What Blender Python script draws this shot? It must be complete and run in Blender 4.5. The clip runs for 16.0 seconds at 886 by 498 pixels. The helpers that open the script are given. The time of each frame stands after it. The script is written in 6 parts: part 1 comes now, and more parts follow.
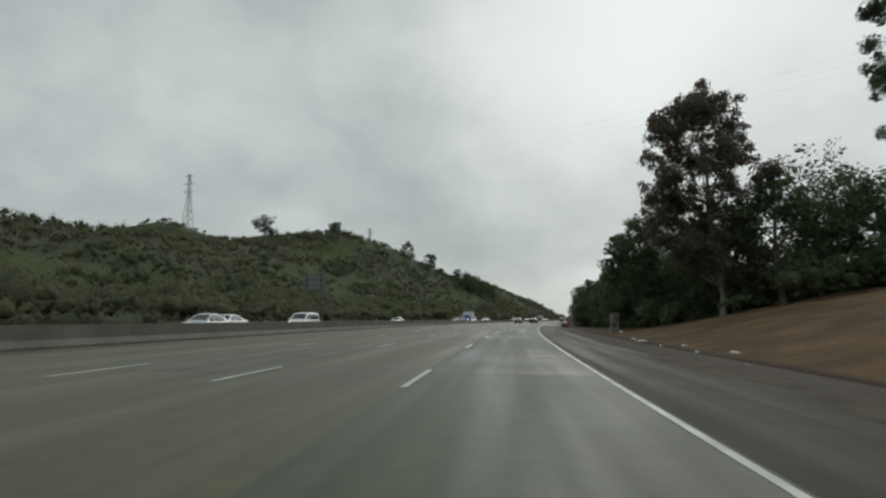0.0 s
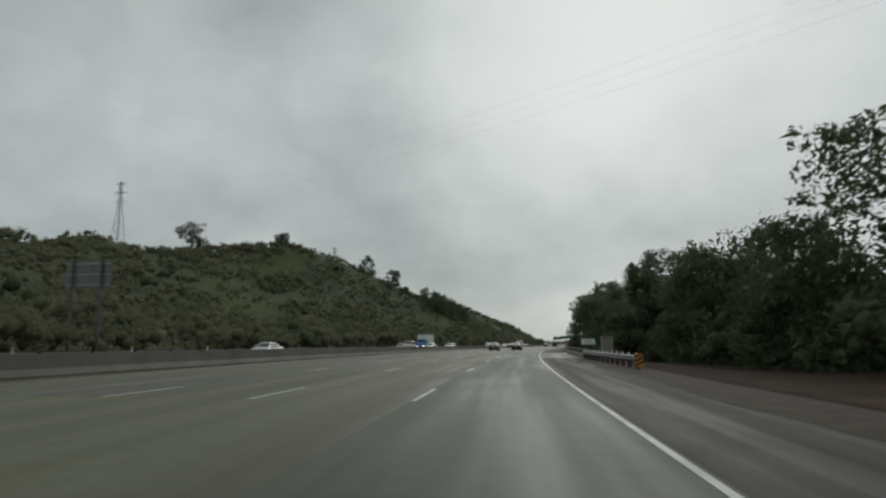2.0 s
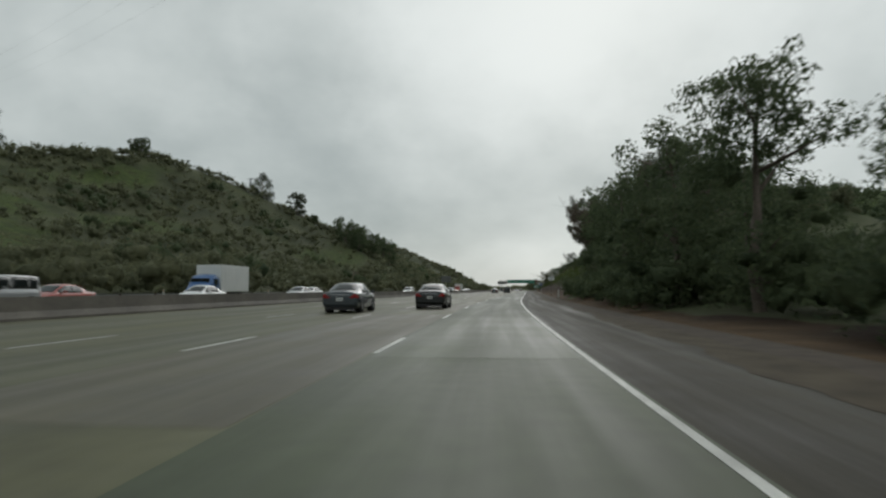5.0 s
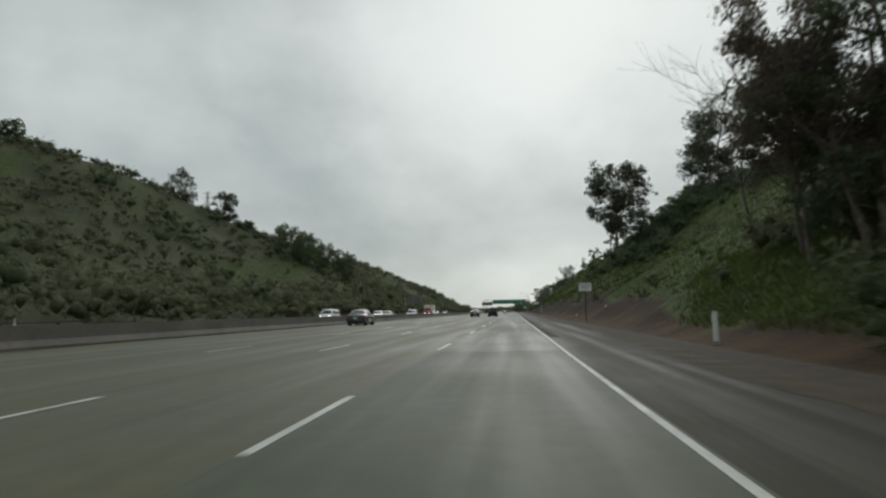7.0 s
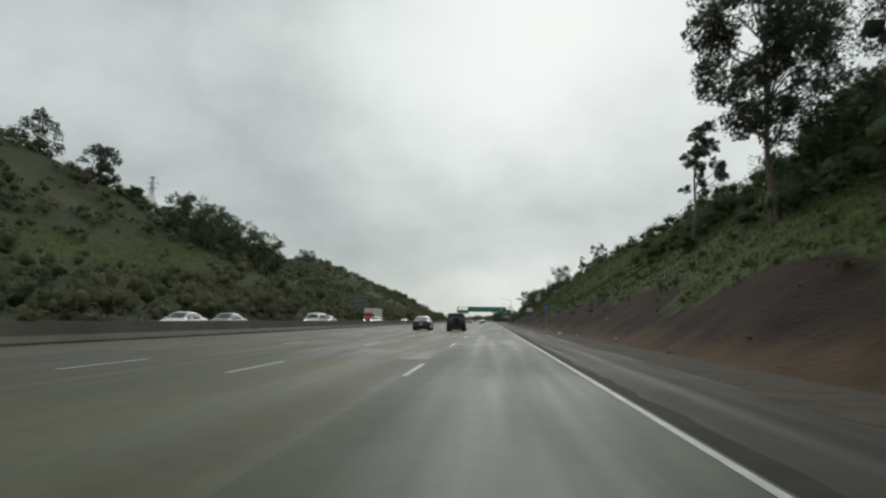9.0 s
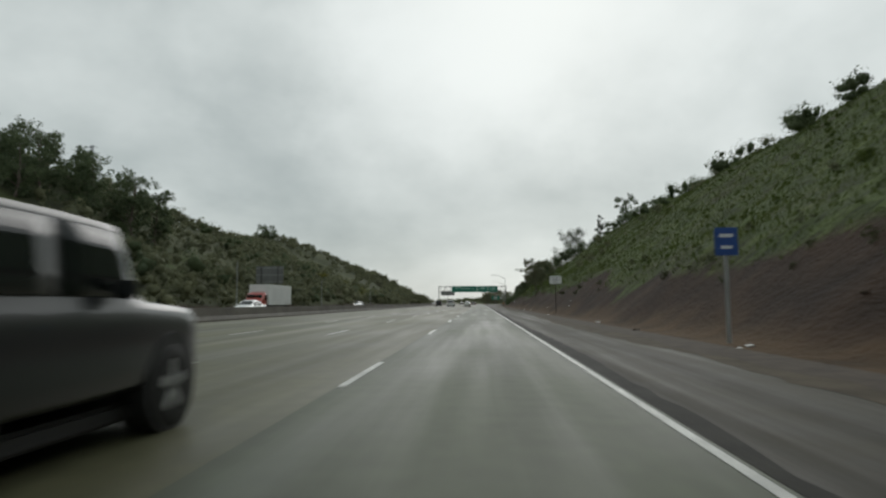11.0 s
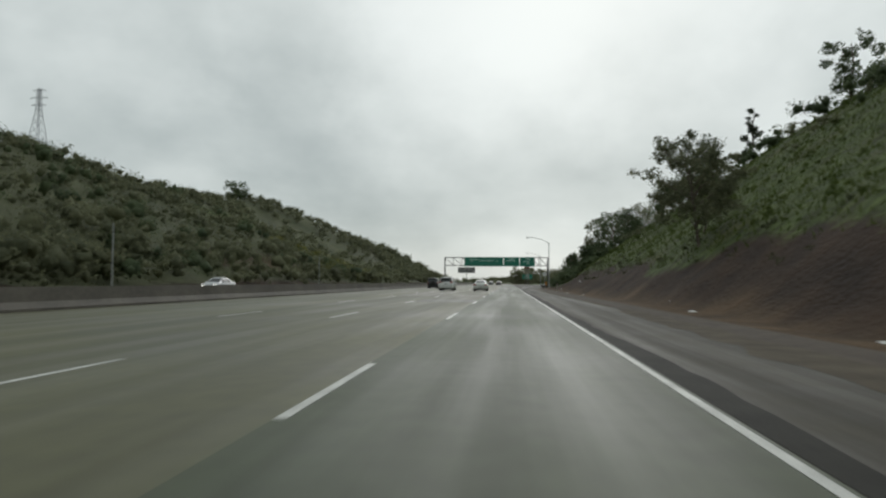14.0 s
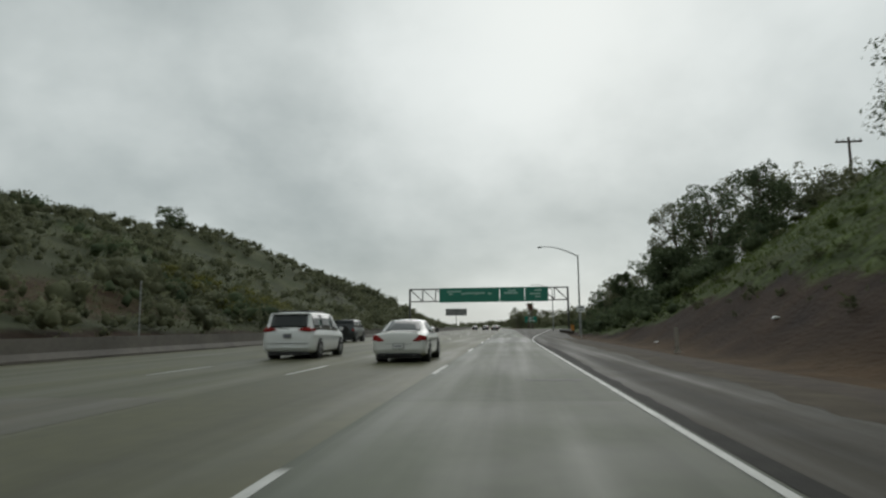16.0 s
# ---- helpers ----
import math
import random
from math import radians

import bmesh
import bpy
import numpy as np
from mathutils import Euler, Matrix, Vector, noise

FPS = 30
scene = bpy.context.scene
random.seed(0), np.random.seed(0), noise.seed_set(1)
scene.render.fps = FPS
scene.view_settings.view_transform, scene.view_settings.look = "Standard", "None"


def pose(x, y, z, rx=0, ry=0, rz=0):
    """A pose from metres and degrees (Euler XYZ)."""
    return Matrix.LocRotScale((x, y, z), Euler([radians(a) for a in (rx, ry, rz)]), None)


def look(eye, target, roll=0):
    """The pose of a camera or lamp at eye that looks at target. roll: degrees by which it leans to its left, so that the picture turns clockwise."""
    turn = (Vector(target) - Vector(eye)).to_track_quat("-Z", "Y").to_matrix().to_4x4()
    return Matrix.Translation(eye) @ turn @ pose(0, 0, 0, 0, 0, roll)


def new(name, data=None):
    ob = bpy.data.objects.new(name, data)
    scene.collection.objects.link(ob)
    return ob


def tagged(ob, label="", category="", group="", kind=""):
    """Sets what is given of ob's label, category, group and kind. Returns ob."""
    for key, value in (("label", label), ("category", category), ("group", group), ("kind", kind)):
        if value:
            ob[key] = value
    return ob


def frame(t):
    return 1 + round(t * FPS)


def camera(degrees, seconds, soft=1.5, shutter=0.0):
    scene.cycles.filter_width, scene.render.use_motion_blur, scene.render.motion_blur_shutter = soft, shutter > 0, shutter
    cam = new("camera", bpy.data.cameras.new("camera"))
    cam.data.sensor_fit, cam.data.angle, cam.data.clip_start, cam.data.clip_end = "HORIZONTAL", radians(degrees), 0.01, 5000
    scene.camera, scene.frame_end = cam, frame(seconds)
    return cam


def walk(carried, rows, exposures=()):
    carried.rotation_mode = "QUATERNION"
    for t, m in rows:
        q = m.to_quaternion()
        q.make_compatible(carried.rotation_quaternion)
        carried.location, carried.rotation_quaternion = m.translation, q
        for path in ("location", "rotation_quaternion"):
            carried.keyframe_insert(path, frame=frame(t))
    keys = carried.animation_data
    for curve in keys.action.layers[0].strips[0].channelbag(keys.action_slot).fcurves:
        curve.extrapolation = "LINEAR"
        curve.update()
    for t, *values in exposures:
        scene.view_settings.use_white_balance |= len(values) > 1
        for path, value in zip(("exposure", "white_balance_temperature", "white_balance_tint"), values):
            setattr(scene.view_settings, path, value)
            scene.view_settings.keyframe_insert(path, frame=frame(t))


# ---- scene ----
cam = camera(69.15, 16.0, soft=2.3, shutter=0.22)
PATH = [
    (0, (16.488, 3.399, 1.133), (13.957, 13.013, 2.215), 0.12),
    (0.5, (14.405, 17.418, 1.133), (11.968, 27.016, 2.526), 0.08),
    (1, (12.400, 31.347, 1.133), (10.008, 41.019, 1.977), -0.58),
    (1.5, (10.421, 45.371, 1.133), (8.010, 55.030, 2.079), 0.36),
    (2, (8.644, 59.385, 1.133), (6.488, 69.038, 2.607), -0.32),
    (2.5, (6.931, 73.408, 1.133), (5.189, 83.237, 1.730), -0.70),
    (3, (5.231, 87.554, 1.133), (3.529, 97.337, 2.312), -0.23),
    (3.5, (3.825, 101.894, 1.133), (2.352, 111.756, 1.883), -0.58),
    (4, (2.724, 116.356, 1.133), (1.311, 126.247, 1.548), -0.44),
    (6.5, (-1.098, 192.775, 1.133), (-2.192, 202.661, 2.167), -0.47),
    (7, (-1.394, 208.448, 1.133), (-2.456, 218.343, 2.107), -0.93),
    (7.5, (-1.658, 224.226, 1.133), (-3.142, 234.105, 1.579), -1.66),
    (8, (-1.784, 240.103, 1.133), (-2.903, 250.018, 1.805), -0.63),
    (8.5, (-1.975, 256.074, 1.133), (-2.713, 266.026, 1.788), 0.73),
    (9, (-1.928, 271.994, 1.133), (-2.681, 281.905, 2.227), 0.73),
    (11.5, (-1.743, 349.744, 1.133), (-2.303, 359.712, 1.710), -0.45),
    (12, (-1.718, 364.864, 1.133), (-2.604, 374.820, 1.432), -0.30),
    (12.5, (-1.650, 379.948, 1.133), (-2.491, 389.897, 1.683), 0.04),
    (13, (-1.762, 395.016, 1.133), (-2.556, 404.968, 1.707), -0.34),
    (13.5, (-1.809, 410.152, 1.133), (-2.612, 420.099, 1.778), -0.26),
    (14, (-1.793, 425.395, 1.133), (-2.805, 435.331, 1.645), 0.27),
    (14.5, (-1.822, 440.714, 1.133), (-2.892, 450.642, 1.668), 0.14),
    (15, (-1.773, 456.020, 1.133), (-2.828, 465.933, 1.924), -0.23),
    (15.5, (-1.858, 471.253, 1.133), (-2.824, 481.158, 2.112), -0.43),
    (16, (-1.831, 486.450, 1.133), (-2.806, 496.329, 2.338), -0.64),
]
walk(cam, [(t, look(eye, target, roll)) for t, eye, target, roll in PATH],
     exposures=((0, 0), (1, 0), (1.5, 0.13), (2, -0.18), (2.5, 0.02), (3, 0.1), (4, -0.03), (6.5, 0), (8, 0.04), (8.5, 0.15), (9, 0.08), (11.5, 0.1), (12, 0), (12.5, 0.06), (13.5, 0.03), (14, 0.14), (14.5, 0.14), (15, -0.03), (15.5, -0.08), (16, 0)))

# ---- world and light ----
world = bpy.data.worlds.new("overcast_sky")
scene.world = world
world.use_nodes = True
wn, wl = world.node_tree.nodes, world.node_tree.links
wn.clear()


def wnode(kind, **inputs):
    n = wn.new(kind)
    for k, v in inputs.items():
        n.inputs[k.replace("_", " ")].default_value = v
    return n


w_out = wn.new("ShaderNodeOutputWorld")
w_bg = wn.new("ShaderNodeBackground")
w_co = wn.new("ShaderNodeTexCoord")
w_sep = wn.new("ShaderNodeSeparateXYZ")
wl.new(w_co.outputs["Generated"], w_sep.inputs[0])
w_z = wn.new("ShaderNodeMath")
w_z.operation = "MAXIMUM"
wl.new(w_sep.outputs["Z"], w_z.inputs[0])
w_z.inputs[1].default_value = 0.0
w_add = wn.new("ShaderNodeMath")
w_add.operation = "ADD"
wl.new(w_z.outputs[0], w_add.inputs[0])
w_add.inputs[1].default_value = 0.62
w_div = wn.new("ShaderNodeVectorMath")
w_div.operation = "DIVIDE"
wl.new(w_co.outputs["Generated"], w_div.inputs[0])
w_cmb = wn.new("ShaderNodeCombineXYZ")
for k in ("X", "Y", "Z"):
    wl.new(w_add.outputs[0], w_cmb.inputs[k])
wl.new(w_cmb.outputs[0], w_div.inputs[1])
# large banks of cloud and finer billows
w_big = wnode("ShaderNodeTexNoise", Scale=1.7, Detail=5.0, Roughness=0.48, Distortion=0.25)
w_fine = wnode("ShaderNodeTexNoise", Scale=5.2, Detail=6.0, Roughness=0.55, Distortion=0.1)
wl.new(w_div.outputs[0], w_big.inputs["Vector"])
wl.new(w_div.outputs[0], w_fine.inputs["Vector"])
w_mix = wn.new("ShaderNodeMix")
w_mix.data_type = "FLOAT"
w_mix.inputs["Factor"].default_value = 0.2
wl.new(w_big.outputs["Fac"], w_mix.inputs["A"])
wl.new(w_fine.outputs["Fac"], w_mix.inputs["B"])
w_ramp = wn.new("ShaderNodeValToRGB")
w_ramp.color_ramp.interpolation = "B_SPLINE"
w_ramp.color_ramp.elements[0].position, w_ramp.color_ramp.elements[0].color = 0.27, (0.26, 0.305, 0.307, 1)
w_ramp.color_ramp.elements[1].position, w_ramp.color_ramp.elements[1].color = 0.76, (0.775, 0.82, 0.805, 1)
mid = w_ramp.color_ramp.elements.new(0.5)
mid.color = (0.488, 0.535, 0.523, 1)
# the cloud is thinner and brighter towards the hidden sun
w_dot = wn.new("ShaderNodeVectorMath")
w_dot.operation = "DOT_PRODUCT"
w_dot.inputs[1].default_value = Vector((0.20, 0.86, 0.48)).normalized()
wl.new(w_co.outputs["Generated"], w_dot.inputs[0])
w_thin = wn.new("ShaderNodeMapRange")
w_thin.interpolation_type = "SMOOTHSTEP"
w_thin.inputs["From Min"].default_value, w_thin.inputs["From Max"].default_value = 0.80, 1.0
w_thin.inputs["To Min"].default_value, w_thin.inputs["To Max"].default_value = -0.01, 0.09
wl.new(w_dot.outputs["Value"], w_thin.inputs["Value"])
w_sum = wn.new("ShaderNodeMath")
w_sum.operation = "ADD"
wl.new(w_mix.outputs["Result"], w_sum.inputs[0])
wl.new(w_thin.outputs[0], w_sum.inputs[1])
# banks of thicker and thinner cloud: bearing, height, reach in degrees, and how much paler they are
w_warp = wnode("ShaderNodeTexNoise", Scale=4.0, Detail=5.0, Roughness=0.6)
wl.new(w_co.outputs["Generated"], w_warp.inputs["Vector"])
w_off = wn.new("ShaderNodeVectorMath")
w_off.operation = "MULTIPLY_ADD"
wl.new(w_warp.outputs["Color"], w_off.inputs[0])
w_off.inputs[1].default_value = (0.34, 0.34, 0.34)
wl.new(w_co.outputs["Generated"], w_off.inputs[2])
w_unit = wn.new("ShaderNodeVectorMath")
w_unit.operation = "SUBTRACT"
wl.new(w_off.outputs[0], w_unit.inputs[0])
w_unit.inputs[1].default_value = (0.17, 0.17, 0.17)
w_dirn = wn.new("ShaderNodeVectorMath")
w_dirn.operation = "NORMALIZE"
wl.new(w_unit.outputs[0], w_dirn.inputs[0])
w_last = w_sum.outputs[0]
for az, el, reach, much in ((-29, 18, 10, 0.03), (-40, 24, 12, -0.02), (-3, 24, 12, 0.08), (10, 22, 10, 0.07), (-20, 27, 11, -0.09), (-14, 13, 12, -0.05), (24, 15, 15, -0.03), (0, 4, 16, 0.05), (34, 26, 14, 0.04), (-45, 6, 16, -0.03)):
    lobe = wn.new("ShaderNodeVectorMath")
    lobe.operation = "DOT_PRODUCT"
    lobe.inputs[1].default_value = (math.sin(radians(az)) * math.cos(radians(el)), math.cos(radians(az)) * math.cos(radians(el)), math.sin(radians(el)))
    wl.new(w_dirn.outputs[0], lobe.inputs[0])
    soft_edge = wn.new("ShaderNodeMapRange")
    soft_edge.interpolation_type = "SMOOTHSTEP"
    soft_edge.inputs["From Min"].default_value, soft_edge.inputs["From Max"].default_value = math.cos(radians(reach * 1.3)), 1.0
    soft_edge.inputs["To Min"].default_value, soft_edge.inputs["To Max"].default_value = 0.0, much
    wl.new(lobe.outputs["Value"], soft_edge.inputs["Value"])
    w_next = wn.new("ShaderNodeMath")
    w_next.operation = "ADD"
    wl.new(w_last, w_next.inputs[0])
    wl.new(soft_edge.outputs[0], w_next.inputs[1])
    w_last = w_next.outputs[0]
wl.new(w_last, w_ramp.inputs["Fac"])
w_sky = wn.new("ShaderNodeTexSky")
w_sky.sky_type = "NISHITA"
w_sky.sun_disc = False
w_sky.sun_elevation, w_sky.sun_rotation = radians(30), radians(6)
w_gain = wn.new("ShaderNodeMix")
w_gain.data_type = "RGBA"
w_gain.inputs["Factor"].default_value = 0.004
wl.new(w_ramp.outputs["Color"], w_gain.inputs["A"])
wl.new(w_sky.outputs["Color"], w_gain.inputs["B"])
wl.new(w_gain.outputs["Result"], w_bg.inputs["Color"])
w_bg.inputs["Strength"].default_value = 1.0
wl.new(w_bg.outputs[0], w_out.inputs["Surface"])

sun_data = bpy.data.lights.new("sun", "SUN")
sun_data.energy, sun_data.angle, sun_data.color = 0.5, radians(40), (1.0, 0.98, 0.95)
sun = new("sun", sun_data)
sun.matrix_world = look((0, 0, 100), (-16, -165, 0))


# ---- materials ----
def material(name, color, rough=0.6, metal=0.0, spec=0.5, var=0.25, scale=2.0, fine=30.0, bump=0.0, color2=None, rough_var=0.0, coat=0.0):
    """A surface whose colour varies at two scales, with a fine relief."""
    m = bpy.data.materials.new(name)
    m.use_nodes = True
    nt = m.node_tree
    b = nt.nodes["Principled BSDF"]
    b.inputs["Roughness"].default_value, b.inputs["Metallic"].default_value = rough, metal
    b.inputs["Specular IOR Level"].default_value = spec
    b.inputs["Coat Weight"].default_value = coat
    co = nt.nodes.new("ShaderNodeTexCoord")
    big, small = nt.nodes.new("ShaderNodeTexNoise"), nt.nodes.new("ShaderNodeTexNoise")
    big.inputs["Scale"].default_value, big.inputs["Detail"].default_value = scale, 5
    small.inputs["Scale"].default_value, small.inputs["Detail"].default_value = fine, 4
    for n in (big, small):
        nt.links.new(co.outputs["Object"], n.inputs["Vector"])
    mix = nt.nodes.new("ShaderNodeMix")
    mix.data_type = "FLOAT"
    mix.inputs["Factor"].default_value = 0.4
    nt.links.new(big.outputs["Fac"], mix.inputs["A"])
    nt.links.new(small.outputs["Fac"], mix.inputs["B"])
    ramp = nt.nodes.new("ShaderNodeValToRGB")
    c2 = color2 or tuple(min(1, v * (1 + var)) for v in color)
    c1 = color if color2 else tuple(v * (1 - var) for v in color)
    ramp.color_ramp.elements[0].position, ramp.color_ramp.elements[0].color = 0.35, (*c1, 1)
    ramp.color_ramp.elements[1].position, ramp.color_ramp.elements[1].color = 0.65, (*c2, 1)
    nt.links.new(mix.outputs["Result"], ramp.inputs["Fac"])
    nt.links.new(ramp.outputs["Color"], b.inputs["Base Color"])
    if rough_var:
        mr = nt.nodes.new("ShaderNodeMapRange")
        mr.inputs["From Min"].default_value, mr.inputs["From Max"].default_value = 0.35, 0.65
        mr.inputs["To Min"].default_value, mr.inputs["To Max"].default_value = max(0.02, rough - rough_var), rough + rough_var
        nt.links.new(big.outputs["Fac"], mr.inputs["Value"])
        nt.links.new(mr.outputs[0], b.inputs["Roughness"])
    if bump:
        bp = nt.nodes.new("ShaderNodeBump")
        bp.inputs["Strength"].default_value, bp.inputs["Distance"].default_value = bump, 0.02
        nt.links.new(small.outputs["Fac"], bp.inputs["Height"])
        nt.links.new(bp.outputs[0], b.inputs["Normal"])
    return m


def leaf_material(name, dark, light, rough=0.75):
    """Foliage: every leaf takes its own tone, clumps differ."""
    m = bpy.data.materials.new(name)
    m.use_nodes = True
    nt = m.node_tree
    b = nt.nodes["Principled BSDF"]
    b.inputs["Roughness"].default_value = rough
    b.inputs["Specular IOR Level"].default_value = 0.12
    geo, co = nt.nodes.new("ShaderNodeNewGeometry"), nt.nodes.new("ShaderNodeTexCoord")
    noi = nt.nodes.new("ShaderNodeTexNoise")
    noi.inputs["Scale"].default_value, noi.inputs["Detail"].default_value = 0.22, 4
    nt.links.new(co.outputs["Object"], noi.inputs["Vector"])
    mix = nt.nodes.new("ShaderNodeMix")
    mix.data_type = "FLOAT"
    mix.inputs["Factor"].default_value = 0.28
    nt.links.new(noi.outputs["Fac"], mix.inputs["A"])
    nt.links.new(geo.outputs["Random Per Island"], mix.inputs["B"])
    # small leaves give the surface of a clump its grain
    grain, relief = nt.nodes.new("ShaderNodeTexNoise"), nt.nodes.new("ShaderNodeBump")
    grain.inputs["Scale"].default_value, grain.inputs["Detail"].default_value = 4.0, 5
    nt.links.new(co.outputs["Object"], grain.inputs["Vector"])
    relief.inputs["Strength"].default_value, relief.inputs["Distance"].default_value = 0.9, 0.3
    nt.links.new(grain.outputs["Fac"], relief.inputs["Height"])
    nt.links.new(relief.outputs[0], b.inputs["Normal"])
    ramp = nt.nodes.new("ShaderNodeValToRGB")
    ramp.color_ramp.elements[0].position, ramp.color_ramp.elements[0].color = 0.3, (*dark, 1)
    ramp.color_ramp.elements[1].position, ramp.color_ramp.elements[1].color = 0.72, (*light, 1)
    nt.links.new(mix.outputs["Result"], ramp.inputs["Fac"])
    nt.links.new(ramp.outputs["Color"], b.inputs["Base Color"])
    # thin leaves let part of the light through
    tl, mx = nt.nodes.new("ShaderNodeBsdfTranslucent"), nt.nodes.new("ShaderNodeMixShader")
    nt.links.new(ramp.outputs["Color"], tl.inputs["Color"])
    mx.inputs["Fac"].default_value = 0.4
    nt.links.new(b.outputs[0], mx.inputs[1])
    nt.links.new(tl.outputs[0], mx.inputs[2])
    nt.links.new(mx.outputs[0], nt.nodes["Material Output"].inputs["Surface"])
    return m


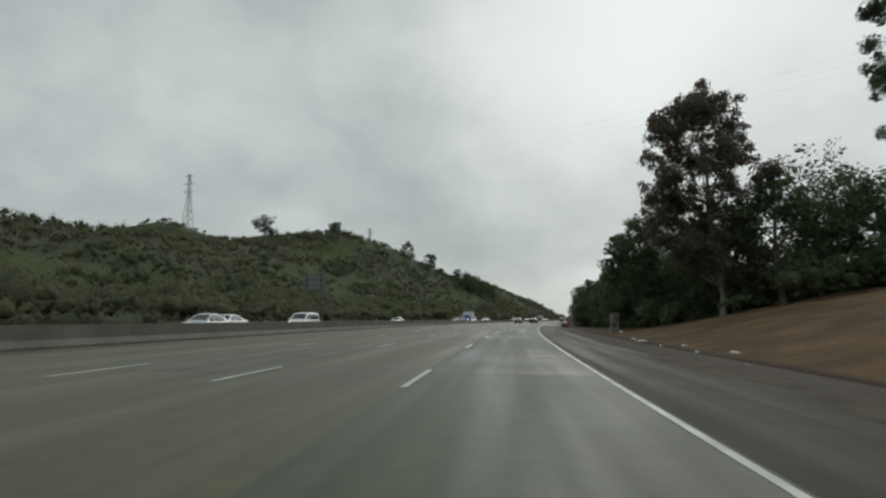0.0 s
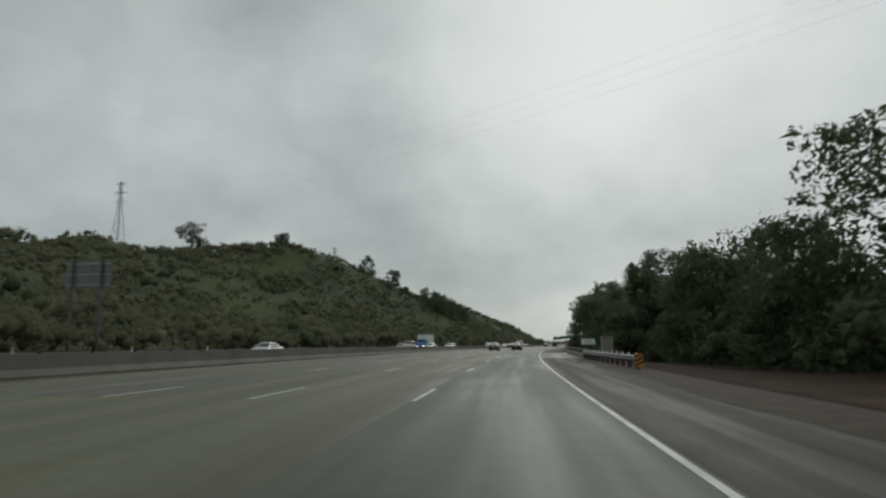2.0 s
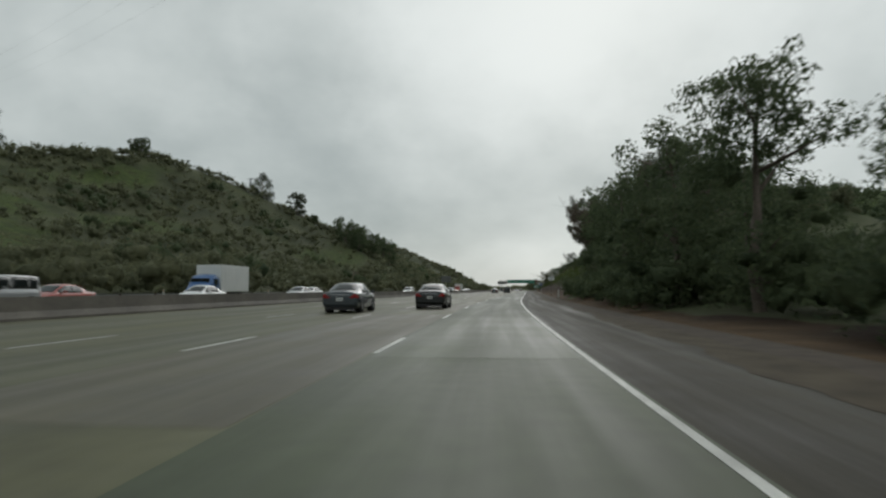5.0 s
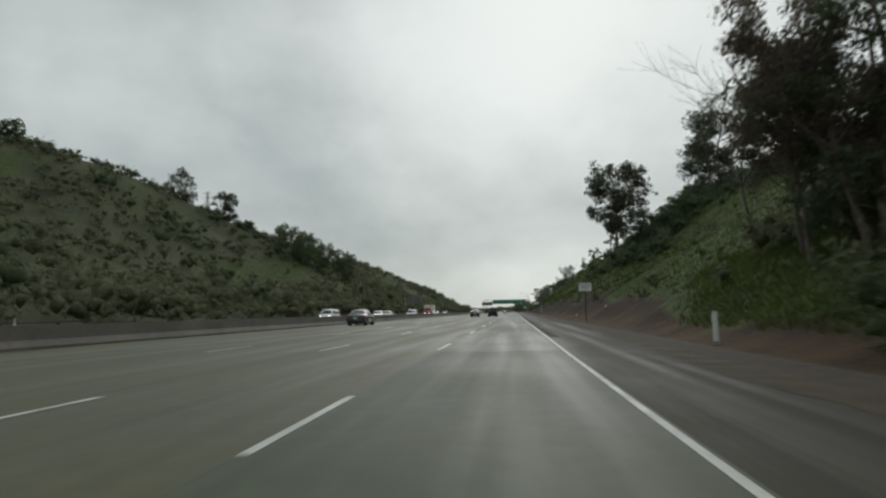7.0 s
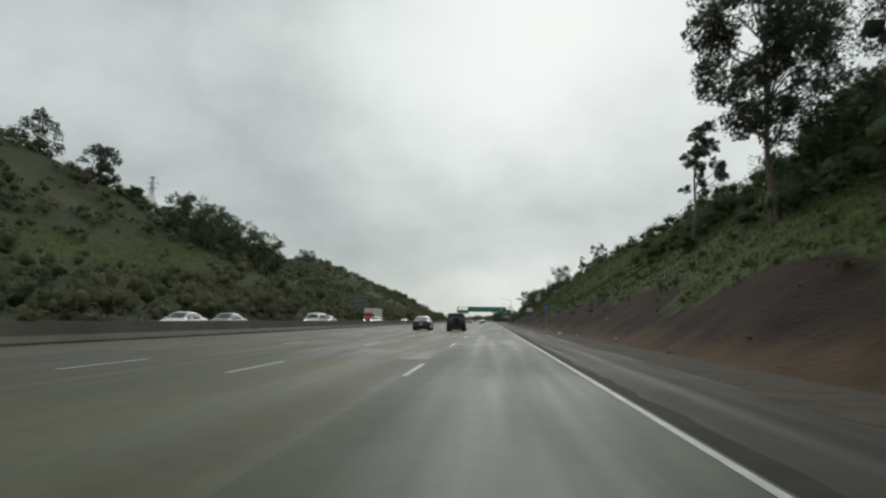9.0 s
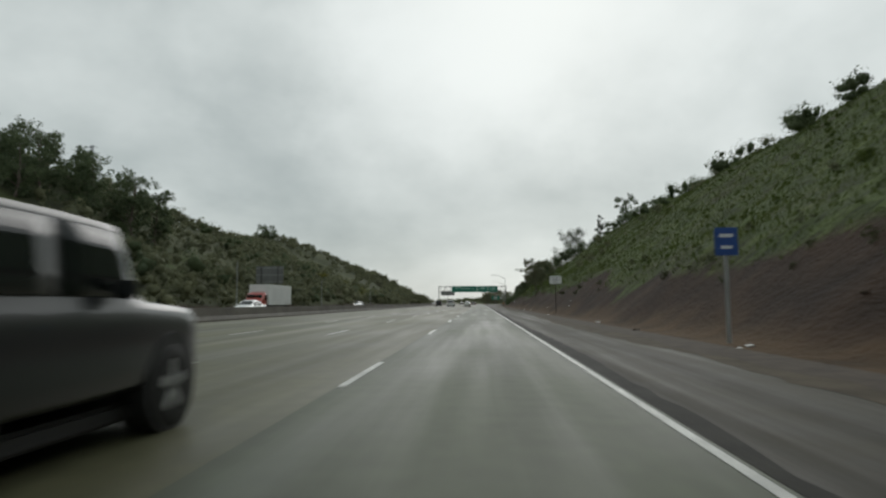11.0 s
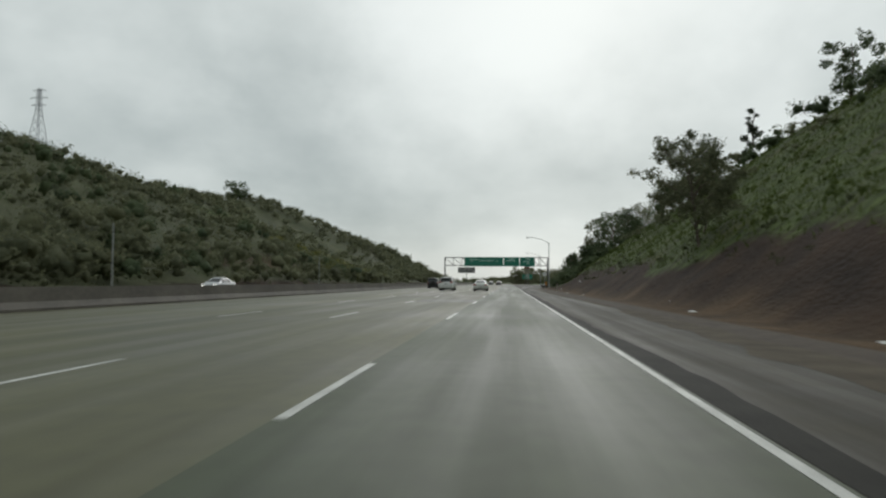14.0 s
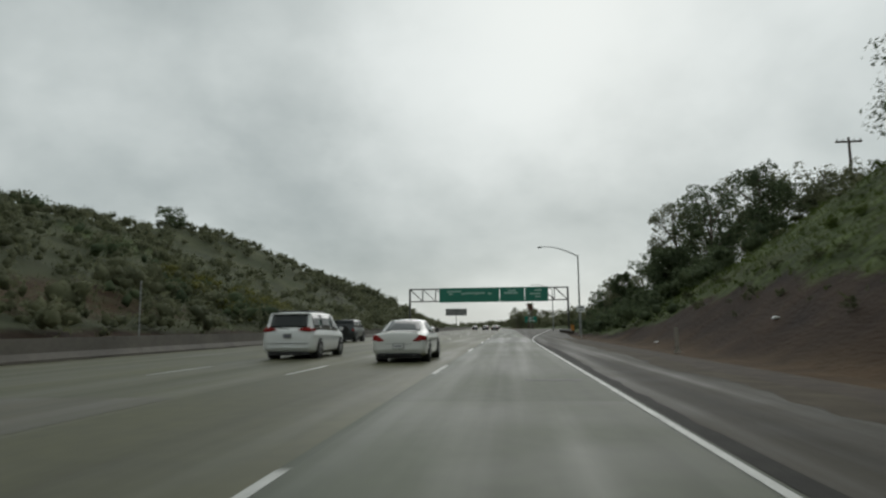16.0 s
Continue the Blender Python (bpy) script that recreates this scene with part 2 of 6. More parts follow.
M = {
    "concrete_road": material("wet_concrete_road", (0.062, 0.074, 0.044), 0.52, spec=0.22, var=0.25, scale=0.22, fine=3.0, bump=0.15, rough_var=0.04),
    "old_road": material("wet_beige_concrete", (0.092, 0.091, 0.050), 0.52, spec=0.22, var=0.25, scale=0.22, fine=3.0, bump=0.15, rough_var=0.04),
    "asphalt": material("wet_asphalt", (0.046, 0.041, 0.030), 0.68, spec=0.26, var=0.25, scale=0.9, fine=14.0, bump=0.3, rough_var=0.05),
    "deck": material("bridge_deck_concrete", (0.115, 0.105, 0.085), 0.6, spec=0.35, var=0.25, scale=0.5, fine=5.0, bump=0.2, rough_var=0.15),
    "paint": material("worn_white_paint", (0.50, 0.50, 0.47), 0.55, var=0.35, scale=1.2, fine=18.0),
    "barrier": material("stained_concrete_barrier", (0.112, 0.100, 0.082), 0.7, var=0.35, scale=0.4, fine=6.0, bump=0.25),
    "parapet": material("weathered_parapet_concrete", (0.27, 0.245, 0.205), 0.75, var=0.35, scale=0.8, fine=6.0, bump=0.3),
    "galvanised": material("galvanised_steel", (0.20, 0.205, 0.205), 0.5, metal=0.4, var=0.15, scale=1.5, fine=20.0),
    "rust_post": material("dark_timber_post", (0.07, 0.055, 0.045), 0.8, var=0.3, scale=3.0, fine=25.0),
    "bark": material("grey_brown_bark", (0.13, 0.105, 0.085), 0.85, var=0.4, scale=1.2, fine=9.0, bump=0.6),
    "pale_bark": material("pale_eucalyptus_bark", (0.19, 0.165, 0.14), 0.8, var=0.45, scale=0.8, fine=6.0, bump=0.4),
    "leaf_dark": leaf_material("dark_broad_leaves", (0.072, 0.098, 0.056), (0.146, 0.180, 0.094)),
    "leaf_euc": leaf_material("eucalyptus_leaves", (0.066, 0.077, 0.056), (0.140, 0.156, 0.108)),
    "leaf_rust": leaf_material("dry_reddish_leaves", (0.098, 0.086, 0.070), (0.190, 0.158, 0.124)),
    "dry_frond": leaf_material("dry_red_fronds", (0.10, 0.050, 0.038), (0.21, 0.105, 0.075)),
    "leaf_scrub": leaf_material("hillside_scrub_leaves", (0.1277, 0.1414, 0.0889), (0.2143, 0.2212, 0.1277)),
    "leaf_yellow": leaf_material("yellow_green_scrub", (0.105, 0.112, 0.030), (0.225, 0.215, 0.062)),
    "grass": leaf_material("wet_green_grass", (0.060, 0.088, 0.024), (0.130, 0.162, 0.048)),
    "olive": leaf_material("olive_hill_grass", (0.056, 0.066, 0.036), (0.118, 0.126, 0.066)),
    "twig": material("dry_twigs", (0.085, 0.070, 0.060), 0.85, var=0.3, scale=2.0, fine=15.0),
    "sign_green": material("sign_green_sheeting", (0.012, 0.175, 0.115), 0.45, var=0.12, scale=0.6, fine=6.0),
    "faded_ink": material("faded_sign_lettering", (0.30, 0.47, 0.40), 0.5, var=0.2, scale=1.0, fine=6.0),
    "faded_brown": material("faded_brown_lettering", (0.42, 0.33, 0.28), 0.5, var=0.2, scale=1.0, fine=6.0),
    "sign_blue": material("sign_blue_sheeting", (0.02, 0.07, 0.26), 0.45, var=0.12, scale=0.6, fine=6.0),
    "sign_white": material("sign_white_sheeting", (0.70, 0.71, 0.70), 0.45, var=0.08, scale=1.0, fine=10.0),
    "sign_back": material("weathered_aluminium_sign_back", (0.15, 0.155, 0.15), 0.5, metal=0.3, var=0.2, scale=0.8, fine=8.0),
    "steel_dark": material("dark_weathered_steel", (0.10, 0.10, 0.095), 0.55, metal=0.4, var=0.25, scale=1.0, fine=10.0),
    "steel_grey": material("grey_painted_steel", (0.30, 0.31, 0.30), 0.5, metal=0.3, var=0.15, scale=1.0, fine=12.0),
    "lattice": material("weathered_lattice_steel", (0.22, 0.23, 0.24), 0.6, metal=0.3, var=0.2, scale=0.3, fine=4.0),
    "amber": material("amber_sheeting", (0.50, 0.20, 0.03), 0.45, var=0.15),
    "black": material("black_sheeting", (0.02, 0.02, 0.02), 0.5, var=0.2),
    "litter": material("white_litter", (0.7, 0.7, 0.68), 0.7, var=0.15, scale=5.0),
    "grit": material("tan_grit_over_asphalt", (0.076, 0.061, 0.042), 0.85, spec=0.2, var=0.4, scale=1.2, fine=22.0, bump=0.4),
    # coupe's rear glass: the sky's reflection is put into its paler base colour
    "sky_pale_glass": material("sky_pale_rear_window", (0.10, 0.105, 0.105), 0.12, spec=0.5, var=0.1),
    "seam": material("dark_edge_strip", (0.026, 0.025, 0.021), 0.8, spec=0.2, var=0.35, scale=1.5, fine=16.0, bump=0.3),
    "soil": material("brown_soil_clods", (0.058, 0.042, 0.029), 0.9, var=0.4, scale=2.0, fine=14.0, bump=0.5),
    "pear_white": material("white_car_paint", (0.72, 0.73, 0.72), 0.25, var=0.04, scale=1.0, coat=0.6),
    "cream_white": material("pearl_white_car_paint", (0.68, 0.68, 0.65), 0.25, var=0.04, scale=1.0, coat=0.6),
    "grey_car": material("dark_grey_car_paint", (0.055, 0.065, 0.075), 0.25, var=0.08, scale=1.0, coat=0.6),
    "black_car": material("black_car_paint", (0.02, 0.022, 0.024), 0.3, var=0.1, scale=1.0, coat=0.5),
    "silver_car": material("silver_car_paint", (0.38, 0.39, 0.40), 0.3, metal=0.4, var=0.06, coat=0.5),
    "red_car": material("red_car_paint", (0.32, 0.04, 0.025), 0.3, var=0.08, coat=0.5),
    "blue_cab": material("blue_cab_paint", (0.04, 0.12, 0.30), 0.35, var=0.1, coat=0.3),
    "car_glass": material("dark_car_glass", (0.018, 0.022, 0.022), 0.08, spec=0.4, var=0.05),
    "tyre": material("black_rubber_tyre", (0.018, 0.018, 0.018), 0.75, var=0.2, fine=40.0),
    "alloy": material("alloy_wheel", (0.45, 0.46, 0.47), 0.35, metal=0.8, var=0.08),
    "tail_red": material("red_tail_lamp_lens", (0.27, 0.010, 0.010), 0.2, var=0.1, coat=0.5),
    "plate": material("number_plate", (0.62, 0.62, 0.60), 0.4, var=0.06),
    # the van's plate: its shade is put into a darker plate colour
    "plate_dark": material("shaded_number_plate", (0.16, 0.16, 0.155), 0.5, var=0.06),
    "plate_ink": material("plate_ink", (0.10, 0.11, 0.16), 0.5, var=0.06),
    "trim_black": material("black_plastic_trim", (0.025, 0.025, 0.026), 0.6, var=0.1, fine=40.0),
    "lens": material("clear_headlamp_lens", (0.75, 0.76, 0.76), 0.12, var=0.05, coat=0.5),
    "box_white": material("white_box_body", (0.66, 0.67, 0.66), 0.45, var=0.1, scale=0.5),
}
def streaked(m, x_scale, dark, light, wet=0.75):
    """Tone streaks along the lanes, worn by wheels and water, over a concrete material."""
    nt = m.node_tree
    b = nt.nodes["Principled BSDF"]
    old = b.inputs["Base Color"].links[0].from_socket
    co, mp, n = nt.nodes.new("ShaderNodeAttribute"), nt.nodes.new("ShaderNodeMapping"), nt.nodes.new("ShaderNodeTexNoise")
    co.attribute_name = "lane"
    mp.inputs["Scale"].default_value = (x_scale, 0.012, 1)
    n.inputs["Scale"].default_value, n.inputs["Detail"].default_value = 1.0, 4
    nt.links.new(co.outputs["Vector"], mp.inputs["Vector"])
    nt.links.new(mp.outputs[0], n.inputs["Vector"])
    r = nt.nodes.new("ShaderNodeValToRGB")
    r.color_ramp.elements[0].position, r.color_ramp.elements[0].color = 0.34, (dark, dark, dark, 1)
    r.color_ramp.elements[1].position, r.color_ramp.elements[1].color = 0.66, (light, light, light, 1)
    nt.links.new(n.outputs["Fac"], r.inputs["Fac"])
    mx = nt.nodes.new("ShaderNodeMix")
    mx.data_type, mx.blend_type = "RGBA", "MULTIPLY"
    mx.inputs["Factor"].default_value = 1.0
    nt.links.new(old, mx.inputs["A"])
    nt.links.new(r.outputs["Color"], mx.inputs["B"])
    nt.links.new(mx.outputs["Result"], b.inputs["Base Color"])
    # water lies in long shallow streaks and shines there
    mp2, n2 = nt.nodes.new("ShaderNodeMapping"), nt.nodes.new("ShaderNodeTexNoise")
    mp2.inputs["Scale"].default_value, mp2.inputs["Location"].default_value = (x_scale * 1.3, 0.045, 1), (7.3, 2.1, 0)
    n2.inputs["Scale"].default_value, n2.inputs["Detail"].default_value = 1.0, 6
    nt.links.new(co.outputs["Vector"], mp2.inputs["Vector"])
    nt.links.new(mp2.outputs[0], n2.inputs["Vector"])
    film = nt.nodes.new("ShaderNodeMapRange")
    film.inputs["From Min"].default_value, film.inputs["From Max"].default_value = 0.42, 0.66
    film.inputs["To Min"].default_value, film.inputs["To Max"].default_value = 1.12, wet
    nt.links.new(n2.outputs["Fac"], film.inputs["Value"])
    product = nt.nodes.new("ShaderNodeMath")
    product.operation = "MULTIPLY"
    nt.links.new(b.inputs["Roughness"].links[0].from_socket, product.inputs[0])
    nt.links.new(film.outputs[0], product.inputs[1])
    nt.links.new(product.outputs[0], b.inputs["Roughness"])


streaked(M["concrete_road"], 0.9, 0.8, 1.2, 0.84)
streaked(M["old_road"], 0.7, 0.8, 1.2, 0.84)
streaked(M["asphalt"], 1.4, 0.72, 1.28, 0.84)
streaked(M["deck"], 0.9, 0.8, 1.2)
lamp_on = bpy.data.materials.new("lit_headlamp")
lamp_on.use_nodes = True
lamp_on.node_tree.nodes["Principled BSDF"].inputs["Emission Color"].default_value = (1, 0.97, 0.9, 1)
lamp_on.node_tree.nodes["Principled BSDF"].inputs["Emission Strength"].default_value = 3.0
M["lamp_on"] = lamp_on


def ground_material():
    """Grass, scrub litter and bare soil, blended by the cover attribute and noise."""
    m = bpy.data.materials.new("roadside_ground")
    m.use_nodes = True
    nt = m.node_tree
    b = nt.nodes["Principled BSDF"]
    b.inputs["Roughness"].default_value = 0.9
    b.inputs["Specular IOR Level"].default_value = 0.2
    co = nt.nodes.new("ShaderNodeTexCoord")

    def noise_of(scale, detail):
        n = nt.nodes.new("ShaderNodeTexNoise")
        n.inputs["Scale"].default_value, n.inputs["Detail"].default_value = scale, detail
        nt.links.new(co.outputs["Object"], n.inputs["Vector"])
        return n.outputs["Fac"]

    def ramp_of(fac, p0, c0, p1, c1):
        r = nt.nodes.new("ShaderNodeValToRGB")
        r.color_ramp.elements[0].position, r.color_ramp.elements[0].color = p0, (*c0, 1)
        r.color_ramp.elements[1].position, r.color_ramp.elements[1].color = p1, (*c1, 1)
        nt.links.new(fac, r.inputs["Fac"])
        return r.outputs["Color"]

    big, mid_n, fine = noise_of(0.06, 5), noise_of(0.5, 6), noise_of(5.0, 6)
    damp = ramp_of(mid_n, 0.28, (0.0170, 0.0099, 0.0060), 0.74, (0.049, 0.0275, 0.0150))
    loose = ramp_of(mid_n, 0.3, (0.074, 0.047, 0.025), 0.72, (0.160, 0.102, 0.053))
    dry = nt.nodes.new("ShaderNodeAttribute")
    dry.attribute_name = "loose"
    sm = nt.nodes.new("ShaderNodeMix")
    sm.data_type = "RGBA"
    nt.links.new(dry.outputs["Fac"], sm.inputs["Factor"])
    nt.links.new(damp, sm.inputs["A"])
    nt.links.new(loose, sm.inputs["B"])
    soil = sm.outputs["Result"]
    green = ramp_of(big, 0.35, (0.052, 0.059, 0.033), 0.66, (0.093, 0.100, 0.052))
    lush = ramp_of(mid_n, 0.3, (0.034, 0.052, 0.013), 0.7, (0.082, 0.112, 0.028))
    straw = ramp_of(fine, 0.3, (0.038, 0.031, 0.018), 0.7, (0.080, 0.064, 0.034))
    patchy = ramp_of(noise_of(0.16, 7), 0.5, (0, 0, 0), 0.7, (0.6, 0.6, 0.6))
    tm = nt.nodes.new("ShaderNodeMix")
    tm.data_type = "RGBA"
    nt.links.new(patchy, tm.inputs["Factor"])
    nt.links.new(lush, tm.inputs["A"])
    nt.links.new(straw, tm.inputs["B"])
    lush = tm.outputs["Result"]
    mottle = nt.nodes.new("ShaderNodeMix")
    mottle.data_type, mottle.blend_type = "RGBA", "MULTIPLY"
    mottle.inputs["Factor"].default_value = 1.0
    nt.links.new(lush, mottle.inputs["A"])
    nt.links.new(ramp_of(noise_of(1.5, 6), 0.35, (0.55, 0.55, 0.55), 0.66, (1.3, 1.3, 1.3)), mottle.inputs["B"])
    lush = mottle.outputs["Result"]
    lm, la = nt.nodes.new("ShaderNodeMix"), nt.nodes.new("ShaderNodeAttribute")
    lm.data_type, la.attribute_name = "RGBA", "lush"
    nt.links.new(la.outputs["Fac"], lm.inputs["Factor"])
    nt.links.new(green, lm.inputs["A"])
    nt.links.new(lush, lm.inputs["B"])
    green = lm.outputs["Result"]
    at = nt.nodes.new("ShaderNodeAttribute")
    at.attribute_name = "cover"
    add = nt.nodes.new("ShaderNodeMath")
    add.operation = "ADD"
    nt.links.new(at.outputs["Fac"], add.inputs[0])
    nt.links.new(mid_n, add.inputs[1])
    add2 = nt.nodes.new("ShaderNodeMath")
    add2.operation = "MULTIPLY_ADD"
    nt.links.new(fine, add2.inputs[0])
    add2.inputs[1].default_value = 0.5
    nt.links.new(add.outputs[0], add2.inputs[2])
    st = nt.nodes.new("ShaderNodeMapRange")
    st.inputs["From Min"].default_value, st.inputs["From Max"].default_value = 1.12, 1.42
    nt.links.new(add2.outputs[0], st.inputs["Value"])
    mx = nt.nodes.new("ShaderNodeMix")
    mx.data_type = "RGBA"
    nt.links.new(st.outputs[0], mx.inputs["Factor"])
    nt.links.new(soil, mx.inputs["A"])
    nt.links.new(green, mx.inputs["B"])
    nt.links.new(mx.outputs["Result"], b.inputs["Base Color"])
    rough = nt.nodes.new("ShaderNodeBump")
    rough.inputs["Strength"].default_value, rough.inputs["Distance"].default_value = 0.36, 0.5
    nt.links.new(mid_n, rough.inputs["Height"])
    bp = nt.nodes.new("ShaderNodeBump")
    bp.inputs["Strength"].default_value, bp.inputs["Distance"].default_value = 0.8, 0.15
    nt.links.new(fine, bp.inputs["Height"])
    nt.links.new(rough.outputs[0], bp.inputs["Normal"])
    nt.links.new(bp.outputs[0], b.inputs["Normal"])
    return m


M["ground"] = ground_material()


# ---- mesh helpers ----
def raw_mesh(name, verts, quads, mat, smooth=False, tris=None):
    """A mesh from arrays of corners and four-cornered (and three-cornered) faces."""
    verts = np.asarray(verts, np.float32).reshape(-1, 3)
    quads = np.asarray(quads, np.int32).reshape(-1, 4)
    tris = np.zeros((0, 3), np.int32) if tris is None else np.asarray(tris, np.int32).reshape(-1, 3)
    me = bpy.data.meshes.new(name)
    me.vertices.add(len(verts))
    me.vertices.foreach_set("co", verts.ravel())
    me.loops.add(quads.size + tris.size)
    me.loops.foreach_set("vertex_index", np.concatenate([quads.ravel(), tris.ravel()]))
    me.polygons.add(len(quads) + len(tris))
    me.polygons.foreach_set("loop_start", np.concatenate([np.arange(len(quads)) * 4, quads.size + np.arange(len(tris)) * 3]).astype(np.int32))
    me.polygons.foreach_set("use_smooth", np.full(len(quads) + len(tris), smooth))
    me.update(calc_edges=True)
    me.materials.append(mat)
    return me


def piece(name, me, parent=None, label="", m=None):
    ob = new(name, me)
    if m is not None:
        ob.matrix_basis = m
    if parent is not None:
        ob.parent = parent
    if label:
        ob["label"] = label
    return ob


def part(name, bm, mat, parent=None, label="", smooth=False):
    me = bpy.data.meshes.new(name)
    bm.to_mesh(me)
    bm.free()
    me.materials.append(mat)
    if smooth:
        me.polygons.foreach_set("use_smooth", [True] * len(me.polygons))
    return piece(name, me, parent, label)


def thing(name, label, category, group="", at=None, kind=""):
    ob = new(name)
    ob.empty_display_size = 0.2
    if at is not None:
        ob.matrix_basis = at
    return tagged(ob, label, category, group, kind)


def box(bm, x0, y0, z0, x1, y1, z1, bevel=0.0):
    r = bmesh.ops.create_cube(bm, size=1.0, matrix=Matrix.Translation(((x0 + x1) / 2, (y0 + y1) / 2, (z0 + z1) / 2)) @ Matrix.Diagonal((x1 - x0, y1 - y0, z1 - z0, 1)))
    if bevel:
        es = list({e for v in r["verts"] for e in v.link_edges})
        bmesh.ops.bevel(bm, geom=es, offset=bevel, segments=2, affect="EDGES")
    return bm


def box_part(name, x0, y0, z0, x1, y1, z1, mat, parent=None, bevel=0.0, label=""):
    return part(name, box(bmesh.new(), x0, y0, z0, x1, y1, z1, bevel), mat, parent, label)


def bar(bm, a, b, r, sides=6):
    """A round bar from a to b."""
    a, b = Vector(a), Vector(b)
    d = b - a
    m = Matrix.Translation((a + b) / 2) @ d.to_track_quat("Z", "Y").to_matrix().to_4x4()
    bmesh.ops.create_cone(bm, cap_ends=True, segments=sides, radius1=r, radius2=r, depth=d.length, matrix=m)
    return bm


def tube(points, radii, sides=7):
    """Corners and faces of a tapered tube along points."""
    pts, radii = np.asarray(points, float), np.asarray(radii, float)
    tan = np.gradient(pts, axis=0)
    tan /= np.linalg.norm(tan, axis=1)[:, None] + 1e-9
    ref = np.array([1.0, 0.13, 0.07])
    u = np.cross(tan, ref)
    u /= np.linalg.norm(u, axis=1)[:, None] + 1e-9
    v = np.cross(tan, u)
    ang = np.linspace(0, 2 * np.pi, sides, endpoint=False)
    ring = np.cos(ang)[None, :, None] * u[:, None] + np.sin(ang)[None, :, None] * v[:, None]
    verts = (pts[:, None] + ring * radii[:, None, None]).reshape(-1, 3)
    i, j = np.meshgrid(np.arange(len(pts) - 1), np.arange(sides), indexing="ij")
    a, b = i * sides + j, i * sides + (j + 1) % sides
    faces = np.stack([a, b, b + sides, a + sides], -1).reshape(-1, 4)
    return verts, faces


def joined(pieces):
    vs, fs, n = [], [], 0
    for v, f in pieces:
        vs.append(np.asarray(v))
        fs.append(np.asarray(f) + n)
        n += len(v)
    return np.concatenate(vs), np.concatenate(fs)


def leaf_quads(rng, centres, radii, count, size, droop=0.3, shell=0.55):
    """count leaves spread over clumps (centre, radius in x, y, z), denser near the clumps' outsides."""
    k = rng.choice(len(centres), count, p=radii.prod(1) ** 0.67 / (radii.prod(1) ** 0.67).sum())
    d = rng.normal(size=(count, 3))
    d /= np.linalg.norm(d, axis=1)[:, None]
    p = centres[k] + d * radii[k] * (shell + (1 - shell) * rng.random(count) ** 0.6)[:, None]
    a = rng.normal(size=(count, 3)) + d * 0.4
    a[:, 2] -= droop
    a /= np.linalg.norm(a, axis=1)[:, None]
    b = np.cross(a, rng.normal(size=(count, 3)))
    b /= np.linalg.norm(b, axis=1)[:, None] + 1e-9
    s = size * rng.uniform(0.55, 1.3, count)[:, None]
    a, b = a * s, b * s * 0.5
    v = np.stack([p - a * 0.5, p + b * 0.5, p + a * 0.5, p - b * 0.5], 1).reshape(-1, 3)
    return v, np.arange(count * 4).reshape(-1, 4)


def leaf_tris(rng, centres, radii, count, size, shell=0.5):
    """Three-cornered leaves for growth that stays farther off."""
    w = radii.prod(1) ** 0.67
    k = rng.choice(len(centres), count, p=w / w.sum())
    d = rng.normal(size=(count, 3))
    d /= np.linalg.norm(d, axis=1)[:, None]
    p = centres[k] + d * radii[k] * (shell + (1 - shell) * rng.random(count) ** 0.6)[:, None]
    s = size * rng.uniform(0.6, 1.35, count)[:, None, None]
    o = rng.normal(size=(count, 3, 3))
    o -= 0.35 * (o * d[:, None]).sum(-1, keepdims=True) * d[:, None]
    v = p[:, None] + o * s * 0.42
    return v.reshape(-1, 3), np.arange(count * 3).reshape(-1, 3)


def ico(level):
    bm = bmesh.new()
    bmesh.ops.create_icosphere(bm, subdivisions=level, radius=1.0)
    bm.verts.index_update()
    v, f = np.array([q.co[:] for q in bm.verts]), np.array([[q.index for q in face.verts] for face in bm.faces])
    bm.free()
    return v, f


ICO = {1: ico(1), 2: ico(2)}


def hearts(rng, centres, radii, share, level=1):
    """The shaded inside of each clump, too dense to see through: an uneven lump within its leaves."""
    v, f = ICO[level]
    n = len(centres)
    grow = share * rng.uniform(0.5, 1.4, (n, len(v), 1))
    return (centres[:, None] + v[None] * radii[:, None] * grow).reshape(-1, 3), (f[None] + (np.arange(n) * len(v))[:, None, None]).reshape(-1, 3)


# ---- plan of the road ----
BEND, STRAIGHT_FROM = 3.7086e-4, 226.19


def bend(y):
    """How far the road lies to the right of its straight stretch, at a place along it."""
    d = np.minimum(np.maximum(np.asarray(y, float), -220.0) - STRAIGHT_FROM, 0)
    far = np.clip(np.asarray(y, float) - 690.0, 0, 700)
    return BEND * d * d - 1.4e-4 * far * far - 0.196 * np.maximum(np.asarray(y, float) - 1390.0, 0)


def at(y, lat, z=0.0):
    """A place by its way along the road, its distance right of the edge line, and its height."""
    return (float(bend(y)) + lat, float(y), float(z))


def heading(y):
    """The turn about z of things that stand along the road."""
    return math.degrees(math.atan(-2 * BEND * min(max(y, -220) - STRAIGHT_FROM, 0)))


def smooth01(x):
    x = np.clip(x, 0, 1)
    return x * x * (3 - 2 * x)


LEFT_TOE = -38.0
RIDGE = [(-300, -170, 16), (-60, -165, 20), (100, -168, 28), (220, -170, 35), (300, -170, 40), (345, -170, 48), (394, -160, 59), (415, -140, 52.5), (432, -112, 39.5), (452, -102, 32),
         (540, -105, 30), (600, -112, 29), (700, -132, 36), (740, -135, 43.5), (765, -131, 45), (790, -126, 41), (825, -120, 35), (860, -113, 32.5), (900, -105, 29), (960, -97, 22.5), (1000, -92, 17.5), (1100, -92, 10), (1300, -110, 9), (1700, -150, 5), (3500, -300, 4)]
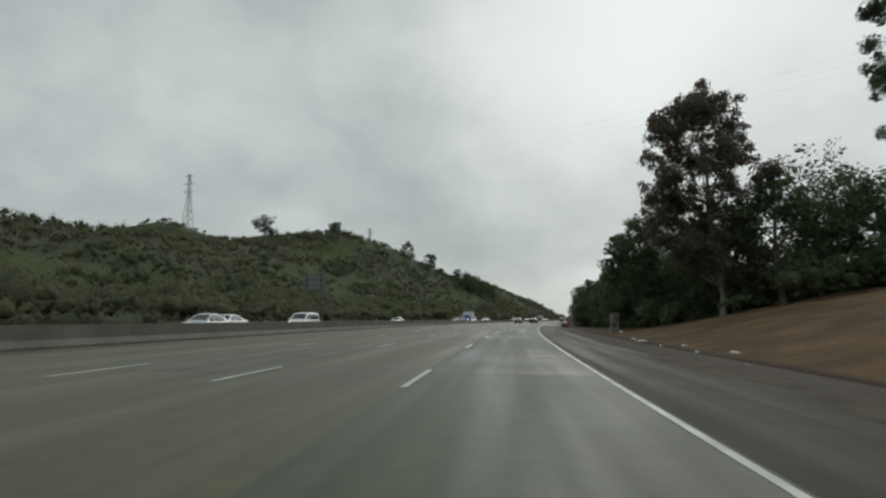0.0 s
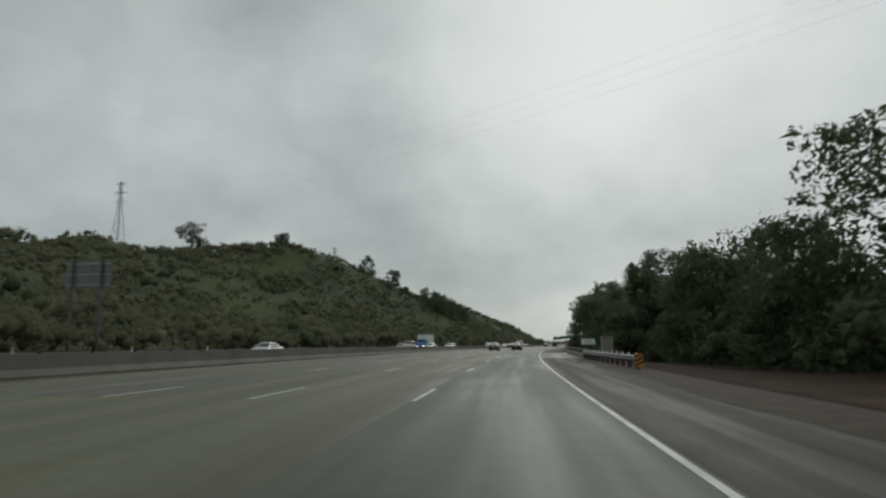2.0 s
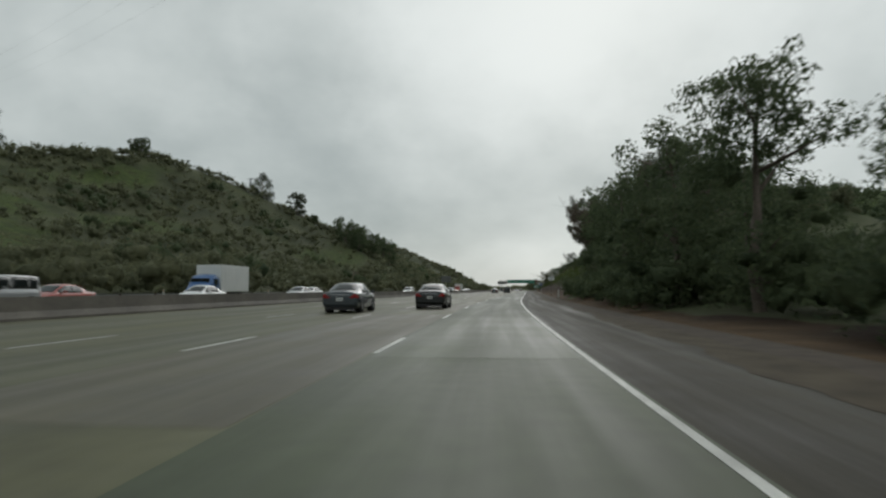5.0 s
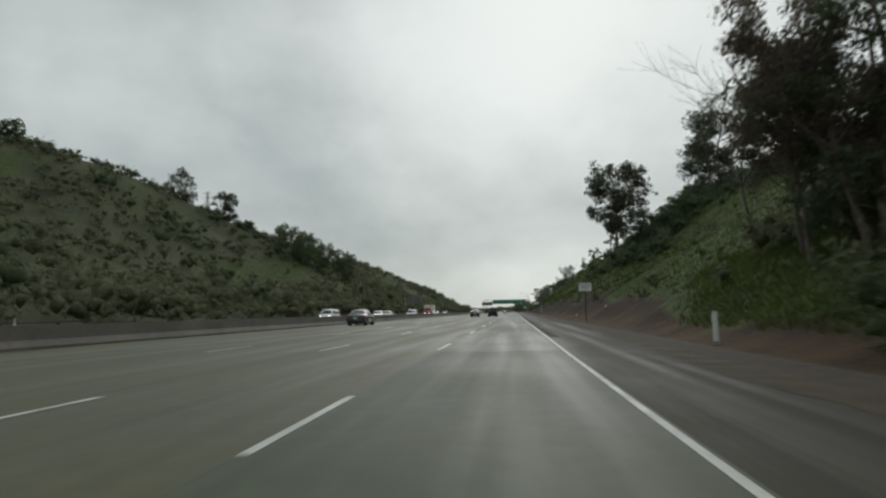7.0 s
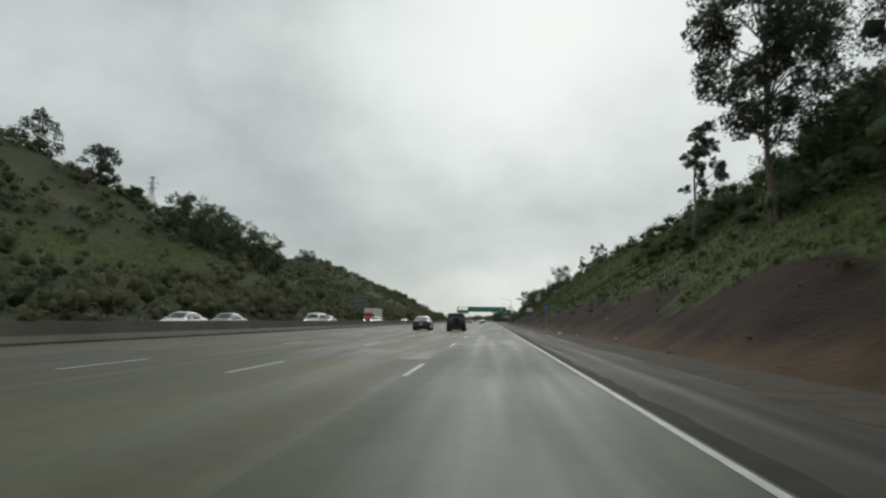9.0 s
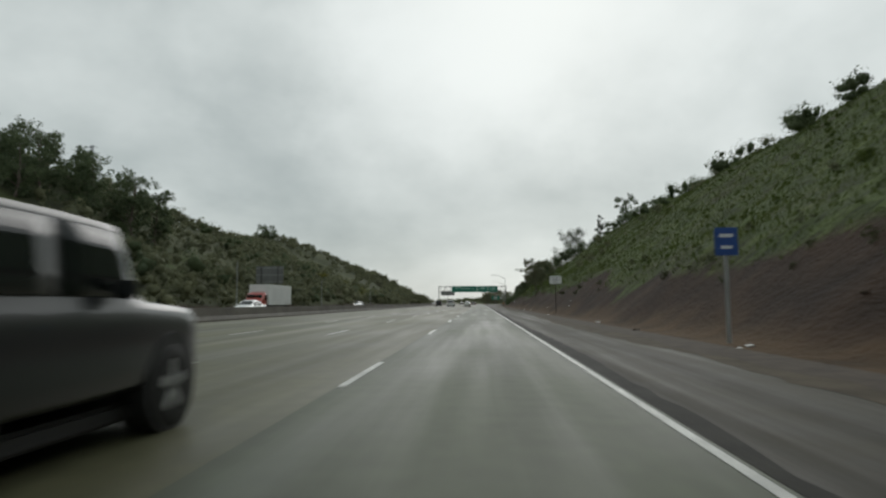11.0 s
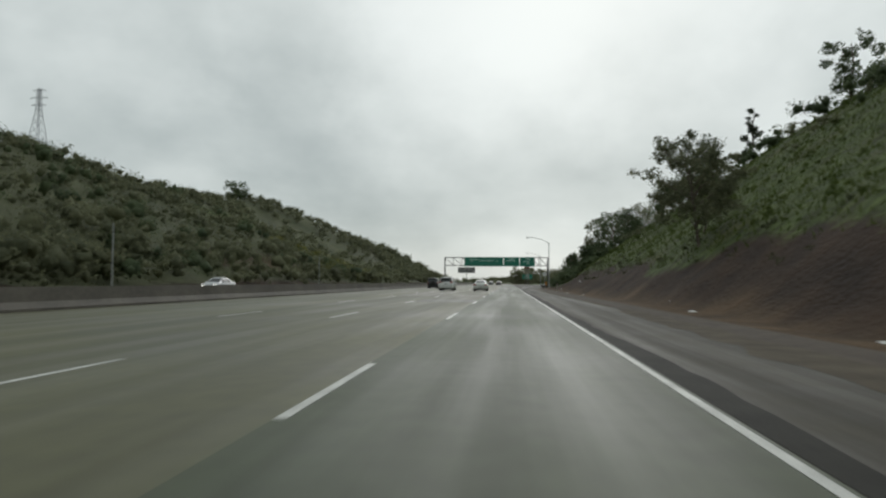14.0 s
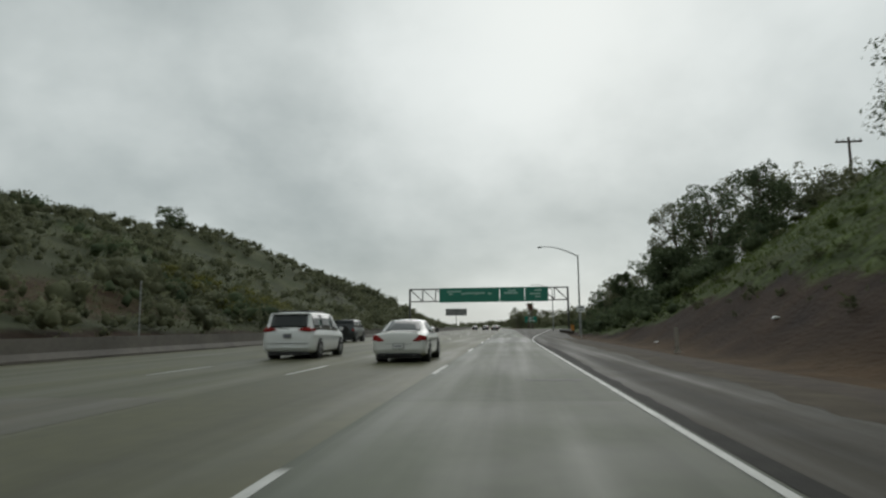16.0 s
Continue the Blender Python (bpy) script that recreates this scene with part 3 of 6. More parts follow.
# along the road: foot of the bank, lat and height of the bank's top, lat and height of the crest
RIGHT = [(-300, 4.5, 9, 1.6, 26, 6.5), (20, 4.8, 9, 1.3, 26, 6.0), (45, 5, 10, 1.0, 26, 4.0), (75, 5.5, 11, 0.2, 26, 0.6), (100, 5.5, 11, 0.0, 26, -0.5), (113, 5.0, 8, -2.0, 26, -3.0),
         (150, 5.0, 8, -2.0, 26, -3.0), (162, 4.8, 9, 0.0, 28, 0.0), (182, 4.8, 9, 0.6, 28, 1.5), (205, 4.8, 9.5, 1.6, 32, 6.0), (235, 4.8, 10, 3.0, 34, 12.5), (252, 4.8, 10, 3.1, 34, 17.6), (300, 5, 10, 3.8, 34, 19.5), (400, 5.4, 10, 4.0, 34, 20.0),
         (480, 5.4, 10.5, 4.2, 36, 21.5), (525, 5.6, 11, 4.0, 36, 20.4), (570, 8, 15, 3.0, 38, 11), (620, 14, 22, 2.0, 44, 5), (700, 16, 26, 0.5, 50, 2), (3500, 30, 60, 0.5, 200, 4)]
RIDGE_T, RIGHT_T = np.array(RIDGE, float), np.array(RIGHT, float)


def rough_noise(x, y, seed=0.0):
    return (np.sin(x * 0.071 + y * 0.043 + seed) + np.sin(x * 0.133 - y * 0.097 + 1.7 + seed) * 0.6 + np.sin(x * 0.29 + y * 0.23 + 0.6 * seed) * 0.3 + np.sin(-x * 0.61 + y * 0.47 + seed) * 0.15) / 2.05


LATTICE = np.random.default_rng(77).uniform(-1, 1, (256, 256))


def lumps(x, y, scale, octaves=3):
    """Uneven relief that never repeats within view, from -1 to 1, with lumps about scale metres across."""
    total, gain = 0.0, 1.0
    for k in range(octaves):
        u, v = x / scale * 2 ** k + 17.3 * k, y / scale * 2 ** k + 5.9 * k
        i, j = np.floor(u).astype(int), np.floor(v).astype(int)
        a, b = smooth01(u - i), smooth01(v - j)
        c = LATTICE[i % 256, j % 256] * (1 - a) * (1 - b) + LATTICE[(i + 1) % 256, j % 256] * a * (1 - b) + LATTICE[i % 256, (j + 1) % 256] * (1 - a) * b + LATTICE[(i + 1) % 256, (j + 1) % 256] * a * b
        total, gain = total + c * gain, gain * 0.5
    return total / 1.75


# stretches of open grass on the left hill: along, right of the edge line, and their half lengths
OPEN_GRASS = ((240, -97, 26, 20), (200, -70, 14, 9), (270, -120, 22, 12), (395, -76, 36, 9), (310, -106, 24, 9), (350, -146, 40, 9), (120, -100, 26, 12), (60, -80, 22, 10), (450, -62, 24, 7), (640, -96, 30, 8))
DRY_GRASS = ((555, -53, 34, 9), (375, -62, 24, 8), (160, -55, 14, 6))


def patch_at(y, lat, patches):
    """How far a place lies inside one of the patches, with a ragged edge."""
    best = np.zeros(np.shape(y))
    for py, pl, ry, rl in patches:
        best = np.maximum(best, smooth01(1.5 - 1.15 * np.sqrt(((y - py) / ry) ** 2 + ((lat - pl) / rl) ** 2) + 0.5 * lumps(y, lat, 9.0)))
    return best


def ramp_shift(y):
    """How far the exit lane has moved away from the freeway: a curve that runs out into a straight."""
    y = np.clip(np.asarray(y, float), 528, 740)
    return np.where(y < 556, 0.001316 * (y - 528) ** 2, 1.032 + 0.0737 * (y - 556))


def land(y, lat):
    """Height of the ground beside the road."""
    y, lat = np.broadcast_arrays(np.asarray(y, float), np.asarray(lat, float))
    z = np.full(y.shape, -0.10)
    x = bend(y) + lat
    # left hill
    rx_, rz = np.interp(y, RIDGE_T[:, 0], RIDGE_T[:, 1]), np.interp(y, RIDGE_T[:, 0], RIDGE_T[:, 2])
    toe = bend(y) + LEFT_TOE
    rx_ = np.minimum(rx_, toe - 40)
    u = (toe - x) / (toe - rx_)
    hill = np.where(u <= 1, rz * (0.75 * np.clip(u, 0, 1) ** 1.25 + 0.25 * smooth01(u)), rz - np.clip((u - 1) * (toe - rx_), 0, 60) * 0.1)
    for mx, my, mz in ((-310, 442, 34), (-293, 793, 48)):
        hill = hill + mz * np.exp(-((x - mx) ** 2 + (y - my) ** 2) / (2 * 38.0 ** 2))
    hill = hill + rough_noise(x, y) * np.clip(u * 8, 0, 1) * 1.3
    # right bank and slope
    c = [np.interp(y, RIGHT_T[:, 0], RIGHT_T[:, i]) for i in range(1, 6)]
    b = np.clip((lat - c[0]) / (c[1] - c[0]), 0, 1)
    s = np.clip((lat - c[1]) / (c[3] - c[1]), 0, 1)
    bank = 0.03 + c[2] * b ** 1.15 + (c[4] - c[2]) * (s * 0.8 + 0.2 * smooth01(s)) + rough_noise(x * 1.6, y * 1.6, 2.0) * np.clip((lat - 6) / 12, 0, 1) * 0.7 + np.clip(lat - c[3], 0, 60) * np.interp(y, (150, 200, 245, 275), (0.03, -0.22, -0.22, 0.03))
    # gullies and ledges of the cut bank
    bank = bank + lumps(x, y, 5.0, 2) * 0.32 * smooth01((lat - 4.6) / 2.0) * smooth01((y - 205) / 30) * (1 - smooth01((y - 545) / 20))
    z = np.where(lat < LEFT_TOE, np.maximum(hill, -0.05), z)
    z = np.where(lat > 3.6, bank * np.clip((lat - 3.6) / 1.2, 0, 1), z)
    z = np.where((y > 540) & (lat > 3.0) & (lat < 4.2 + ramp_shift(y)), -0.1, z)
    return z


def spot(y, lat, dz=0.0):
    """A place on the ground beside the road."""
    return at(y, lat, float(land(y, lat)) + dz)


# ---- ground ----
ys = np.concatenate([np.arange(-220, -20, 10.0), np.arange(-20, 200, 2.5), np.arange(200, 560, 1.25), np.arange(560, 640, 2.5), np.arange(640, 900, 8.0), np.arange(900, 1500, 25.0), np.arange(1500, 4300, 200.0)])
lats = np.concatenate([[-1500, -900, -600, -450], np.arange(-360, -200, 16), np.arange(-200, -60, 4.0), np.arange(-60, -37, 2.0), [-36.6, -30, -20, -10, 0, 3.5, 3.65], np.arange(4, 14, 0.5),
                       np.arange(14, 46, 1.5), np.arange(46, 90, 8.0), [110, 160, 250, 450, 900, 1500]])
gy, gl = np.meshgrid(ys, lats, indexing="ij")
gz = land(gy, gl)
gverts = np.stack([bend(gy) + gl, gy, gz], -1).reshape(-1, 3)
ii, jj = np.meshgrid(np.arange(len(ys) - 1), np.arange(len(lats) - 1), indexing="ij")
q0 = ii * len(lats) + jj
gquads = np.stack([q0, q0 + 1, q0 + len(lats) + 1, q0 + len(lats)], -1).reshape(-1, 4)
ground_mesh = raw_mesh("ground", gverts, gquads, M["ground"], smooth=True)
# bare soil on the cut bank, growth above it
soil_reach = np.interp(gy, [-50, 40, 60, 110, 180, 210, 225, 238, 250, 4000], [24, 20, 16, 10, 8, 7, 6.2, 6.8, 9.4, 9.4])
cover = np.where(gl > 0, smooth01((gl - soil_reach + 2.0 + lumps(gy, gl * 2, 9.0) * 2.6) / 2.6), smooth01((LEFT_TOE - 1 - gl) / 6.0) * (0.85 - 0.45 * patch_at(gy, gl, DRY_GRASS)))
attr = ground_mesh.attributes.new("cover", "FLOAT", "POINT")
attr.data.foreach_set("value", cover.ravel().astype(np.float32))
loose = np.where(gl < -38, 0.45 * patch_at(gy, gl, DRY_GRASS), 0) + np.where(gl > 4.5, 1 - smooth01((gy - 50) / 40), 0) + np.where((gy > 150) & (gl > 3.4), 0.62 * (1 - smooth01((gl - 4.9 + 0.7 * rough_noise(gy * 5, gl * 3, 2.0)) / 2.0)), 0)
attr = ground_mesh.attributes.new("loose", "FLOAT", "POINT")
attr.data.foreach_set("value", loose.ravel().astype(np.float32))
attr = ground_mesh.attributes.new("lush", "FLOAT", "POINT")
attr.data.foreach_set("value", (smooth01((gl - 4) / 4) * smooth01((gy - 205) / 25) + np.where(gl < -40, 0.25 * smooth01((rough_noise(gy * 1.5, gl * 2.0, 7.0) - 0.15) / 0.3) + patch_at(gy, gl, OPEN_GRASS), 0)).ravel().astype(np.float32))
tagged(new("ground", ground_mesh), "hilly roadside ground of grass, scrub and bare brown soil", "ground", kind="structure")


# ---- road ----
def ribbon(name, y0, y1, lat0, lat1, z, mat, step=4.0, thick=0.0, parent=None, lat0b=None, lat1b=None):
    """A strip that follows the road; with lat0b, lat1b its edges follow the exit lane."""
    n = max(2, int(abs(y1 - y0) / step) + 1)
    yy = np.linspace(y0, y1, n)
    e0 = lat0 + ramp_shift(yy) * (lat0b or 0)
    e1 = lat1 + ramp_shift(yy) * (lat1b or 0)
    v = np.concatenate([np.stack([bend(yy) + e0, yy, np.full(n, z)], -1), np.stack([bend(yy) + e1, yy, np.full(n, z)], -1)])
    i = np.arange(n - 1)
    f = np.stack([i, i + n, i + n + 1, i + 1], -1)
    if thick:
        low = v.copy()
        low[:, 2] -= thick
        v = np.concatenate([v, low])
        f = np.concatenate([f, np.stack([i + 2 * n, i, i + 1, i + 1 + 2 * n], -1), np.stack([i + n, i + 3 * n, i + 3 * n + 1, i + n + 1], -1), [[0, 2 * n, 3 * n, n], [n - 1, 2 * n - 1, 4 * n - 1, 3 * n - 1]]])
    me = raw_mesh(name, v, f, mat)
    # the place across and along the road, for streaks that follow its bend
    lane_co = me.attributes.new("lane", "FLOAT_VECTOR", "POINT")
    lane_co.data.foreach_set("vector", np.stack([v[:, 0] - bend(v[:, 1]), v[:, 1], 0 * v[:, 1]], -1).astype(np.float32).ravel())
    return piece(name, me, parent)


tagged(ribbon("road", -200, 3500, -3.72, 0.10, 0.0, M["concrete_road"], 5.0, 0.12), "wet grey concrete freeway lane with worn joints", "road", kind="structure")
tagged(ribbon("road_lanes", -200, 3500, -18.9, -3.72, 0.0, M["old_road"], 5.0, 0.12), "wet beige concrete freeway lanes with worn streaks", "road", kind="structure")
tagged(ribbon("road_opposite", -200, 3500, LEFT_TOE - 0.3, -20.1, 0.0, M["old_road"], 5.0, 0.12), "wet concrete carriageway beyond the median barrier", "road", kind="structure")
BRIDGE0, BRIDGE1, DECK0 = 113.0, 149.0, 114.2
tagged(ribbon("shoulder", -200, DECK0, 0.10, 3.7, -0.004, M["asphalt"], 4.0, 0.1), "dark wet asphalt hard shoulder, patched and gritty", "shoulder", kind="structure")
tagged(ribbon("bridge_deck", DECK0, BRIDGE1, 0.10, 3.33, 0.0, M["deck"], 4.0, 0.9), "pale concrete bridge deck shoulder, stained by water", "bridge deck", kind="structure")
tagged(ribbon("shoulder", BRIDGE1, 540, 0.10, 3.7, -0.004, M["asphalt"], 4.0, 0.1), "dark wet asphalt hard shoulder beside the soil bank", "shoulder", kind="structure")
tagged(ribbon("exit_ramp", 540, 760, 0.10, 3.7, -0.004, M["asphalt"], 4.0, 0.1, None, 0, 1), "dark asphalt exit lane that leaves the freeway", "ramp", kind="structure")


# ragged lip of soil washed over the shoulder's edge
for y0, y1 in ((-60, 110), (152, 540)):
    yy = np.arange(y0, y1, 0.8)
    r_ = np.random.default_rng(41)
    inner = 3.45 - 0.45 * np.abs(rough_noise(yy * 3.0, yy * 0.7, 1.0)) - r_.uniform(0, 0.16, len(yy))
    v = np.concatenate([np.stack([bend(yy) + inner, yy, np.full(len(yy), 0.003)], -1), np.stack([bend(yy) + 3.72, yy, np.full(len(yy), 0.02)], -1), np.stack([bend(yy) + 4.3, yy, land(yy, 4.3) + 0.01], -1)])
    i, n = np.arange(len(yy) - 1), len(yy)
    f = np.concatenate([np.stack([i, i + n, i + n + 1, i + 1], -1), np.stack([i + n, i + 2 * n, i + 2 * n + 1, i + n + 1], -1)])
    tagged(new("soil_verge", raw_mesh("soil_verge", v, f, M["soil"])), "ragged strip of washed soil along the shoulder", "verge", kind="structure")


# dark strip where the asphalt meets the concrete, with a ragged outer edge
for y0, y1 in ((236, 540),):
    yy = np.arange(y0, y1, 0.7)
    outer = 0.40 + 0.13 * rough_noise(yy * 2.0, yy * 0.4, 8.0) + np.random.default_rng(47).uniform(-0.05, 0.05, len(yy))
    v = np.concatenate([np.stack([bend(yy) + 0.11, yy, np.full(len(yy), 0.0)], -1), np.stack([bend(yy) + outer, yy, np.full(len(yy), -0.0005)], -1)])
    i, n = np.arange(len(yy) - 1), len(yy)
    tagged(new("shoulder_edge_strip", raw_mesh("shoulder_edge_strip", v, np.stack([i, i + n, i + n + 1, i + 1], -1), M["seam"])), "dark ragged strip on the asphalt beside the edge line", "road seam", kind="structure")


# tan grit strewn over the outer half of the shoulder
for y0, y1 in ((-60, 112), (152, 545)):
    yy = np.arange(y0, y1, 0.7)
    r_ = np.random.default_rng(43)
    inner = 2.55 + 0.5 * rough_noise(yy * 1.1, yy * 0.3, 3.0) + 0.25 * rough_noise(yy * 6.0, yy, 1.0) + r_.uniform(-0.12, 0.12, len(yy))
    v = np.concatenate([np.stack([bend(yy) + inner, yy, np.full(len(yy), 0.0005)], -1), np.stack([bend(yy) + 3.55, yy, np.full(len(yy), 0.002)], -1)])
    i, n = np.arange(len(yy) - 1), len(yy)
    tagged(new("grit_strip", raw_mesh("grit_strip", v, np.stack([i, i + n, i + n + 1, i + 1], -1), M["grit"])), "tan grit washed over the outer shoulder", "grit", kind="structure")


# ---- painted lines ----
def dash_y(k):
    return float(np.interp(k, [-16, 0, 6, 14, 19, 31, 34, 110], [-220, 13.8, 101.6, 213.6, 285.0, 459.7, 502.2, 1600]))


edge_line = thing("edge_line", "solid worn white line along the shoulder", "road marking", kind="structure")
for y0, y1 in ((-200, BRIDGE0), (BRIDGE0, BRIDGE1), (BRIDGE1, 520)):
    ribbon("stripe", y0, y1, -0.05, 0.05, 0.006, M["paint"], 4.0, 0.004, edge_line)
ribbon("stripe", 520, 720, -0.05, 0.05, 0.006, M["paint"], 4.0, 0.004, edge_line, 1, 1)
for lane, lat in enumerate((-3.66, -7.32, -10.98)):
    lane_line = thing("lane_line", "broken white lane line of short worn stripes", "road marking", "lane lines", kind="structure")
    for k in range(-4, 72):
        y0 = dash_y(k)
        ribbon("dash", y0, y0 + 3.6, lat - 0.055, lat + 0.055, 0.006, M["paint"], 4.0, 0.004, lane_line)

# concrete slabs of other ages, each a thin sheet over the carriageway
slab_pale = material("pale_concrete_slab", (0.076, 0.088, 0.056), 0.50, spec=0.22, var=0.2, scale=0.5, fine=4.0, rough_var=0.04)
slab_beige = material("beige_concrete_slab", (0.100, 0.092, 0.064), 0.50, spec=0.22, var=0.2, scale=0.5, fine=4.0, rough_var=0.04)
slab_brown = material("brown_wet_slab", (0.066, 0.060, 0.042), 0.46, spec=0.22, var=0.25, scale=0.5, fine=4.0, rough_var=0.04)
slab_dark = material("dark_wet_slab", (0.044, 0.051, 0.033), 0.46, spec=0.22, var=0.25, scale=0.5, fine=4.0, rough_var=0.04)
for slab in (slab_pale, slab_beige, slab_brown, slab_dark):
    streaked(slab, 0.9, 0.82, 1.18, 0.84)
rng = np.random.default_rng(5)
for lane in range(4):
    a, b = -3.6 - 3.66 * lane, -0.07 - 3.66 * lane
    y = -20.0 + lane * 3
    while y < 620:
        ln = rng.uniform(4.5, 24)
        if rng.random() < (0.4 if lane == 0 else 0.25):
            tagged(ribbon("road_slab", y, y + ln, a, b - 0.02, 0.003, ((slab_pale, slab_dark) if lane == 0 else (slab_beige, slab_brown))[int(rng.random() < 0.5)], 5.0, 0.002), "concrete slab of another tone in the carriageway", "road slab", "road slabs", kind="structure")
        y += ln + rng.uniform(2, 30)
# sealed joint beside the lane line
joint_mat = material("dark_joint_filler", (0.058, 0.056, 0.044), 0.7, var=0.3, scale=1.0)
for b in (-14.75,):
    tagged(ribbon("road_joint", -100, 900, b - 0.009, b + 0.009, 0.0055, joint_mat, 5.0, 0.002), "dark sealed joint along the concrete lane", "road joint", "road joints", kind="structure")
# worn transverse cracks and patches
patch_mat = material("dark_patch", (0.045, 0.045, 0.04), 0.6, var=0.4, scale=1.5, fine=9.0)
for y, a, b, w in ((500.2, -1.5, -0.3, 0.28), (300.2, -3.5, -3.0, 0.35), (300.6, -1.4, -0.9, 0.25)):
    tagged(ribbon("road_patch", y, y + w, a, b, 0.005, patch_mat, 1.0, 0.002), "dark worn patch across the lane", "road patch", "road patches", kind="structure")


# ---- median barrier ----
def barrier_run(name, y0, y1, lat, profile, mat, step=4.0, parent=None):
    n = max(2, int((y1 - y0) / step) + 1)
    yy = np.linspace(y0, y1, n)
    prof = np.array(profile)
    side = np.linspace(*lat, n) if isinstance(lat, tuple) else lat
    v = np.stack([(bend(yy) + side)[:, None] + prof[None, :, 0], np.repeat(yy[:, None], len(prof), 1), np.repeat(prof[None, :, 1], n, 0)], -1).reshape(-1, 3)
    k = len(prof)
    i, j = np.meshgrid(np.arange(n - 1), np.arange(k - 1), indexing="ij")
    a = i * k + j
    f = np.stack([a, a + k, a + k + 1, a + 1], -1).reshape(-1, 4)
    return piece(name, raw_mesh(name, v, f, mat), parent)


JERSEY = [(-0.30, -0.05), (-0.30, 0.08), (-0.14, 0.33), (-0.09, 0.88), (0.09, 0.88), (0.14, 0.33), (0.30, 0.08), (0.30, -0.05)]
median = thing("median_barrier", "long dark stained concrete median barrier", "barrier", kind="structure")
for k in range(-20, 130):
    barrier_run("barrier_section", k * 12.0, k * 12.0 + 11.97, -19.5, JERSEY, M["barrier"], 4.0, median)
ribbon("barrier_footing", -200, 1600, -20.15, -18.85, -0.02, M["barrier"], 6.0, 0.1, median)

# ---- bridge parapet, rail and guardrail ----
parapet = thing("bridge_parapet", "weathered concrete bridge parapet with a steel hand rail", "parapet", kind="structure")
for k in range(int((BRIDGE1 - BRIDGE0) / 3)):
    y0 = BRIDGE0 + 3 * k
    barrier_run("parapet_panel", y0 + 0.02, y0 + 2.98, 3.47, [(-0.16, -0.9), (-0.16, 0.03), (-0.13, 0.07), (-0.12, 0.27), (-0.16, 0.30), (-0.16, 0.37), (0.15, 0.37), (0.15, -0.9)], M["parapet"], 1.5, parapet)
    barrier_run("panel_pilaster", y0 - 0.12, y0 + 0.12, 3.47, [(-0.19, -0.9), (-0.19, 0.39), (0.17, 0.39), (0.17, -0.9)], M["parapet"], 0.2, parapet)
v, f = tube([at(y, 3.47, 0.72) for y in np.arange(BRIDGE0 - 1, BRIDGE1 + 1.1, 3)], [0.05] * len(np.arange(BRIDGE0 - 1, BRIDGE1 + 1.1, 3)), 8)
piece("hand_rail", raw_mesh("hand_rail", v, f, M["steel_dark"], True), parapet)
rail_post = bar(bmesh.new(), (0, 0, 0.35), (0, 0, 0.72), 0.035, 6)
me = bpy.data.meshes.new("rail_post")
rail_post.to_mesh(me)
rail_post.free()
me.materials.append(M["steel_dark"])
for y in np.arange(BRIDGE0 + 0.5, BRIDGE1, 3):
    piece("rail_post", me, parapet, m=Matrix.Translation(at(y, 3.47)))
for y, h in ((BRIDGE0 - 0.6, 0.42), (BRIDGE1 + 1.6, 1.65)):
    pillar = thing("parapet_pillar", "weathered concrete end pillar of the bridge parapet", "pillar", "parapet pillars", pose(*at(y, 3.52), 0, 0, heading(y)))
    box_part("shaft", -0.2, -0.3, -0.6, 0.2, 0.3, h, M["parapet"], pillar, 0.04)
    box_part("cap", -0.23, -0.34, h, 0.23, 0.34, h + 0.06, M["parapet"], pillar, 0.02)

guard = thing("guardrail", "galvanised W-beam guardrail on dark timber posts", "guardrail")
W = [(0.0, 0.42), (-0.05, 0.45), (-0.08, 0.50), (-0.03, 0.555), (-0.03, 0.585), (-0.08, 0.64), (-0.05, 0.69), (0.0, 0.72), (0.012, 0.72), (-0.035, 0.685), (-0.065, 0.64), (-0.018, 0.585), (-0.018, 0.555), (-0.065, 0.50), (-0.035, 0.455), (0.012, 0.42)]
W = [(x, z * 0.87) for x, z in W]
for k in range(6):
    y0 = 89.9 + k * 3.62
    barrier_run("rail_beam", y0, y0 + 3.65, (3.80 - 0.0205 * (y0 - 89.2) - 0.003 * (k % 2), 3.80 - 0.0205 * (y0 + 3.65 - 89.2) - 0.003 * (k % 2)), W, M["galvanised"], 2.0, guard)
post_me = box(bmesh.new(), 0.02, -0.09, -0.5, 0.2, 0.09, 0.64, 0.01)
me = bpy.data.meshes.new("post")
post_me.to_mesh(me)
post_me.free()
me.materials.append(M["rust_post"])
me_post = me
refl = box(bmesh.new(), 0.05, -0.01, 0.64, 0.16, 0.01, 0.74, 0.02)
rme = bpy.data.meshes.new("reflector")
refl.to_mesh(rme)
refl.free()
rme.materials.append(M["sign_white"])
for k in range(13):
    y = 90.3 + k * 1.75
    piece("post", me, guard, m=pose(*at(y, 3.80 - 0.0205 * (y - 89.2)), 0, 0, heading(y)))
    piece("reflector", rme, guard, m=pose(*at(y, 3.80 - 0.0205 * (y - 89.2)), 0, 0, heading(y)))
v, f = tube([at(y, 3.72 + 0.12 * math.sin((y - 88.9) * 0.9), 0.48) for y in np.linspace(89.3, 90.1, 5)], [0.14] * 5, 8)
piece("end_terminal", raw_mesh("end_terminal", v, f, M["galvanised"], True), guard)

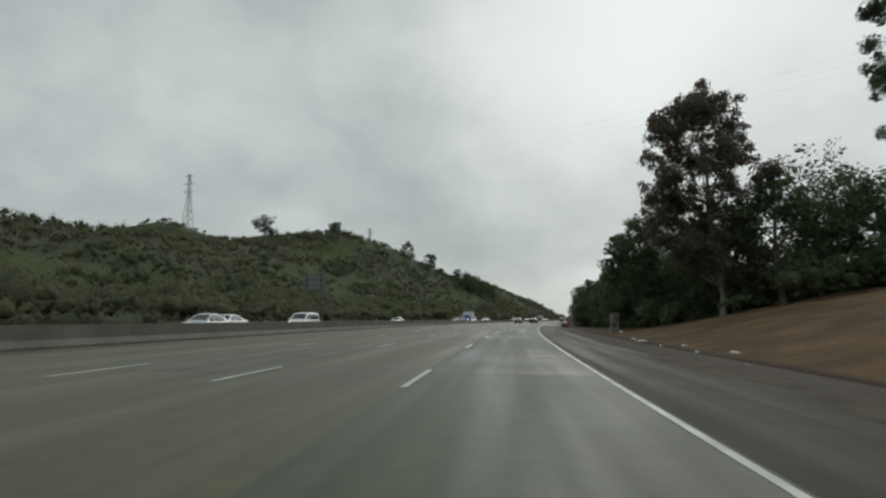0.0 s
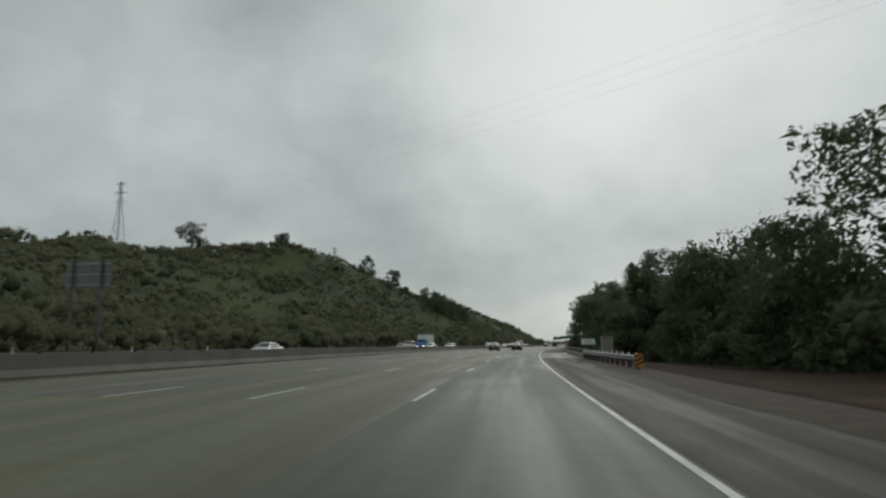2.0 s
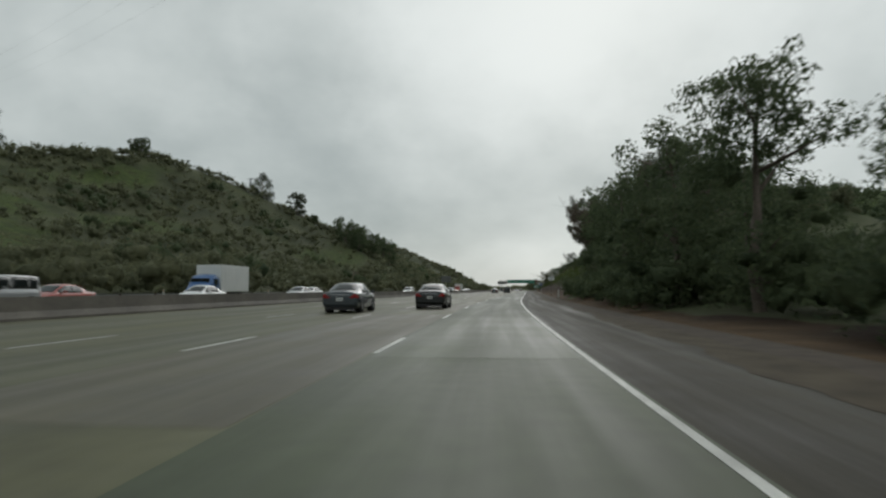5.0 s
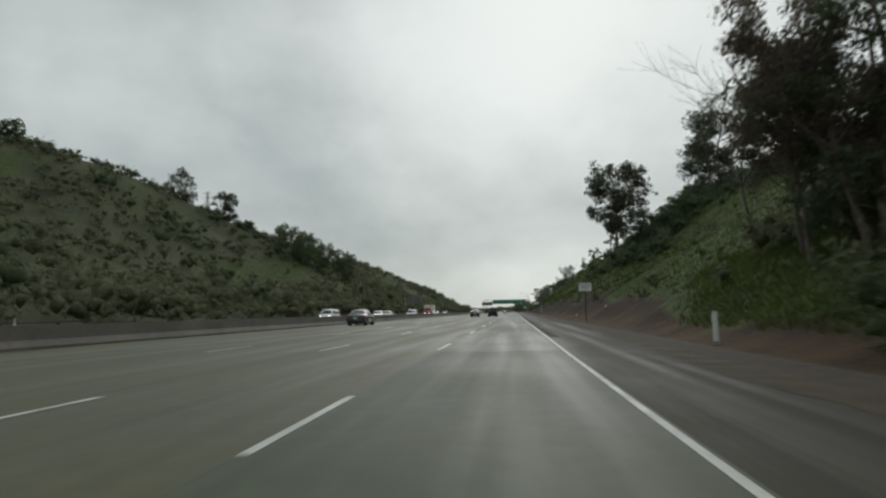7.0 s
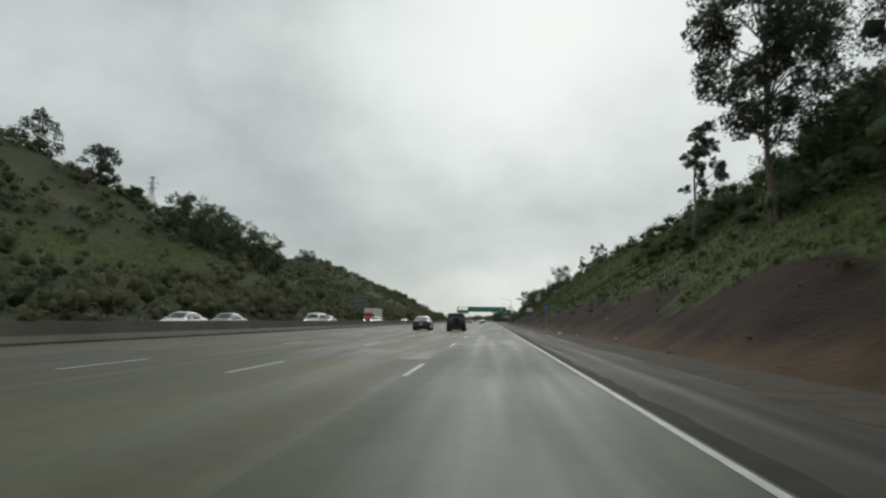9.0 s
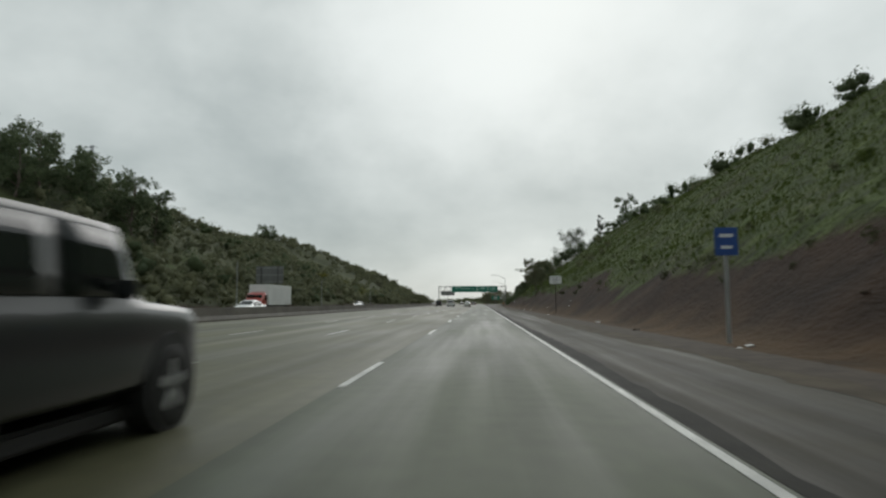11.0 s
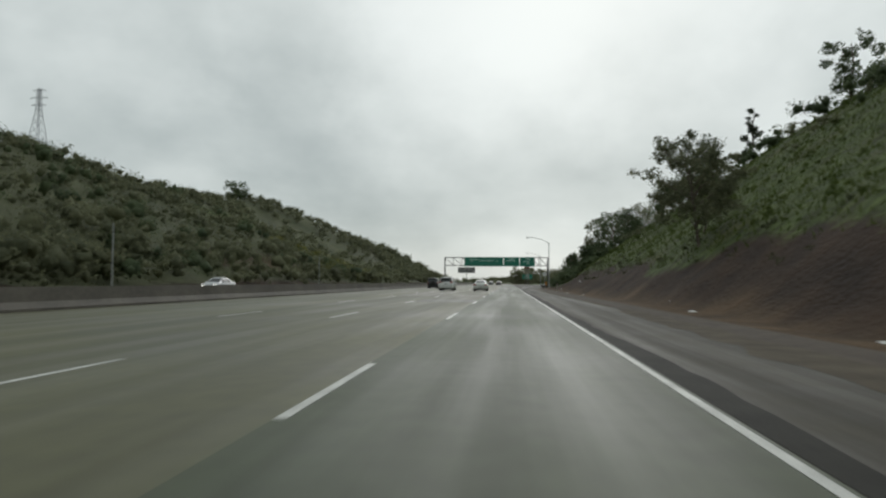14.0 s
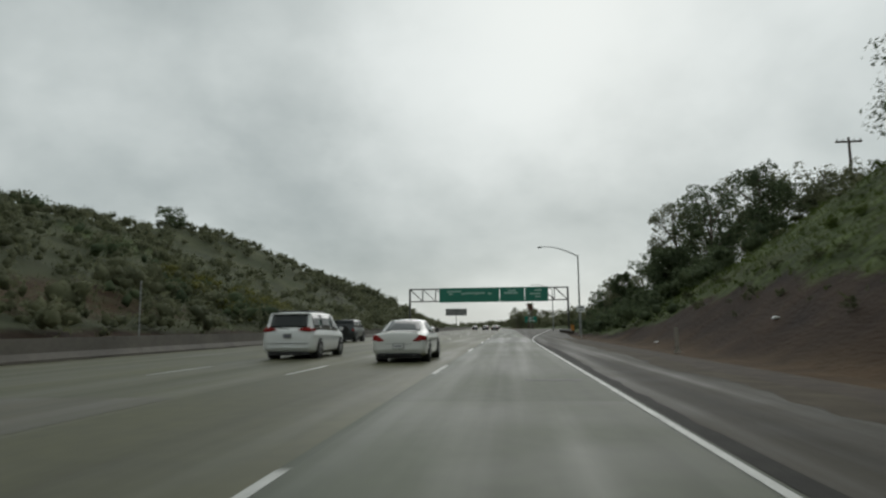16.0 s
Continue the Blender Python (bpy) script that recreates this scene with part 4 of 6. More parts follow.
far_rail = thing("guardrail", "low weathered guardrail beyond the opposite carriageway", "guardrail")
for k in range(30):
    y0 = 80.0 + k * 6.0
    barrier_run("rail_beam", y0, y0 + 5.98, -38.0, [(x, z + 0.16) for x, z in W], M["galvanised"], 3.0, far_rail)
    piece("post", me, far_rail, m=pose(*at(y0 + 3, -38.0, 0.14), 0, 0, heading(y0)))
for k in range(13):
    y = 84.0 + k * 14.0
    far_post = thing("marker_post", "short white marker post beyond the opposite carriageway", "marker post", "white marker posts", pose(*spot(y, -37.6), 0, 0, heading(y)))
    box_part("shaft", -0.06, -0.03, -0.3, 0.06, 0.03, 1.25, M["sign_white"], far_post, 0.01)
    box_part("reflector", -0.04, -0.036, 1.02, 0.04, -0.031, 1.18, M["amber"], far_post)

marker = thing("object_marker", "amber and black striped object marker on the guardrail end", "road sign", at=pose(*at(89.15, 3.8, -0.12), 0, 0, heading(89.15)))
box_part("panel", -0.19, -0.02, 0.25, 0.19, 0.0, 0.82, M["amber"], marker, 0.005)
for k in range(3):
    bm = bmesh.new()
    z = 0.26 + 0.18 * k
    vs = [bm.verts.new(p) for p in ((-0.185, -0.024, z), (0.185, -0.024, min(0.80, z + 0.18)), (0.185, -0.024, min(0.82, z + 0.27)), (-0.185, -0.024, z + 0.09))]
    bm.faces.new(vs)
    part("stripe", bm, M["black"], marker)
box_part("post", -0.04, 0.0, -0.4, 0.04, 0.08, 0.95, M["rust_post"], marker)


# ---- signs ----
def post_sign(y, lat, w, h, top, label, lines, ink, name="road_sign", face="sign_white", post="rust_post"):
    s = thing(name, label, "road sign", at=pose(*at(y, lat, 0), 0, 0, heading(y)))
    g0 = float(land(y, lat))
    box_part("panel", -w / 2, -0.03, top - h, w / 2, -0.005, top, M[face], s, 0.008)
    box_part("post", -0.045, -0.004, g0 - 0.5, 0.045, 0.086, top - 0.08, M[post], s, 0.008)
    for i, (lw, lh) in enumerate(lines):
        z = top - h * (i + 0.7) / (len(lines) + 0.4)
        box_part("bar_of_writing", -w * lw / 2, -0.036, z - lh / 2, w * lw / 2, -0.031, z + lh / 2, M[ink], s)
    return s


def word(text, size, x, z, y, mat, parent):
    cu = bpy.data.curves.new("writing", "FONT")
    cu.body, cu.size, cu.align_x, cu.align_y, cu.extrude = text, size, "CENTER", "CENTER", 0.002
    tmp = bpy.data.objects.new("writing", cu)
    scene.collection.objects.link(tmp)
    me = bpy.data.meshes.new_from_object(tmp.evaluated_get(bpy.context.evaluated_depsgraph_get()))
    bpy.data.objects.remove(tmp)
    me.materials.clear()
    me.materials.append(mat)
    ob = piece("writing", me, parent)
    ob.matrix_basis = Matrix.Translation((x, y, z)) @ Euler((radians(90), 0, 0)).to_matrix().to_4x4()
    return ob


for y, lat, top in ((266.7, 5.0, 3.5), (396.1, 5.35, 3.6)):
    s = post_sign(y, lat, 1.12, 0.72, top, "white roadside sign with three lines of black lettering on one post", [], "black")
    for i, text in enumerate(("EMERGENCY", "PARKING", "ONLY")):
        word(text, 0.18, 0, top - 0.15 - 0.21 * i, -0.034, M["black"], s)
post_sign(110.2, 3.62, 1.0, 0.42, 1.52, "low white sign with faded lettering behind the guardrail", [(0.7, 0.05), (0.55, 0.05), (0.65, 0.04)], "faded_brown")
post_sign(548, 5.0, 0.75, 0.6, 3.0, "small pale roadside sign on a thin post", [(0.6, 0.08), (0.5, 0.08)], "black", post="steel_grey")


def cabinet(y, lat, w, h, label):
    c = thing("control_cabinet", label, "cabinet", "roadside cabinets", pose(*spot(y, lat), 0, 0, heading(y)))
    box_part("body", -w / 2, -0.35, 0.1, w / 2, 0.35, h, M["parapet"], c, 0.03)
    box_part("lid", -w / 2 - 0.04, -0.39, h, w / 2 + 0.04, 0.39, h + 0.07, M["parapet"], c, 0.02)
    box_part("plinth", -w / 2 - 0.1, -0.45, -0.3, w / 2 + 0.1, 0.45, 0.1, M["parapet"], c, 0.02)
    d = box_part("door", -w / 2 + 0.06, -0.37, 0.2, w / 2 - 0.06, -0.345, h - 0.1, M["parapet"], c, 0.01)
    box_part("handle", w / 2 - 0.2, -0.40, h * 0.5, w / 2 - 0.16, -0.37, h * 0.5 + 0.16, M["steel_dark"], d)


cabinet(61.9, 6.6, 0.70, 1.47, "pale grey roadside control cabinet on a plinth")
cabinet(107.9, 4.75, 0.8, 1.6, "pale weathered control cabinet among the trees")
for y, lat, h in ((228.4, 4.55, 1.0), (512.5, 4.7, 1.0)):
    m_post = thing("marker_post", "short pale roadside marker post at the bank", "marker post", "marker posts", pose(*spot(y, lat), 0, 0, heading(y)))
    box_part("shaft", -0.07, -0.05, -0.3, 0.07, 0.05, h, M["sign_white"] if y < 300 else M["parapet"], m_post, 0.02)
    box_part("base", -0.12, -0.1, -0.3, 0.12, 0.1, 0.12, M["parapet"], m_post, 0.02)


def sign_from_behind(y, lat, w, z0, z1, posts, label):
    """A large direction sign for the other carriageway: its bare back with ribs on posts."""
    s = thing("direction_sign", label, "road sign", "signs seen from behind", pose(*at(y, lat, 0), 0, 0, heading(y)))
    n = max(2, round(w / 1.2))
    for i in range(n):
        box_part("panel", -w / 2 + w * i / n + 0.01, 0.05, z0, -w / 2 + w * (i + 1) / n - 0.01, 0.09, z1, M["sign_back"], s, 0.006)
    for z in np.linspace(z0 + 0.3, z1 - 0.3, 3):
        box_part("rib", -w / 2, -0.02, z - 0.05, w / 2, 0.049, z + 0.05, M["steel_grey"], s)
    for x in posts:
        box_part("post", x - 0.1, -0.22, float(land(y, lat)) - 1.0, x + 0.1, -0.021, z1, M["steel_dark"], s, 0.02)


sign_from_behind(108.4, -40.1, 4.4, 6.3, 8.8, (-1.4, 1.4), "grey ribbed back of a large direction sign")
sign_from_behind(439, -36.6, 4.6, 4.4, 7.3, (-1.4, 1.4), "grey ribbed back of a wide sign on two posts")
sign_from_behind(760, -22.8, 9.0, 5.9, 8.8, (0.0,), "dark grey back of a two-part sign on one post")

post_sign(352, 4.8, 0.6, 0.75, 3.1, "small blue roadside sign with white writing", [(0.6, 0.08), (0.5, 0.08)], "sign_white", face="sign_blue", post="steel_grey")
post_sign(786, 10.0, 5.5, 2.8, 5.6, "green exit sign at the parting of the lanes", [(0.4, 0.4), (0.6, 0.4)], "sign_white", face="sign_green", post="steel_grey")
rail = thing("guardrail", "short galvanised guardrail before the gantry column", "guardrail")
for k in range(6):
    y0 = 575.0 + k * 3.9
    barrier_run("rail_beam", y0, y0 + 3.93, 6.9 - 0.003 * (k % 2), W, M["galvanised"], 2.0, rail)
for k in range(13):
    piece("post", me_post, rail, m=pose(*at(575.3 + 1.9 * k, 6.9), 0, 0, 0))
marker = thing("object_marker", "amber marker panel on the guardrail end by the gantry", "road sign", at=pose(*at(574.6, 6.8), 0, 0, 0))
box_part("panel", -0.22, -0.02, 0.5, 0.22, 0.0, 1.25, M["amber"], marker, 0.005)
box_part("post", -0.04, 0.0, -0.4, 0.04, 0.08, 1.4, M["rust_post"], marker)

# ---- sign gantry ----
GY = 599.0
gantry = thing("sign_gantry", "steel truss gantry that carries green direction signs", "sign gantry", at=Matrix.Translation((0, GY, 0)))
GL, GR, GT, GB = -18.9, 8.6, 7.75, 5.6
for x in (GL, GR):
    bm = bmesh.new()
    bar(bm, (x, 0, -1), (x, 0, GT), 0.17, 12)
    part("column", bm, M["steel_dark"], gantry, smooth=True)
for z in (GT, GB):
    for yy in (-0.5, 0.5):
        bm = bmesh.new()
        bar(bm, (GL, yy, z), (GR, yy, z), 0.085, 8)
        part("chord", bm, M["steel_dark"], gantry, smooth=True)
bays = np.linspace(GL, GR, 13)
for i, x in enumerate(bays):
    for yy in (-0.5, 0.5):
        part("upright", bar(bmesh.new(), (x, yy, GB), (x, yy, GT), 0.05, 6), M["steel_dark"], gantry)
    part("tie", bar(bmesh.new(), (x, -0.5, GT), (x, 0.5, GT), 0.05, 6), M["steel_dark"], gantry)
    part("tie", bar(bmesh.new(), (x, -0.5, GB), (x, 0.5, GB), 0.05, 6), M["steel_dark"], gantry)
    if i < 12:
        for yy in (-0.5, 0.5):
            part("diagonal", bar(bmesh.new(), (x, yy, GT), (bays[i + 1], yy, GB), 0.045, 6), M["steel_dark"], gantry)
for x0, x1, rows_ in ((-13.6, -3.15, ((-0.5, 0.28, 0.30), (0.18, 0.12, 0.42), (-0.62, 0.06, 0.08), (-0.20, 0.06, 0.08), (0.25, 0.06, 0.08), (0.68, 0.06, 0.08))), (-3.05, 1.15, ((0.0, 0.30, 0.4), (-0.1, 0.10, 0.7))), (1.25, 5.2, ((0.15, 0.3, 0.4), (-0.1, 0.0, 0.6), (0.1, -0.25, 0.3)))):
    s = thing("direction_sign", "green overhead direction sign with white writing, on the gantry", "road sign", "overhead signs", Matrix.Translation((0, GY - 0.75, 0)))
    box_part("panel", x0, 0, GB - 0.25, x1, 0.06, GT + 0.12, M["sign_green"], s, 0.01)
    for a, b, c, d in ((x0, GB - 0.25, x1, GB - 0.2), (x0, GT + 0.07, x1, GT + 0.12), (x0, GB - 0.2, x0 + 0.05, GT + 0.07), (x1 - 0.05, GB - 0.2, x1, GT + 0.07)):
        box_part("border", a, -0.006, b, c, -0.001, d, M["faded_ink"], s)
    mx, hw = (x0 + x1) / 2, (x1 - x0) / 2
    for u, v_, wd in rows_:
        cx, cz = mx + u * hw, (GB + GT) / 2 + v_ * 2
        box_part("bar_of_writing", cx - wd * hw * 0.8, -0.006, cz - 0.14, cx + wd * hw * 0.8, -0.001, cz + 0.14, M["faded_ink"], s)


# ---- street lamps ----
def street_lamp(y, lat, h, reach):
    s = thing("street_lamp", "tall grey street lamp with a long curved arm", "street lamp", "street lamps", Matrix.Translation(spot(y, lat)))
    v, f = tube([(0, 0, z) for z in np.linspace(-0.5, h, 8)], np.linspace(0.13, 0.08, 8), 10)
    piece("pole", raw_mesh("pole", v, f, M["steel_grey"], True), s)
    t = np.linspace(0, 1, 12)
    v, f = tube(np.stack([-reach * t, 0 * t, h - 0.1 + 1.25 * np.sin(t * math.pi * 0.55)], -1), np.linspace(0.07, 0.045, 12), 8)
    piece("arm", raw_mesh("arm", v, f, M["steel_grey"], True), s)
    zt = h - 0.1 + 1.25 * math.sin(math.pi * 0.55)
    head = box_part("lamp_head", -reach - 0.5, -0.14, zt - 0.12, -reach + 0.1, 0.14, zt + 0.05, M["steel_grey"], s, 0.05)
    box_part("lens", -reach - 0.44, -0.11, zt - 0.16, -reach - 0.05, 0.11, zt - 0.121, M["lens"], head, 0.01)
    box_part("base", -0.25, -0.25, -0.4, 0.25, 0.25, 0.15, M["parapet"], s, 0.02)


for y, h in ((430, 7.5), (548, 6.0), (482, 6.5)):
    lp = thing("lamp_post", "thin pale metal post beyond the opposite carriageway", "post", "posts beyond the freeway", Matrix.Translation(spot(y, -38.6)))
    v, f = tube([(0, 0, z) for z in np.linspace(-0.5, h, 5)], np.linspace(0.09, 0.06, 5), 8)
    piece("shaft", raw_mesh("shaft", v, f, M["steel_grey"], True), lp)
    box_part("base", -0.2, -0.2, -0.4, 0.2, 0.2, 0.12, M["parapet"], lp, 0.02)
street_lamp(567, 7.0, 9.8, 4.4)
street_lamp(640, 8.8, 9.8, 4.4)


# ---- lattice towers, wires, utility pole ----
def lattice_tower(x, y, top, label):
    base = float(land(y, x - float(bend(y))))
    h = top - base
    base -= 1.0
    h += 1.0
    s = thing("transmission_tower", label, "pylon", "transmission towers", Matrix.Translation((x, y, base)))
    levels = np.concatenate([np.linspace(0, 0.62, 6), np.linspace(0.68, 1.0, 6)]) * h
    half = np.interp(levels / h, [0, 0.62, 1.0], [4.2, 1.3, 0.7])
    for sx in (-1, 1):
        for sy in (-1, 1):
            v, f = tube([(sx * a, sy * a, z) for a, z in zip(half, levels)], [0.16] * len(levels), 5)
            piece("leg", raw_mesh("leg", v, f, M["lattice"]), s)
    for k in range(len(levels) - 1):
        z0, z1, a0, a1 = levels[k], levels[k + 1], half[k], half[k + 1]
        bm = bmesh.new()
        for (x0, y0), (x1, y1) in (((-1, -1), (1, -1)), ((1, -1), (1, 1)), ((1, 1), (-1, 1)), ((-1, 1), (-1, -1))):
            bar(bm, (x0 * a0, y0 * a0, z0), (x1 * a1, y1 * a1, z1), 0.09, 4)
            bar(bm, (x1 * a0, y1 * a0, z0), (x0 * a1, y0 * a1, z1), 0.09, 4)
        part("bracing", bm, M["lattice"], s)
    for z, w in ((0.72 * h, 5.0), (0.84 * h, 6.0), (0.96 * h, 4.5)):
        bm = bmesh.new()
        for d in (-1, 1):
            bar(bm, (0, 0, z), (d * w, 0, z), 0.13, 5)
            bar(bm, (0, 0, z + 1.3), (d * w, 0, z), 0.1, 5)
        part("cross_arm", bm, M["lattice"], s)
    return s


lattice_tower(-307.6, 439.5, 116.0, "grey lattice transmission tower behind the ridge")
lattice_tower(-290.7, 790.7, 119.7, "tall grey lattice transmission tower on the far hill")
wire_mat = M["steel_dark"]
for k, (dx, z) in enumerate(((-6, 108), (0, 104), (6, 100))):
    t = np.linspace(0, 1, 40)
    pts = np.stack([-307.6 + dx + (150 + 307.6) * t, 439.5 + (100 - 439.5) * t, z + (58 - z) * t - 26 * np.sin(t * math.pi) * 0.6], -1)
    v, f = tube(pts, [0.010] * 40, 5)
    tagged(new("power_line", raw_mesh("power_line", v, f, wire_mat)), "thin dark power line that crosses above the freeway", "power line", "power lines")


# ---- trees ----
def tree(name, x, y, height, spread, label, leaf="leaf_dark", bark="bark", clumps=26, leaves=5000, leaf_size=0.34, foot=0.25, seed=0, gap=0.0, group="", lean=(0, 0), limbs=9, shell=0.5, stout=1.0):
    """A tree with a bent tapering trunk, limbs out to the clumps of its crown, and a crown of many leaves. foot: where the crown begins, as a part of the height."""
    r = np.random.default_rng(seed)
    z0 = float(land(y, x - float(bend(y))))
    t = thing(name, label, "tree", group, Matrix.Translation((x, y, z0)))
    hs = np.linspace(-0.04, 0.9, 9)
    wob = np.cumsum(r.normal(0, 0.012 * height, (9, 2)), 0)
    trunk = np.stack([wob[:, 0] + lean[0] * hs, wob[:, 1] + lean[1] * hs, hs * height], -1)
    r0 = (0.022 * height + 0.05) * stout
    pieces = [tube(trunk, np.linspace(r0, r0 * 0.18, 9), 8)]
    hz = foot + (1 - foot) * (np.arange(clumps) + r.random(clumps)) / clumps
    wid = spread * np.sqrt(np.clip(1 - ((hz - foot) / (1.02 - foot) * 1.7 - 0.75) ** 2 * 0.8, 0.06, 1))
    ang = r.random(clumps) * 2 * np.pi
    rad = wid * np.sqrt(r.random(clumps)) * (0.95 - 0.2 * gap)
    cx = np.interp(hz, hs, trunk[:, 0]) + rad * np.cos(ang)
    cy = np.interp(hz, hs, trunk[:, 1]) + rad * np.sin(ang)
    size = spread * r.uniform(0.24, 0.46, clumps) * (1 - 0.45 * gap)
    cen = np.stack([cx, cy, np.minimum(hz, 0.97) * height - size * 0.25], -1)
    rr = np.stack([size, size, size * r.uniform(0.6, 0.95, clumps)], -1)
    for i in r.choice(clumps, min(limbs, clumps), replace=False):
        b = max(0.12, hz[i] - r.uniform(0.14, 0.3))
        a = np.array([np.interp(b, hs, trunk[:, 0]), np.interp(b, hs, trunk[:, 1]), b * height])
        m = (a + cen[i]) / 2 + r.normal(0, 0.03 * height, 3)
        q = np.linspace(0, 1, 6)[:, None]
        pieces.append(tube((1 - q) ** 2 * a + 2 * q * (1 - q) * m + q ** 2 * cen[i], np.linspace(r0 * 0.42, r0 * 0.07, 6), 5))
    v, f = joined(pieces)
    piece("trunk", raw_mesh("trunk", v, f, M[bark], True), t)
    # small sprays round each clump break its outline
    sub = r.integers(0, clumps, clumps * 5)
    d = r.normal(size=(clumps * 5, 3))
    d /= np.linalg.norm(d, axis=1)[:, None]
    if gap >= 0.2:
        shell = 0.08
        cen2 = np.concatenate([cen, cen[sub] + d * rr[sub] * r.uniform(0.6, 1.0, (clumps * 5, 1))])
        rr2 = np.concatenate([rr * 0.7, rr[sub] * r.uniform(0.25, 0.45, (clumps * 5, 1))])
    else:
        cen2 = np.concatenate([cen, cen[sub] + d * rr[sub] * r.uniform(0.7, 1.15, (clumps * 5, 1))])
        rr2 = np.concatenate([rr * 0.85, rr[sub] * r.uniform(0.22, 0.42, (clumps * 5, 1))])
    v, f = leaf_tris(r, cen2, rr2, int(leaves * 1.05), leaf_size * 1.06, shell)
    low = (hz < foot + 0.6 * (1 - foot)) & (rad < 0.75 * wid)
    if gap < 0.2 and low.any():
        hv, hf = hearts(r, cen[low], rr[low], 0.42)
        v, f = np.concatenate([v, hv]), np.concatenate([f, hf + len(v)])
    v[:, 2] = np.maximum(v[:, 2], 0.05)
    piece("crown", raw_mesh("crown", v, [], M[leaf], True, tris=f), t)
    return t


def bare_tree(name, x, y, height, spread, label, seed=0, leaf=None, count=0, group=""):
    """A bare tree: trunk, limbs, branches and twigs, with few leaves if any."""
    r = np.random.default_rng(seed)
    z0 = float(land(y, x - float(bend(y))))
    t = thing(name, label, "tree", group, Matrix.Translation((x, y, z0)))
    pieces, tips = [], []

    def grow(p, d, length, rad, level):
        n = 5
        pts = [p]
        for _ in range(n):
            d = d + r.normal(0, 0.13, 3)
            d[2] += 0.04
            d /= np.linalg.norm(d)
            pts.append(pts[-1] + d * length / n)
        pieces.append(tube(pts, np.linspace(rad, rad * 0.45, n + 1), 6 if level < 2 else 4))
        if level == 3:
            tips.append(pts[-1])
            return
        for _ in range((4, 6, 9)[level]):
            k = r.integers(2, n + 1)
            nd = d + r.normal(0, 0.55, 3) * (spread / height + 0.4)
            nd[2] = abs(nd[2]) * 0.8 + 0.1
            grow(pts[k], nd / np.linalg.norm(nd), length * r.uniform(0.5, 0.75), rad * 0.46, level + 1)

    grow(np.array([0.0, 0.0, -0.3]), np.array([0.0, 0.0, 1.0]), height * 0.5, 0.006 * height + 0.015, 0)
    v, f = joined(pieces)
    piece("trunk", raw_mesh("trunk", v, f, M["twig"], True), t)
    if count:
        tips = np.array(tips)
        v, f = leaf_quads(r, tips, np.full((len(tips), 3), 0.05 * height), count, 0.3, 0.4, 0.2)
        piece("crown", raw_mesh("crown", v, f, M[leaf]), t)
    return t


def on(y, lat):
    return float(bend(y)) + lat, y


# first bend: tall gum and thicket above the soil bank
tree("eucalyptus_tree", *on(50, 11.6), 16.2, 4.6, "tall gum tree with ragged reddish brown foliage and pale trunk", "leaf_rust", "pale_bark", 66, 46000, 0.22, 0.2, 3, gap=0.4, limbs=24, group="gum trees", stout=0.55)
tree("eucalyptus_tree", *on(34, 16.5), 17, 2.6, "tall gum tree with drooping foliage above the bank", "leaf_euc", "pale_bark", 28, 15000, 0.17, 0.3, 4, gap=0.4, limbs=14, group="gum trees", stout=0.55)
first_row = ((56, 15, 7.5, 3.6, "leaf_dark"), (63, 8.6, 5.6, 3.0, "leaf_dark"), (68, 14, 8.5, 3.6, "leaf_dark"), (55, 21, 10, 4.6, "leaf_dark"), (72, 11.4, 7.4, 3.4, "leaf_dark"), (46, 24, 7.4, 4.5, "leaf_dark"), (52, 18, 7.0, 3.8, "leaf_dark"), (49, 21, 7.4, 3.8, "leaf_dark"), (43, 22, 6.6, 3.6, "leaf_dark"), (55, 13.5, 6.0, 3.2, "leaf_dark"), (48, 15, 8.8, 2.6, "leaf_dark"),
             (74, 18, 12, 4.5, "leaf_euc"), (81, 12.5, 8.0, 3.8, "leaf_dark"), (88, 10.5, 6.5, 3.4, "leaf_dark"), (86, 12.5, 10.2, 3.2, "leaf_dark"), (84, 20, 11, 4.6, "leaf_dark"), (95, 12, 7.5, 3.8, "leaf_dark"), (103, 11.5, 7.4, 3.8, "leaf_dark"),
             (111, 13, 8.7, 4.2, "leaf_dark"), (117, 17, 11.3, 4.4, "leaf_euc"), (117.3, 9.0, 9.7, 2.6, "leaf_dark"), (127, 16.5, 12.5, 4.2, "leaf_dark"), (131, 12, 5.6, 3.6, "leaf_dark"), (138, 17, 6.3, 4.2, "leaf_dark"), (143, 11.5, 5.4, 3.6, "leaf_dark"), (155, 17, 8.0, 2.3, "leaf_euc"), (163, 25, 9.4, 2.6, "leaf_euc"), (157, 29.5, 9.0, 2.6, "leaf_euc"), (80, 18, 8.2, 3.6, "leaf_dark"), (146, 22, 6.6, 4.2, "leaf_dark"), (147, 28, 7.4, 4.4, "leaf_dark"), (150, 34, 9.0, 4.6, "leaf_dark"),
             (152, 13, 5.6, 3.8, "leaf_dark"), (160, 9.3, 9.5, 3.8, "leaf_dark"), (166, 16, 6.6, 4.2, "leaf_dark"), (172, 8.2, 9.5, 3.4, "leaf_dark"), (180, 7.4, 9, 3.2, "leaf_dark"), (186, 13, 8.6, 4.2, "leaf_dark"),
             (194, 7.6, 8.5, 3.2, "leaf_dark"), (200, 14, 9.8, 4.4, "leaf_dark"), (207, 8.6, 9, 3.4, "leaf_dark"), (212, 15, 12, 4.4, "leaf_euc"), (219, 11, 8, 3.6, "leaf_dark"), (190, 40, 7.0, 4.2, "leaf_dark"), (186, 46, 7.4, 4.2, "leaf_dark"))
